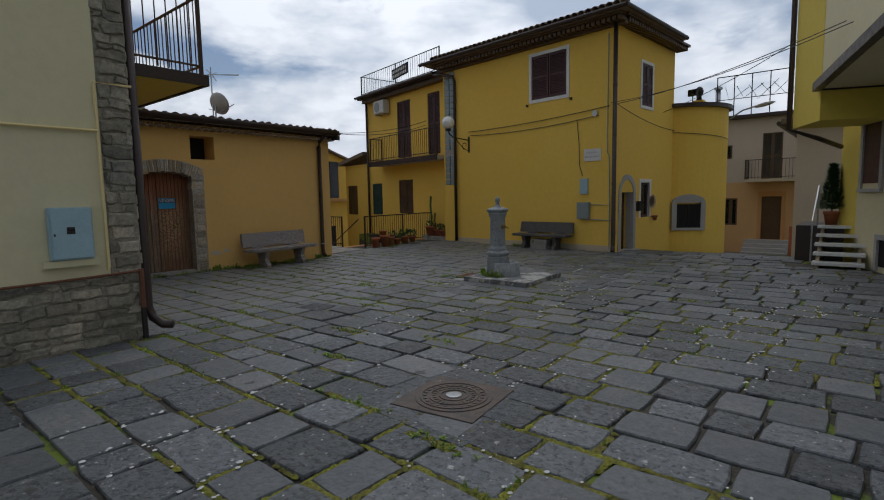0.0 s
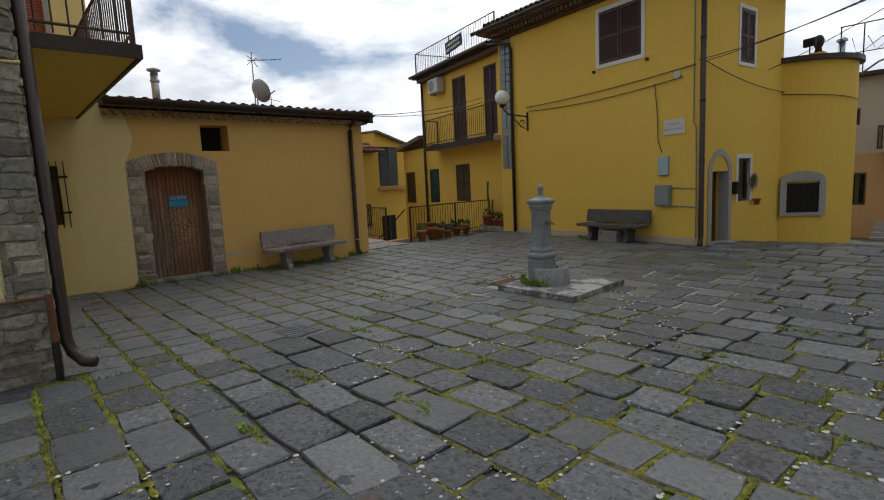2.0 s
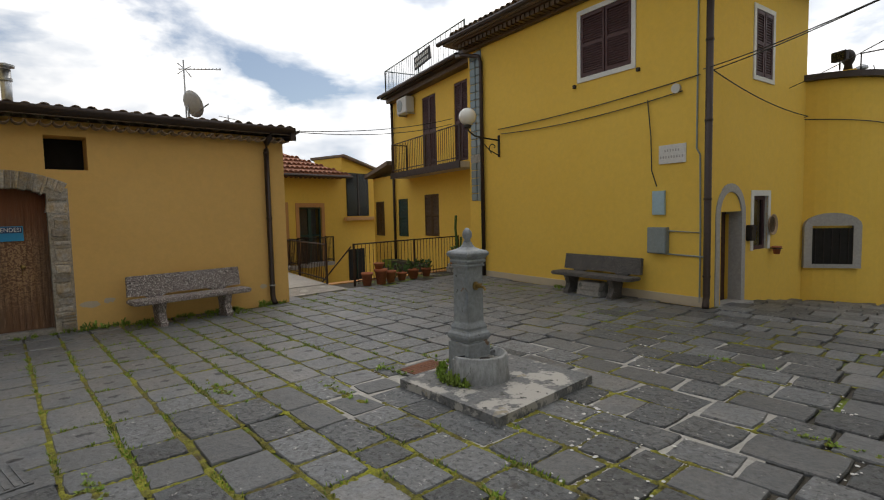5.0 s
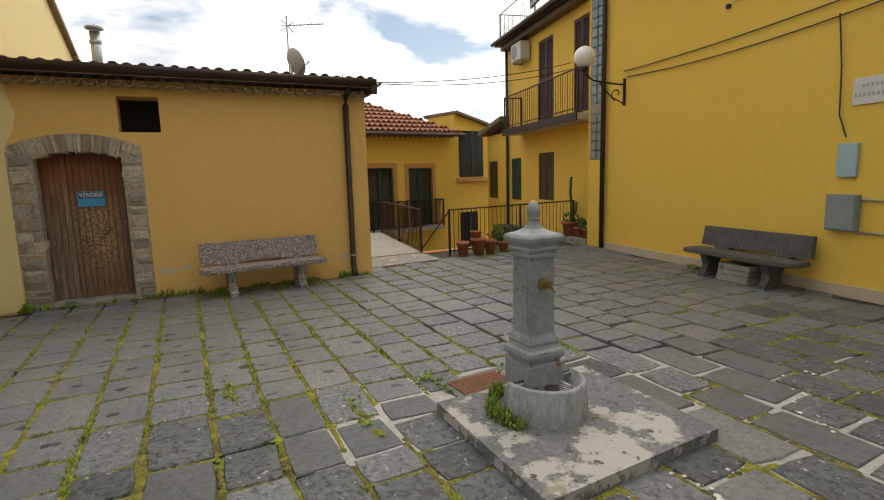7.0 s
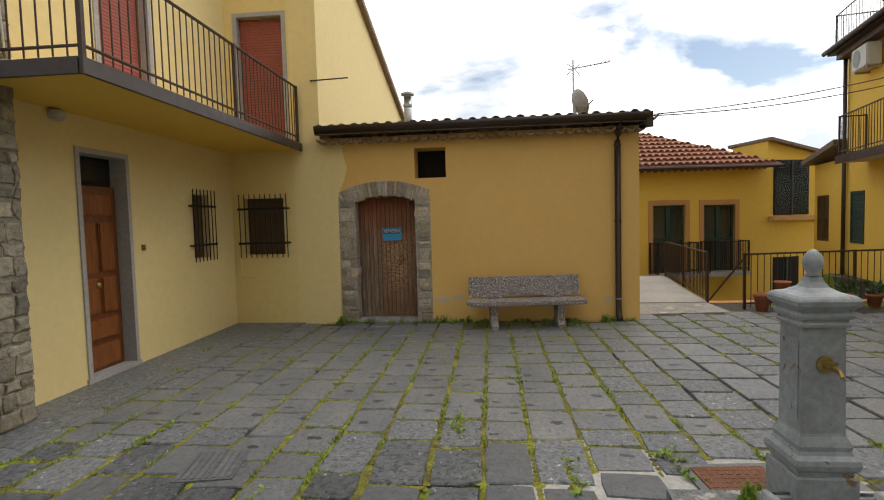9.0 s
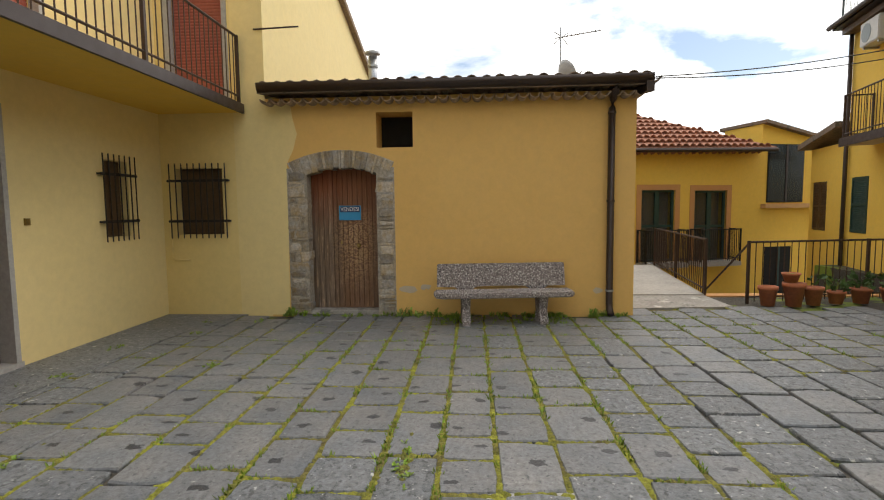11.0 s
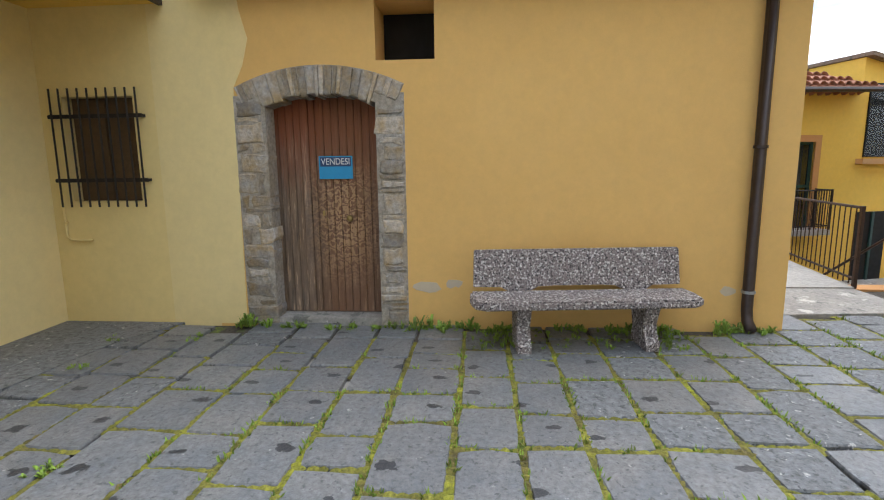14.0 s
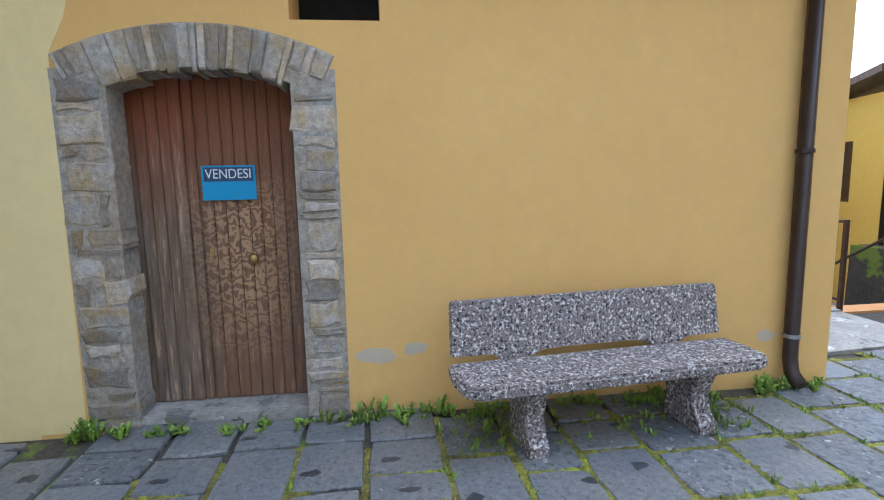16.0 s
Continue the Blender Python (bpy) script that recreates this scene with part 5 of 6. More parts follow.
part("window_arch", prism(arch_out + arch_in, -0.05, 0.06, m=ERM), "greystone", aw)
part("arch_pane", prism(arch_in, -0.01, 0.007, m=ERM), "dark", aw)
bm = box(8.52, 8.7, -0.05, 0.06, 0.9, 3.0)
box(9.35, 9.525, -0.05, 0.06, 0.9, 3.0, bm)
box(8.45, 9.6, -0.05, 0.1, 0.82, 0.9, bm)
part("window_surround", within(ERM, bm), "greystone", aw)
for a0, a1 in ((9.5, 10.0), (8.35, 9.2)):
    bw = part("window", box(a0, a1, -0.01, 0.006, 0.08, 0.58, m=ERM), "dark", right, "low cellar window")
    bm = box(a0 - 0.09, a0, -0.05, 0.05, 0.0, 0.67)
    box(a1, a1 + 0.09, -0.05, 0.05, 0.0, 0.67, bm)
    box(a0, a1, -0.05, 0.05, 0.58, 0.67, bm)
    part("window_surround", within(ERM, bm), "greystone", bw)
part("base_band", box(8.0, 9.4, 0.002, 0.012, -0.1, 0.82, m=ERM), "greyplaster", right)
part("downpipe", tube([(*eo(10.95, 1.25), 8.0), (*eo(10.95, 1.25), 2.75), (*eo(11.0, 0.7), 2.55), (*eo(11.5, 0.1), 2.4)], 0.05, 8), "brown", right, smooth=True)
part("gutter", tube([(*eo(9.5, 1.35), 6.3), (*eo(11.0, 1.35), 6.3)], 0.07, 8), "brown", right)
steps = thing("front_steps", "open steps with pale stone treads by the lemon wall", "stairs", at=(0.28, -0.25, -0.05))
for k in range(5):
    part("tread", box(-1.8, -0.98, 13.15 + k * 0.27, 13.5 + k * 0.27, 0.1 + k * 0.165, 0.155 + k * 0.165), "marble", steps)
part("stringer", prism([(13.2, -0.1), (14.8, -0.2), (14.8, 0.76), (14.5, 0.76), (13.2, 0.06)], 0, 0.06, m=Matrix(((0, 1, 0, -1.75), (1, 0, 0, 0), (0, 0, 1, 0), (0, 0, 0, 1)))), "greyplaster", steps)
part("stringer", prism([(13.2, -0.1), (14.8, -0.2), (14.8, 0.76), (14.5, 0.76), (13.2, 0.06)], 0, 0.06, m=Matrix(((0, 1, 0, -1.1), (1, 0, 0, 0), (0, 0, 1, 0), (0, 0, 0, 1)))), "greyplaster", steps)
part("platform", box(-2.2, -1.0, 14.505, 16.3, -0.4, 0.8), "brown", steps)
part("handrail", tube([(-1.82, 13.2, 0.15), (-1.82, 13.22, 0.95), (-1.82, 14.4, 1.65), (-1.82, 14.5, 0.8)], 0.02, 6), "zinc", steps)
pot(-1.32, 14.5, 0.75, 0.18, 0.3, 0, label="terracotta pot with a small conifer on the steps")
conifer = thing("conifer", "small dark green potted conifer", "tree", at=(-1.32, 14.5, 1.0))
part("trunk", tube([(0, 0, 0), (0.01, 0, 0.45), (0, 0, 0.95)], 0.02, 6), "ochre_wood", conifer)
bm = bmesh.new()
q = random.Random(3)
for k in range(2600):
    h = q.random() ** 1.2
    a, d = q.uniform(0, 6.28), (0.26 * (1 - h) + 0.03) * math.sqrt(q.random())
    p = Vector((d * math.cos(a), d * math.sin(a), 0.1 + 0.95 * h))
    o = Vector((math.cos(a), math.sin(a), 0.5)) * 0.09
    c = Vector((-math.sin(a), math.cos(a), 0)) * 0.02
    bm.faces.new([bm.verts.new(x) for x in (p - c, p + c, p + o)])
part("crown", bm, "leaf", conifer)

bdm = side((-3.0, KY), (-9.0, KY))
part("door", box(0.9, 1.7, -0.2, -0.12, -0.75, 1.27, m=bdm), "ochre_wood", back, "dark wooden front door")
glazed(back, bdm, 2.7, 3.3, -0.1, 1.2, "ochre_wood", 0.05)
glazed(back, bdm, 0.95, 1.75, 2.1, 4.2, "ochre_wood", 0.05, name="french_window", bars=2, curtain=True)
glazed(back, bdm, 3.0, 3.5, 3.1, 3.75, "ochre_wood", 0.05, 1)
part("door_surround", walling(1.1, -0.75, 1.5, 0.05, [(0.15, 0.95, -0.75, 1.3)], bdm @ Matrix.Translation((0.75, 0.045, 0))), "orange", back)
part("balcony_slab", box(0.3, 2.3, 0.0, 0.9, 1.95, 2.07, m=bdm), "greyplaster", back)
railing("balcony_railing", "thin iron railing on the pinkish house", [tuple((bdm @ Vector(p))[:2]) for p in ((0.32, 0.05, 0), (0.32, 0.86, 0), (2.28, 0.86, 0), (2.28, 0.05, 0))], 2.08, 2.95, 0.13)
for k in range(5):
    part("front_step", box(0.6 - 0.02 * k, 2.3, 0.001, 1.6 - k * 0.3, -1.6 + k * 0.17, -1.43 + k * 0.17, m=bdm), "greystone", back)
part("gate_pillar", box(-0.1, 0.35, 1.7, 2.1, -1.6, 0.0, m=bdm), "terracotta", back)
part("roof", box(-0.3, 6.3, -3.0, 0.35, 4.951, 5.1, m=bdm), "brown", back)
frame_ = thing("roof_pergola", "rusty metal frame with loose wires on the flat roof", "frame", at=Matrix(bdm))
for k in range(6):
    part("upright", box(0.1 + k * 0.75, 0.14 + k * 0.75, -0.6, -0.56, 5.1, 7.1), "black", frame_)
part("top_bar", box(0.1, 3.9, -0.6, -0.56, 7.1, 7.14), "black", frame_)
part("low_bar", box(0.1, 3.9, -0.6, -0.56, 6.0, 6.03), "black", frame_)
for k in range(5):
    part("wire", tube([(0.1 + k * 0.6, -0.55, 6.9 - 0.1 * k), (0.9 + k * 0.6, -0.5, 5.9 + 0.1 * (k % 2)), (1.5 + k * 0.5, -0.55, 6.6)], 0.015, 5), "cable", frame_)
flue2 = thing("flue", "zinc chimney flue on the flat roof", "chimney", at=tuple(bdm @ Vector((3.9, -0.9, 5.1))))
part("pipe", turned([(0.12, 0), (0.12, 1.5)], 12), "zinc", flue2, smooth=True)
part("cap", turned([(0.2, 1.52), (0.2, 1.6), (0.05, 1.7)], 12), "zinc", flue2)
lane = thing("lane_house", "low pale house with a dark eave down the lane", "house")
part("wall", walling(5.0, -2.0, 3.6, 0.4, [(1.2, 2.0, 0.2, 1.6)], side((2.4, 20.5), (-2.6, 20.5))), "pink", lane)
part("wall", walling(6.0, -2.0, 3.6, 0.4, [(1.5, 2.2, 0.2, 1.6)], side((-2.6, 20.902), (-2.6, 26.9))), "cream", lane)
part("roof", prism([(-3.0, 3.6), (2.6, 3.9), (2.6, 4.05), (-3.0, 3.75)], 20.1, 27.0), "tile", lane)
part("gutter", tube([(-3.05, 20.1, 3.62), (-3.05, 27.0, 3.62)], 0.07, 8), "brown", lane)
part("window", box(1.2, 2.0, -0.3, -0.1, 0.2, 1.6, m=side((2.4, 20.5), (-2.6, 20.5))), "shutter", lane)
st = thing("street_lamp", "grey street lamp head on an arm from the wall", "street lamp", at=(-4.2, 18.9, 3.75))
part("arm", tube([(0, 0, 0), (0.35, -0.1, 0.22), (0.8, -0.25, 0.3)], 0.025, 8), "zinc", st)
part("head", within(pose(0.95, -0.3, 0.3, 0, -8, -18) @ Matrix.Diagonal((2.4, 1.0, 0.6, 1)), turned([(0.02, -0.1), (0.1, -0.06), (0.13, 0.0), (0.1, 0.06), (0.02, 0.1)], 14)), "plastic", st, smooth=True)

# ---- things on the main facade ----
name_plate = thing("street_name_plaque", "white marble street name plaque on the yellow wall", "plaque")
part("slab", box(fs(-6.23), fs(-6.73), 0.0, 0.025, 2.4, 2.72, m=FM, bevel=0.004), "marble", name_plate)
for z, a0, a1 in ((2.6, 0.12, 0.38), (2.49, 0.05, 0.45)):
    k = a0
    while k < a1:
        part("letter_bar", box(fs(-6.23) + k, fs(-6.23) + k + 0.026, 0.0255, 0.027, z, z + 0.042, m=FM), "greystone", name_plate)
        k += 0.05
panel = thing("junction_box", "pale blue-grey enamel box on the yellow wall", "electrical box")
part("case", box(fs(-6.6), fs(-6.84), 0.0, 0.05, 1.52, 1.94, m=FM, bevel=0.006), "bluebox", panel)
meter2 = thing("meter_cabinet", "grey metal meter cabinet with pipes on the yellow wall", "cabinet")
mb = part("body", box(fs(-6.53), fs(-6.9), 0.0, 0.1, 0.84, 1.3, m=FM, bevel=0.008), "greybox", meter2)
part("door", box(fs(-6.55), fs(-6.88), 0.1005, 0.112, 0.86, 1.28, m=FM), "greybox", meter2)
bm = bmesh.new()
tube([FM @ Vector(p) for p in ((fs(-6.53), 0.02, 1.24), (0.12, 0.02, 1.22), (0.12, 0.02, 0.05))], 0.014, 6, bm)
tube([FM @ Vector(p) for p in ((fs(-6.74), 0.02, 0.84), (0.02, 0.02, 0.82))], 0.014, 6, bm)
tube([FM @ Vector(p) for p in ((0.12, 0.02, 1.22), (0.14, 0.02, 2.5), (0.2, 0.02, 2.6), (0.2, 0.02, 5.6))], 0.014, 6, bm)
part("conduit", bm, "greybox", meter2)
jb = thing("junction_box", "small white round junction box under the cable", "electrical box")
part("case", within(FM @ Matrix.Translation((fs(-6.41), 0.03, 3.64)) @ pose(0, 0, 0, 90), turned([(0.08, -0.03), (0.08, 0.02), (0.06, 0.04)], 16)), "plastic", jb)


def sag(a, b, drop, n=14):
    a, b = Vector(a), Vector(b)
    return [a.lerp(b, k / n) - Vector((0, 0, drop * 4 * (k / n) * (1 - k / n))) for k in range(n + 1)]


fp = lambda x, z, off=0.03: FM @ Vector((fs(x), off, z))
for name, ps in (("wall_cable", sag(fp(-11.0, 3.62), fp(-6.0, 3.78), 0.06)), ("wall_cable", sag(fp(-10.9, 3.5), fp(-6.3, 3.58), 0.10)),
                 ("wall_cable", [fp(-6.95, 3.55), fp(-6.88, 2.9), fp(-6.86, 2.3), fp(-6.76, 2.02)]),
                 ("wall_cable", sag((-5.78, 13.72, 3.8), SM @ Vector((0.1, 0.07, 3.42)), 0.1) + [Vector((TC[0] + 1.54 * math.sin(a), TC[1] - 1.54 * math.cos(a), 3.38 - 0.03 * k)) for k, a in enumerate(math.radians(5 + 12 * j) for j in range(8))]),
                 ("overhead_cable", sag((-11.45, 9.4, 3.2), (-13.6, 15.3, 4.2), 0.15)), ("overhead_cable", sag((-11.45, 9.42, 3.22), (-13.6, 15.3, 4.35), 0.12)),
                 ("overhead_cable", sag(fp(-5.95, 3.85), (1.0, 8.6, 4.2), 0.3)), ("overhead_cable", sag((-5.85, 13.85, 3.8), (0.8, 9.2, 4.35), 0.25)),
                 ("overhead_cable", sag((-5.6, 16.9, 3.9), (-1.2, 13.2, 4.9), 0.15))):
    lab = {"wall_cable": "thin cable clipped along the yellow wall", "overhead_cable": "thin dark overhead cable between the houses"}[name]
    tagged(part(name, tube(ps, 0.008 if name == "overhead_cable" else 0.01, 5), "cable"), lab, "cable", "cables")
hook = tagged(part("wall_hook", tube([(LX + 0.02, 3.95, 4.08), (LX + 0.02, 4.6, 4.1)], 0.012, 6), "rail"), "thin iron rod fixed to the house corner", "rod")

lamp = thing("wall_lantern", "black scrolled iron wall lamp with an opal globe", "wall lamp")
FL = FM @ Matrix.Translation((fs(-11.0), 0, -0.14))
part("back_plate", within(FL, box(-0.03, 0.03, 0.0, 0.03, 3.1, 3.62, bevel=0.005)), "black", lamp)
part("arm", within(FL, tube([(0, 0.02, 3.5), (0, 0.35, 3.52), (0, 0.75, 3.56), (0, 0.92, 3.66), (0, 0.95, 3.74)], 0.018, 8)), "black", lamp, smooth=True)
part("scroll", within(FL, tube([(0, 0.1 + (0.17 - 0.017 * k) * math.cos(0.55 * k - 1.2) + 0.08, 3.32 + (0.15 - 0.015 * k) * math.sin(0.55 * k - 1.2)) for k in range(10)], 0.012, 6)), "black", lamp)
part("scroll", within(FL, tube([(0, 0.03, 3.14), (0, 0.3, 3.25), (0, 0.52, 3.42), (0, 0.6, 3.53)], 0.012, 6)), "black", lamp)
part("gallery", within(FL, turned([(0.05, 3.72), (0.09, 3.75), (0.09, 3.79), (0.06, 3.81)], 14, at=(0, 0.95, 0))), "black", lamp)
globe_o = part("globe", within(FL, turned([(0.2 * math.sin(math.pi * k / 12) + 0.004, 3.99 - 0.2 * math.cos(math.pi * k / 12)) for k in range(13)], 24, at=(0, 0.95, 0))), "globe", lamp, "white opal globe", True)


# small things fixed to the walls
basket = thing("wall_basket", "round woven wicker tray hung on the yellow wall", "basket", at=SM @ pose(SL - 2.33, 0.03, 1.28, 90))
part("tray", turned([(0.01, 0.0), (0.15, 0.0), (0.19, -0.03), (0.2, -0.03), (0.155, 0.014), (0.01, 0.014)], 24), "tile_pale", basket, smooth=True)
for r0 in (0.05, 0.09, 0.13):
    part("woven_ring", turned([(r0, -0.001), (r0 + 0.012, -0.008), (r0 + 0.024, -0.001)], 24), "ochre_wood", basket)
wall_pot = thing("wall_pot", "small terracotta pot in a wall ring", "plant pot", at=SM @ pose(SL - 2.36, 0.11, 0.72))
part("pot", turned([(0.05, 0.0), (0.075, 0.12), (0.085, 0.12), (0.085, 0.15), (0.07, 0.15)], 16), "terracotta", wall_pot, smooth=True)
part("ring", turned([(0.09, 0.105), (0.096, 0.11), (0.09, 0.117)], 16), "black", wall_pot)
part("bracket", box(-0.008, 0.008, -0.11, -0.085, 0.1, 0.12), "black", wall_pot)
flood = thing("floodlight", "small black floodlight on the annex roof edge", "floodlight", at=pose(-5.0, 17.75, 4.24, 0, 0, -20))
part("foot", tube([(0, 0, 0), (0, 0, 0.2)], 0.015, 6), "black", flood)
part("case", box(-0.14, 0.14, -0.06, 0.05, 0.17, 0.36, bevel=0.012), "black", flood)
part("lens", box(-0.12, 0.12, -0.068, -0.061, 0.19, 0.34), "glass", flood)
vent_pipe = thing("wall_pipe", "thin cream pipe bent along the wall below the grille", "pipe")
part("pipe", tube([(LX + 0.02, 2.6, 1.14), (LX + 0.02, 2.6, 0.86), (LX + 0.025, 2.64, 0.82), (LX + 0.02, 2.86, 0.82)], 0.012, 8), "butter", vent_pipe, smooth=True)
part("clip", box(LX + 0.002, LX + 0.035, 2.585, 2.615, 0.98, 1.0), "butter", vent_pipe)
for k, (dx, top_, low_) in enumerate(((0.0, 4.4, 3.25), (0.05, 4.3, 3.05), (0.09, 4.2, 3.4))):
    tagged(part("cable_drop", tube([(-7.3 + dx, PY + 0.03, top_), (-7.28 + dx, PY + 0.045, (top_ + low_) / 2), (-7.31 + dx, PY + 0.04, low_), (-7.26 + dx, PY + 0.035, low_ - 0.05), (-7.23 + dx, PY + 0.04, low_ + 0.4)], 0.01, 6), "plastic" if k == 0 else "cable"), "loose looped cable hanging on the stone corner", "cable", "cables")

# ---- benches ----
def bench(m, label, mat):
    t = thing("stone_bench", label, "bench", "benches on the square", at=m)
    L = 0.9
    prof = [(-L, 0.51), (-L + 0.24, 0.505), (-L + 0.29, 0.47), (-L + 0.5, 0.47), (-L + 0.56, 0.507), (-0.2, 0.514), (0.2, 0.514), (L - 0.56, 0.507), (L - 0.5, 0.47), (L - 0.29, 0.47), (L - 0.24, 0.505), (L, 0.51), (L - 0.008, 0.845), (L - 0.022, 0.86), (-L + 0.022, 0.86), (-L + 0.008, 0.845)]
    bm = prism(prof, -0.035, 0.035)
    part("backrest", within(pose(0, -0.17, 0.0, 8, 0, 0) @ Matrix.Translation((0, -0.0, 0)), bm), mat, t)
    bm = bmesh.new()
    outline = [(-L - 0.03, -0.2), (L + 0.03, -0.2), (L + 0.05, 0.0), (L + 0.03, 0.16), (L - 0.06, 0.22), (-L + 0.06, 0.22), (-L - 0.03, 0.16), (-L - 0.05, 0.0)]
    plate(outline, 0.4, 0.475, bm)
    bmesh.ops.bevel(bm, geom=[e for e in bm.edges], offset=0.018, segments=2, affect="EDGES")
    part("seat", bm, mat, t)
    for s in (-0.52, 0.52):
        bm = prism([(-0.14, 0.0), (0.18, 0.0), (0.18, 0.06), (0.13, 0.12), (0.1, 0.22), (0.15, 0.36), (0.17, 0.4), (-0.2, 0.4), (-0.16, 0.3), (-0.12, 0.15), (-0.14, 0.06)], s - 0.055, s + 0.055)
        part("leg", within(Matrix(((0, 1, 0, 0), (1, 0, 0, 0), (0, 0, 1, 0), (0, 0, 0, 1))), bm), mat, t)
        part("back_support", prism([(-0.19, 0.36), (-0.19, 0.44), (-0.285, 0.46), (-0.31, 0.64), (-0.345, 0.64), (-0.335, 0.36)], s - 0.045, s + 0.045, m=Matrix(((0, 1, 0, 0), (1, 0, 0, 0), (0, 0, 1, 0), (0, 0, 0, 1)))), mat, t)
    return t


bench(pose(-11.27, 7.43, 0, 0, 0, -84.5) @ Matrix.Diagonal((0.985, 1.0, 0.905, 1)), "grey exposed-aggregate concrete bench before the ochre wall", "terrazzo")
bench(FM @ pose(fs(-7.85), 0.42, 0.0, 0, 0, 0) @ Matrix.Diagonal((1.0, 1.0, 0.87, 1)), "weathered dark exposed-aggregate bench before the yellow wall", "terrazzo_old")
pile = [((-0.25, 0.3, 0.0, 0.11)), ((-0.24, 0.28, 0.112, 0.19)), ((-0.26, 0.27, 0.192, 0.27))]
for x0, x1, z0, z1 in pile:
    tagged(part("stone_block", box(x0, x1, -0.14, 0.15, z0, z1, bevel=0.012, m=FM @ pose(fs(-7.8), 0.44, 0)), "concrete"), "loose grey stone block stacked under the bench", "stone block", "blocks under the bench")

# ---- fountain ----
FX, FY = -5.93, 8.5
slab = tagged(part("fountain_slab", plate([(-6.27, 7.9), (-4.97, 7.88), (-5.05, 9.27), (-6.3, 9.28)], -0.03, 0.07), "footing"), "worn grey stone slab with white mortar stains under the fountain", "slab", kind="structure")
fountain = thing("street_fountain", "grey painted cast iron street fountain with basin", "fountain", at=pose(FX, FY, 0.07) @ Matrix.Diagonal((0.85, 0.85, 0.94, 1)))
part("plinth", turned([(0.168, 0.0), (0.168, 0.335), (0.162, 0.345)], square=True), "iron_grey", fountain)
part("base_moulding", turned([(0.15, 0.345), (0.15, 0.365), (0.172, 0.385), (0.178, 0.41), (0.172, 0.435), (0.15, 0.455), (0.142, 0.475), (0.146, 0.5), (0.138, 0.52), (0.126, 0.545)], square=True), "iron_grey", fountain)
part("column", turned([(0.124, 0.545), (0.12, 0.56), (0.116, 1.12)], square=True), "iron_grey", fountain)
part("inset_panel", box(-0.085, 0.085, -0.124, -0.119, 0.62, 1.05, bevel=0.002), "iron_grey", fountain)
part("cornice", turned([(0.12, 1.12), (0.134, 1.125), (0.136, 1.14), (0.126, 1.15), (0.126, 1.162), (0.142, 1.168), (0.146, 1.185), (0.136, 1.2), (0.15, 1.222), (0.168, 1.238), (0.172, 1.262), (0.164, 1.275)], square=True), "iron_grey", fountain)
part("roof", turned([(0.164, 1.275), (0.15, 1.287), (0.142, 1.288), (0.1, 1.3), (0.06, 1.322), (0.042, 1.35), (0.034, 1.375)], square=True), "iron_grey", fountain)
part("finial", turned([(0.036, 1.375), (0.045, 1.385), (0.03, 1.395), (0.05, 1.42), (0.056, 1.45), (0.05, 1.48), (0.03, 1.505), (0.012, 1.52)], 18), "iron_grey", fountain, smooth=True)
tap = part("tap", within(Matrix.Translation((0.12, 0, 0.93)) @ pose(0, 0, 0, 0, 90), turned([(0.045, 0.0), (0.045, 0.012), (0.022, 0.02), (0.018, 0.08)], 14)), "brass", fountain, "worn brass tap")
part("spout", tube([(0.19, 0, 0.93), (0.25, 0.0, 0.925), (0.275, 0.0, 0.9)], 0.013, 8), "brass", tap)
part("tap_handle", box(0.185, 0.2, -0.03, 0.03, 0.94, 0.96, bevel=0.004), "brass", tap)
n = 20
arc_o = [(0.1 + 0.36 * math.sin(a) * 1.15, -0.35 * math.cos(a)) for a in (math.pi * k / n for k in range(n + 1))]


def shell(k_out0, k_out1, h0, h1, k_in):
    bm = bmesh.new()
    f = lambda k, z: [bm.verts.new((0.1 + (x - 0.1) * k, y * k, z)) for x, y in arc_o]
    rings = [f(k_out0, h0), f(k_out1, h1 - 0.012), f(k_out1 - 0.02, h1), f(k_in, h1), f(k_in - 0.05, h1 - 0.1)]
    for a, b in zip(rings, rings[1:]):
        for i in range(n):
            bm.faces.new((a[i], a[i + 1], b[i + 1], b[i]))
    bm.faces.new(rings[-1])
    for i in range(4):
        bm.faces.new((rings[i][0], rings[i + 1][0], rings[i + 1][-1], rings[i][-1])) if i in (0,) else None
    return bm


basin = part("basin", shell(1.0, 0.94, -0.01, 0.25, 0.84), "basin", fountain, "half-round weathered concrete basin", True)
part("basin_back", box(0.06, 0.13, -0.33, 0.33, -0.01, 0.22), "basin", fountain)
bm = bmesh.new()
for k in range(7):
    box(0.2 + k * 0.03, 0.214 + k * 0.03, -0.1, 0.13, 0.185, 0.2, bm)
for y in (-0.115, 0.13):
    box(0.16, 0.42, y, y + 0.015, 0.185, 0.203, bm)
box(0.16, 0.2, -0.1, 0.13, 0.185, 0.203, bm)
part("drain_grate", bm, "zinc", basin)
part("drain_plug", turned([(0.06, 0.195), (0.06, 0.207), (0.04, 0.21)], 16, at=(0.27, -0.02, 0)), "black", basin)

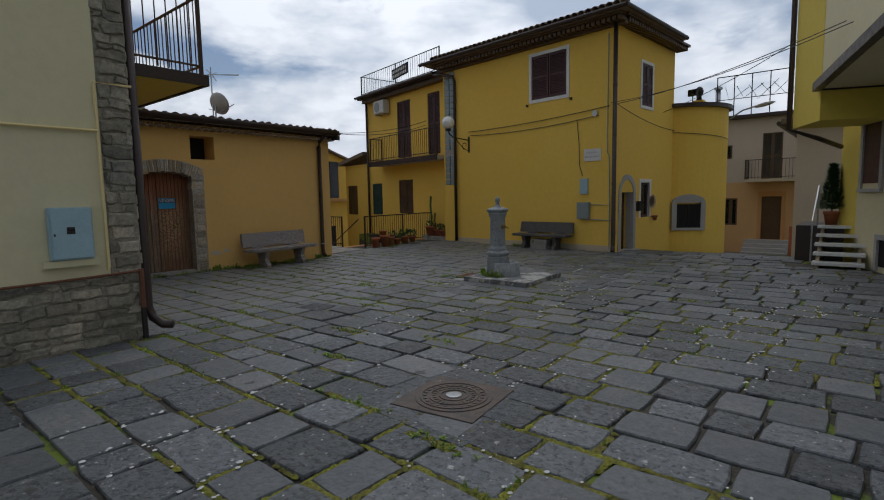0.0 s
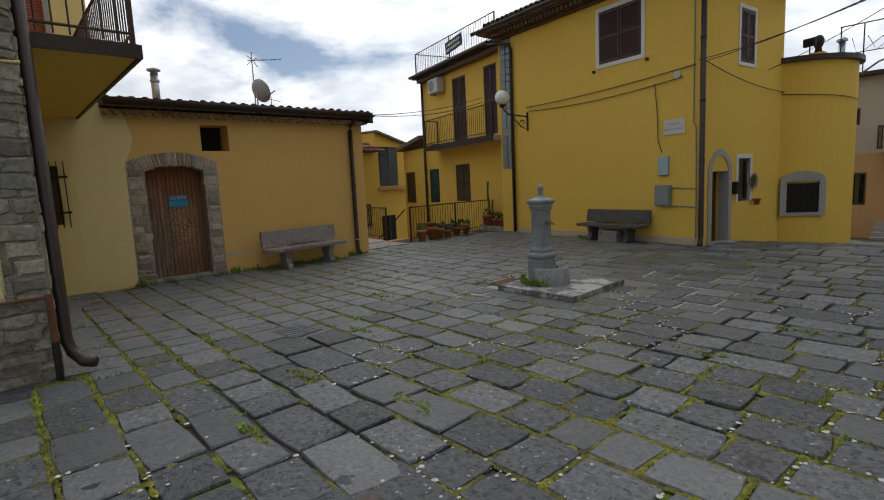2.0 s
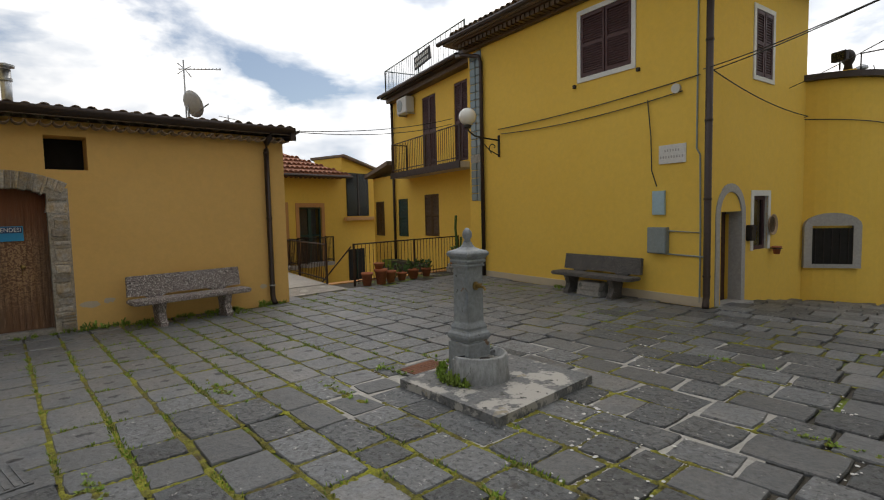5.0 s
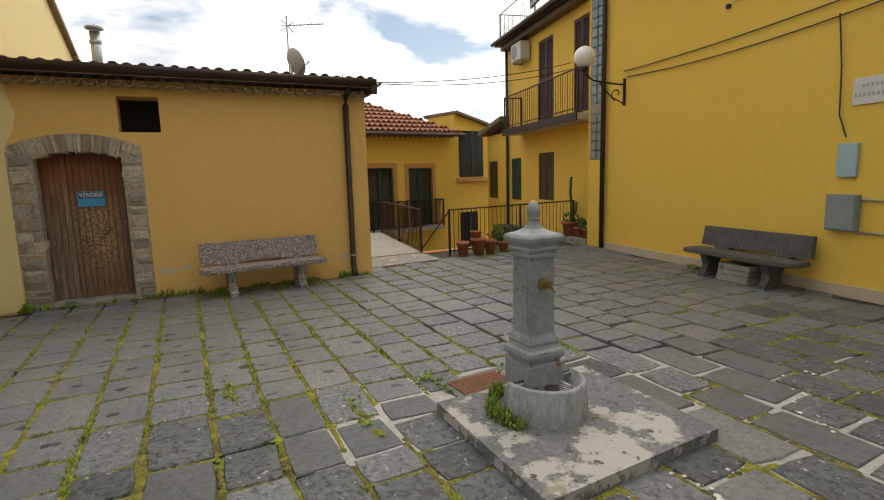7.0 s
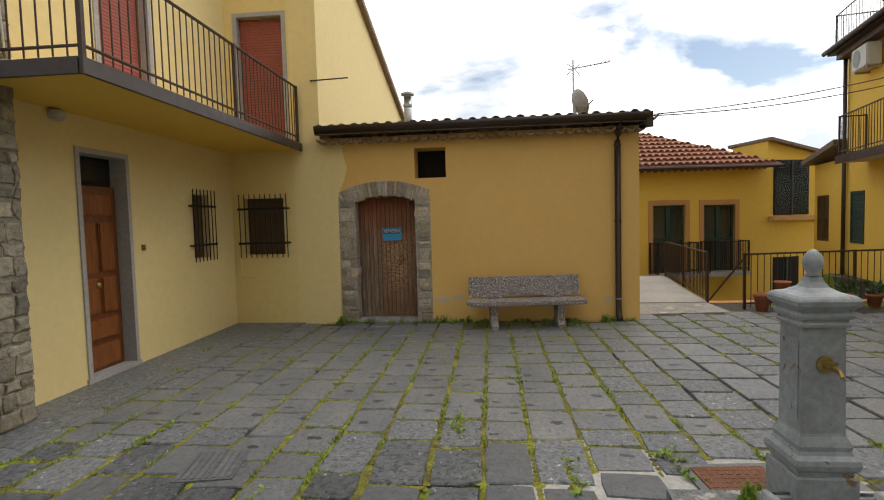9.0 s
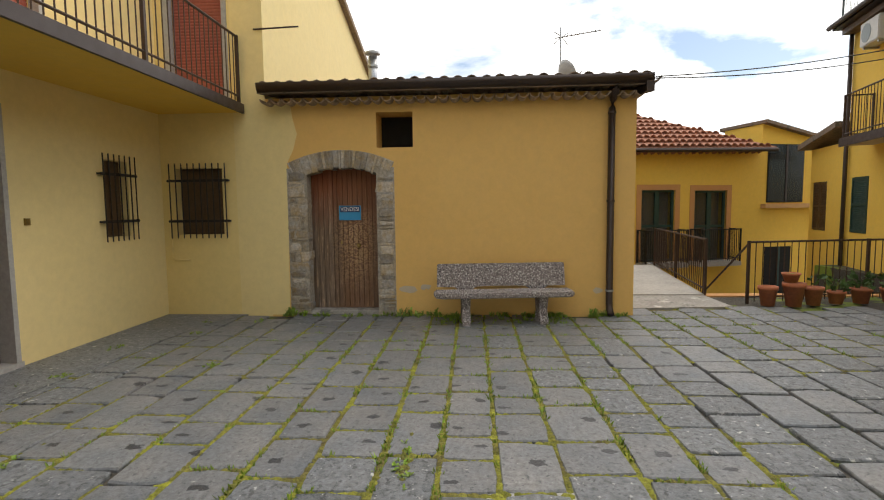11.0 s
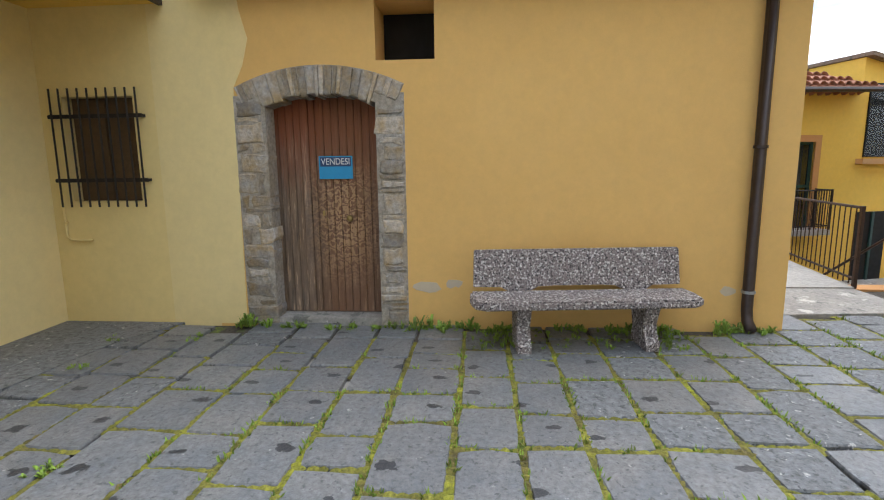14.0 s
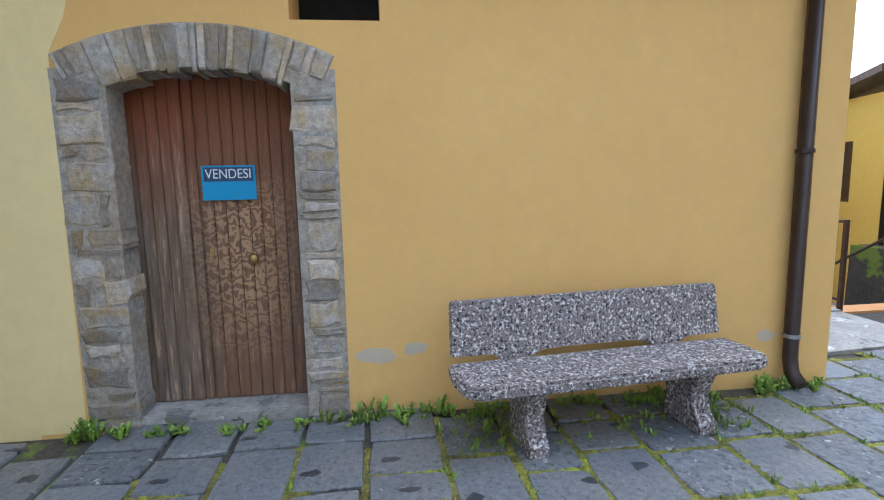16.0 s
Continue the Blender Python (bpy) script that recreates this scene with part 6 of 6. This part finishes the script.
# ---- covers in the paving ----
lid = thing("iron_cover", "square rusty iron cover in the paving", "cover", at=pose(-6.52, 8.43, 0, 0, 0, 4) @ Matrix.Diagonal((0.88, 0.88, 1, 1)))
part("frame", box(-0.26, 0.26, -0.33, 0.33, -0.03, 0.004), "slab_worn", lid)
cov = part("plate", box(-0.2, 0.2, -0.27, 0.27, -0.02, 0.012, bevel=0.003), "rust", lid)
for i in range(6):
    for j in range(8):
        part("stud", box(-0.17 + i * 0.06, -0.13 + i * 0.06, -0.24 + j * 0.062, -0.2 + j * 0.062, 0.012, 0.0145), "rust", cov)
tagged(part("manhole_surround", plate([(-3.58, 2.96), (-2.48, 2.9), (-2.4, 4.03), (-3.53, 4.08)], -0.03, -0.004), "slab"), "rough grey stone and mortar round the manhole cover", "paving", kind="structure")
man = thing("manhole_cover", "round worn cast iron manhole cover in a square frame", "manhole cover", at=pose(-3.0, 3.48, 0, 0, 0, 8) @ Matrix.Diagonal((0.86, 0.86, 1, 1)))
part("frame", box(-0.4, 0.4, -0.4, 0.4, -0.03, 0.006, bevel=0.004), "manhole", man)
mlid = part("lid", turned([(0.34, -0.01), (0.34, 0.012), (0.33, 0.014)], 40), "manhole", man)
for r0 in (0.3, 0.22, 0.13):
    ringm = bmesh.new()
    a = [[ringm.verts.new((rr * math.cos(2 * math.pi * k / 40), rr * math.sin(2 * math.pi * k / 40), zz)) for k in range(40)] for rr, zz in ((r0, 0.013), (r0, 0.02), (r0 - 0.018, 0.02), (r0 - 0.018, 0.013))]
    for p_, q_ in zip(a, a[1:]):
        for k in range(40):
            ringm.faces.new((p_[k], p_[(k + 1) % 40], q_[(k + 1) % 40], q_[k]))
    part("ring", ringm, "manhole", mlid)
for k in range(24):
    for r0 in (0.255, 0.175):
        aa = 2 * math.pi * k / 24
        part("stud", within(pose(r0 * math.cos(aa), r0 * math.sin(aa), 0.016, 0, 0, math.degrees(aa)), box(-0.016, 0.016, -0.012, 0.012, -0.004, 0.003)), "manhole", mlid)
part("boss", turned([(0.07, 0.012), (0.07, 0.022), (0.05, 0.024)], 20), "zinc", mlid)
drain = thing("floor_grate", "small grey ribbed stone drain cover in the paving", "grate", at=pose(-6.6, 4.9, 0.0, 0, 0, 10))
part("plate", box(-0.22, 0.22, -0.2, 0.2, -0.03, 0.006), "slab_worn", drain)
for k in range(8):
    part("rib", box(-0.2, 0.2, -0.18 + k * 0.048, -0.155 + k * 0.048, 0.006, 0.012), "slab_worn", drain)

# ---- paving ----
strip = tagged(part("wall_apron", plate([(-11.75, 2.46), (-7.41, 2.46), (-7.41, 2.79), (-6.87, 2.79), (-6.8, 3.2), (-8.5, 3.2), (-10.2, 3.3), (-11.2, 3.42), (-11.75, 3.7)], -0.03, 0.006), "slab_flecked"), "smooth grey concrete apron along the house wall", "pavement", kind="structure")
mortar_bed = tagged(part("mortar_bed", plate([(-7.3, 7.1), (-4.6, 6.8), (-3.4, 8.5), (-3.6, 11.4), (-5.3, 11.8), (-6.1, 10.5), (-7.1, 9.2)], -0.028, -0.014), "screed"), "white mortar joints round the fountain slab", "paving", kind="structure")
pavement = tagged(new("pavement"), "uneven grey stone paving with moss in the joints", "pavement", kind="structure")
pr = random.Random(11)


def slab_mesh(seed):
    """A stone one unit square, its corners worn and its top a little domed."""
    q = random.Random(seed)
    u = lambda a: q.uniform(-a, a)
    outline = [(-0.5, -0.5), (0.0, -0.5), (0.5, -0.5), (0.5, 0.0), (0.5, 0.5), (0.0, 0.5), (-0.5, 0.5), (-0.5, 0.0)]
    outline = [(x + u(0.022) - 0.014 * (x > 0) + 0.014 * (x < 0), y + u(0.022) - 0.014 * (y > 0) + 0.014 * (y < 0)) for x, y in outline]
    outline = [(x * (0.96 if abs(x) > 0.3 and abs(y) > 0.3 else 1), y * (0.96 if abs(x) > 0.3 and abs(y) > 0.3 else 1)) for x, y in outline]
    bm = bmesh.new()
    rings = [[bm.verts.new((x * k, y * k, z + (u(0.003) if z > -0.01 else 0))) for x, y in outline] for k, z in ((1.0, -0.05), (1.0, -0.012), (0.965, -0.001))]
    for a, b in zip(rings, rings[1:]):
        for i in range(8):
            bm.faces.new((a[i], a[(i + 1) % 8], b[(i + 1) % 8], b[i]))
    c = bm.verts.new((u(0.05), u(0.05), 0.002 + u(0.002)))
    for i in range(8):
        bm.faces.new((rings[-1][i], rings[-1][(i + 1) % 8], c))
    return bm


SURFACES = ("slab_smooth", "slab", "slab_flecked", "slab_worn")
variants = [mesh_of("paving_stone", slab_mesh(100 + k), SURFACES[k % 4]) for k in range(48)]
coarse = [([tuple(v.co) for v in me.vertices], [tuple(p.vertices) for p in me.polygons]) for me in variants]
joined_v, joined_f, joined_m = [], [], []
joints = []
near_count = 0


def east_edge(y):
    return 6.0 if y < 3 else (13 - y) * 0.444 - 0.49


def taken(x, y):
    """Ground that is not paved with stones."""
    if y < 2.75 and x < -6.8 or (x < -6.86 and y < 3.1):
        return True
    if x < -11.74 and y < 9.36:
        return True
    if x < -12.3 or (y > 9.3 and x < -12.25 + 0.0):
        return True
    if y > 13.85 - (x + 5.85) * 0.12 and x < -5.8:
        return True
    if x > east_edge(y) or (y > 12.9 and x > -1.9):
        return True
    if y > 17.2 and x < -5.4 or (x - TC[0]) ** 2 + (y - TC[1]) ** 2 < 1.46 ** 2:
        return True
    if -5.95 < x < -5.35 and 8.25 < y < 8.95:
        return True
    if abs(x + 3.0) < 0.3 and abs(y - 3.48) < 0.3:
        return True
    return abs(x + 6.52) < 0.2 and abs(y - 8.43) < 0.26


y = -7.0
while y < 26.0:
    w = pr.uniform(0.35, 0.48) if y < 14 else pr.uniform(0.45, 0.6)
    x = -12.6 + pr.uniform(-0.3, 0.0)
    while x < 6.0:
        ln = pr.choice((pr.uniform(0.3, 0.5), pr.uniform(0.3, 0.5), pr.uniform(0.45, 0.72)))
        cx, cy = x + ln / 2, y + w / 2
        if not taken(cx, cy):
            rough_share = 0.08 if cx < -7.3 and 3.6 < cy < 7.4 else 0.55 if cx < -6.0 else 0.85
            chosen = pr.random() < rough_share
            k = 4 * pr.randrange(12) + ((2 if chosen else 0) if cx < -6.8 else (pr.choice((1, 1, 1, 2)) if chosen else 3))
            door_side = cx < -7.0
            if not door_side and pr.random() < 0.07:
                k = 4 * pr.randrange(12)
            lift = pr.uniform(-0.003, 0.002) if door_side else pr.uniform(-0.008, 0.005)
            tip = 0.22 if door_side else 0.8
            skew = 1.0 if door_side else 2.8
            m = Matrix.Translation((cx, cy, ground_z(cx, cy) + lift)) @ pose(0, 0, 0, pr.uniform(-tip, tip), pr.uniform(-tip, tip), pr.uniform(-1.2, 1.2) * skew + pr.choice((0, 180))) @ Matrix.Diagonal((ln - 0.008 - 0.006 * skew * pr.random(), w - 0.008 - 0.012 * skew * pr.random(), 1, 1))
            near = (-11.75 < cx < -6.6 and 3.6 < cy < 9.2) or (-6.6 < cx < -2.0 and 2.6 < cy < 6.4)
            if near and near_count < 300:
                share("paving_stone", variants[k], pavement, m)
                near_count += 1
            else:
                vs, fs_ = coarse[k]
                base = len(joined_v)
                joined_v += [tuple(m @ Vector(v)) for v in vs]
                joined_f += [tuple(i + base for i in f) for f in fs_]
                joined_m += [k % 4] * len(fs_)
            joints.append((cx, y, ln, 0))
            joints.append((x, cy, w, 1))
        x += ln
    y += w
me = bpy.data.meshes.new("paving_stones")
me.from_pydata(joined_v, [], joined_f)
for surface in SURFACES:
    me.materials.append(M[surface])
me.polygons.foreach_set("material_index", joined_m)
rest = tagged(new("paving_stones", me), "grey paving stones further out on the square", kind="stuff")
rest.parent = pavement


# ---- moss, grass and grit in the joints ----
def greenness(x, y):
    return noise.noise(Vector((x * 0.45 + 3.0, y * 0.45, 0.3))) + 0.35 * noise.noise(Vector((x * 2.1, y * 2.1, 4.0)))


mv, mf, gv, gf = [], [], [], []


def cushion(x, y, along, across, turn, z=-0.012, high=0.014):
    base = len(mv)
    n = 7
    for k in range(n):
        a = 2 * math.pi * k / n
        px, py = along * math.cos(a) * pr.uniform(0.7, 1.2), across * math.sin(a) * pr.uniform(0.6, 1.3)
        mv.append((x + px * math.cos(turn) - py * math.sin(turn), y + px * math.sin(turn) + py * math.cos(turn), ground_z(x, y) + z))
    mv.append((x, y, ground_z(x, y) + z + high))
    mf.extend((base + k, base + (k + 1) % n, base + n) for k in range(n))


def blades(x, y, count, r, h, lean=0.5):
    for _ in range(count):
        a, d = pr.uniform(0, 6.283), r * math.sqrt(pr.random())
        px, py = x + d * math.cos(a), y + d * math.sin(a)
        hh, b = h * pr.uniform(0.4, 1.2), pr.uniform(0, 6.283)
        w = 0.004 + hh * 0.085
        tx, ty = px + math.cos(a) * hh * lean * pr.random(), py + math.sin(a) * hh * lean * pr.random()
        base = len(gv)
        z = ground_z(px, py) - 0.012
        gv.extend(((px - w * math.cos(b), py - w * math.sin(b), z), (px + w * math.cos(b), py + w * math.sin(b), z), ((px + tx) / 2 + w * 0.7 * math.cos(b), (py + ty) / 2 + w * 0.7 * math.sin(b), z + hh * 0.6), (tx, ty, z + hh)))
        gf.extend(((base, base + 1, base + 2), (base, base + 2, base + 3)))


def rosette(x, y, count, r, h):
    """A low weed: broad leaves that rise and bend outwards from one root."""
    z = ground_z(x, y) - 0.012
    for _ in range(count):
        a = pr.uniform(0, 6.283)
        ca, sa, ll, hh = math.cos(a), math.sin(a), 0.75 * r * pr.uniform(0.5, 1.2), h * pr.uniform(0.4, 1.1)
        w = ll * pr.uniform(0.16, 0.3)
        base = len(gv)
        for f, g_, k in ((0.05, 0.0, 0.15), (0.45, 0.75, 1.0), (0.8, 1.0, 0.75)):
            for s in (-1, 1):
                gv.append((x + ca * ll * f - sa * w * k * s, y + sa * ll * f + ca * w * k * s, z + hh * g_))
        gv.append((x + ca * ll, y + sa * ll, z + hh * 0.85))
        gf.extend(((base, base + 1, base + 3, base + 2), (base + 2, base + 3, base + 5, base + 4), (base + 4, base + 5, base + 6)))


for jx, jy, ln, way in joints:
    if not (-12.2 < jx < 2.0 and 1.5 < jy < 13.8):
        continue
    g = greenness(jx, jy)
    g += 0.42 * math.exp(-((jx + 8.3) / 2.6) ** 2 - ((jy - 6.8) / 2.4) ** 2) + (0.2 if jx < -6.5 else -0.04)
    g -= 0.12 * way
    steps_ = int(ln / 0.055)
    for k in range(steps_):
        f = (k + 0.5) / steps_ - 0.5
        px, py = (jx + f * ln, jy) if way == 0 else (jx, jy + f * ln)
        gg = g + 0.5 * noise.noise(Vector((px * 3.1, py * 3.1, 9.0)))
        gg += 0.35 * noise.noise(Vector((px * 1.3, py * 1.3, 30.0)))
        if gg > (0.10 if px < -7.2 else -0.04):
            cushion(px, py + pr.uniform(-0.006, 0.006), pr.uniform(0.03, 0.055), pr.uniform(0.016, 0.032) + (0.10 if px < -6.0 else 0.07) * max(0, min(gg, 0.8) - 0.15), 0 if way == 0 else math.pi / 2, -0.014, pr.uniform(0.008, 0.018))
            if gg > 0.5 and pr.random() < 0.5:
                blades(px, py, 9, 0.03, 0.035, 0.9)
# along the foot of the ochre wall, under the bench and round the fountain
for k in range(300):
    yy = pr.uniform(4.25, 9.25)
    if noise.noise(Vector((yy * 2.3, 0.0, 5.0))) < -0.12:
        continue
    rosette(-11.69 + abs(pr.gauss(0, 0.055)), yy, 12, pr.uniform(0.025, 0.06), pr.uniform(0.02, 0.085))
for k in range(26):
    rosette(-11.68 + abs(pr.gauss(0, 0.03)), pr.choice((pr.uniform(5.9, 6.5), pr.uniform(8.6, 9.2), pr.uniform(4.3, 4.6))), 9, 0.07, pr.uniform(0.07, 0.14))
for k in range(230):
    rosette(pr.uniform(-11.7, -11.15), pr.choice((pr.gauss(6.75, 0.12), pr.gauss(8.1, 0.15), pr.gauss(7.3, 0.4))), 7, pr.uniform(0.02, 0.05), pr.uniform(0.02, 0.07))
for cx, cy in ((-11.2, 3.35), (-9.9, 2.98), (-11.3, 4.05), (-10.6, 3.5), (-8.9, 3.15), (-9.3, 4.4)):
    for k in range(9):
        rosette(cx + pr.gauss(0, 0.05), cy + pr.gauss(0, 0.04), 7, 0.04, 0.035)
for k in range(60):
    a = pr.uniform(3.4, 5.3)
    rosette(FX + 0.1 + 0.36 * math.cos(a), FY + 0.36 * math.sin(a), 8, 0.07, pr.uniform(0.1, 0.2))
for px, py in ((-5.2, 4.3), (-4.5, 3.6), (-4.1, 4.6), (-3.5, 2.95), (-2.6, 2.85), (-6.1, 5.4), (-7.1, 4.1), (-6.6, 7.4), (-7.4, 6.6), (-3.2, 9.3), (-2.6, 8.2), (-3.0, 7.0), (-4.4, 10.9), (-6.9, 9.6)):
    for k in range(16):
        rosette(px + pr.gauss(0, 0.16), py + pr.gauss(0, 0.03), 8, 0.04, 0.03)
        cushion(px + pr.gauss(0, 0.16), py + pr.gauss(0, 0.02), pr.uniform(0.04, 0.09), pr.uniform(0.02, 0.045), 0.0, -0.012, 0.02)
for k in range(40):
    rosette(pr.uniform(-7.0, -6.2), pr.choice((8.12, 8.74)) + pr.gauss(0, 0.05), 8, 0.045, 0.04)
for k in range(40):
    rosette(*((FM @ Vector((pr.uniform(2.4, 3.2), 0.12 + abs(pr.gauss(0, 0.1)), 0)))[:2]), 8, 0.06, 0.07)
for name, vs, fs_, mat, lab in (("moss", mv, mf, "grass", "bright green moss in the paving joints"), ("grass", gv, gf, "weed", "short weeds and grass along walls and joints")):
    me = bpy.data.meshes.new(name)
    me.from_pydata(vs, [], fs_)
    me.materials.append(M[mat])
    tagged(new(name, me), lab, name, kind="stuff")
# pale grit and pebbles washed into the joints
pv, pf = [], []
for k in range(16000):
    jx, jy, ln, way = pr.choice(joints)
    if not (-5.5 < jx < 1.5 and 1.5 < jy < 11) or noise.noise(Vector((jx * 0.9, jy * 0.9, 20))) < 0.08:
        continue
    f = pr.uniform(-0.5, 0.5) * ln
    x, y_ = (jx + f, jy + pr.gauss(0, 0.03)) if way == 0 else (jx + pr.gauss(0, 0.03), jy + f)
    r = pr.choice((pr.uniform(0.004, 0.01), pr.uniform(0.006, 0.018), pr.uniform(0.01, 0.022)))
    base = len(pv)
    pv.extend((x + r * math.cos(a) * pr.uniform(0.7, 1.2), y_ + r * math.sin(a), 0.0) for a in (0.3, 1.5, 2.8, 4.1, 5.3))
    pv.append((x, y_, min(0.008, r * 0.5)))
    pf.extend((base + k2, base + (k2 + 1) % 5, base + 5) for k2 in range(5))
me = bpy.data.meshes.new("pebbles")
me.from_pydata(pv, [], pf)
me.materials.append(M["marble"])
tagged(new("pebbles", me), "pale grit and small pebbles in the joints", "pebbles", kind="stuff")
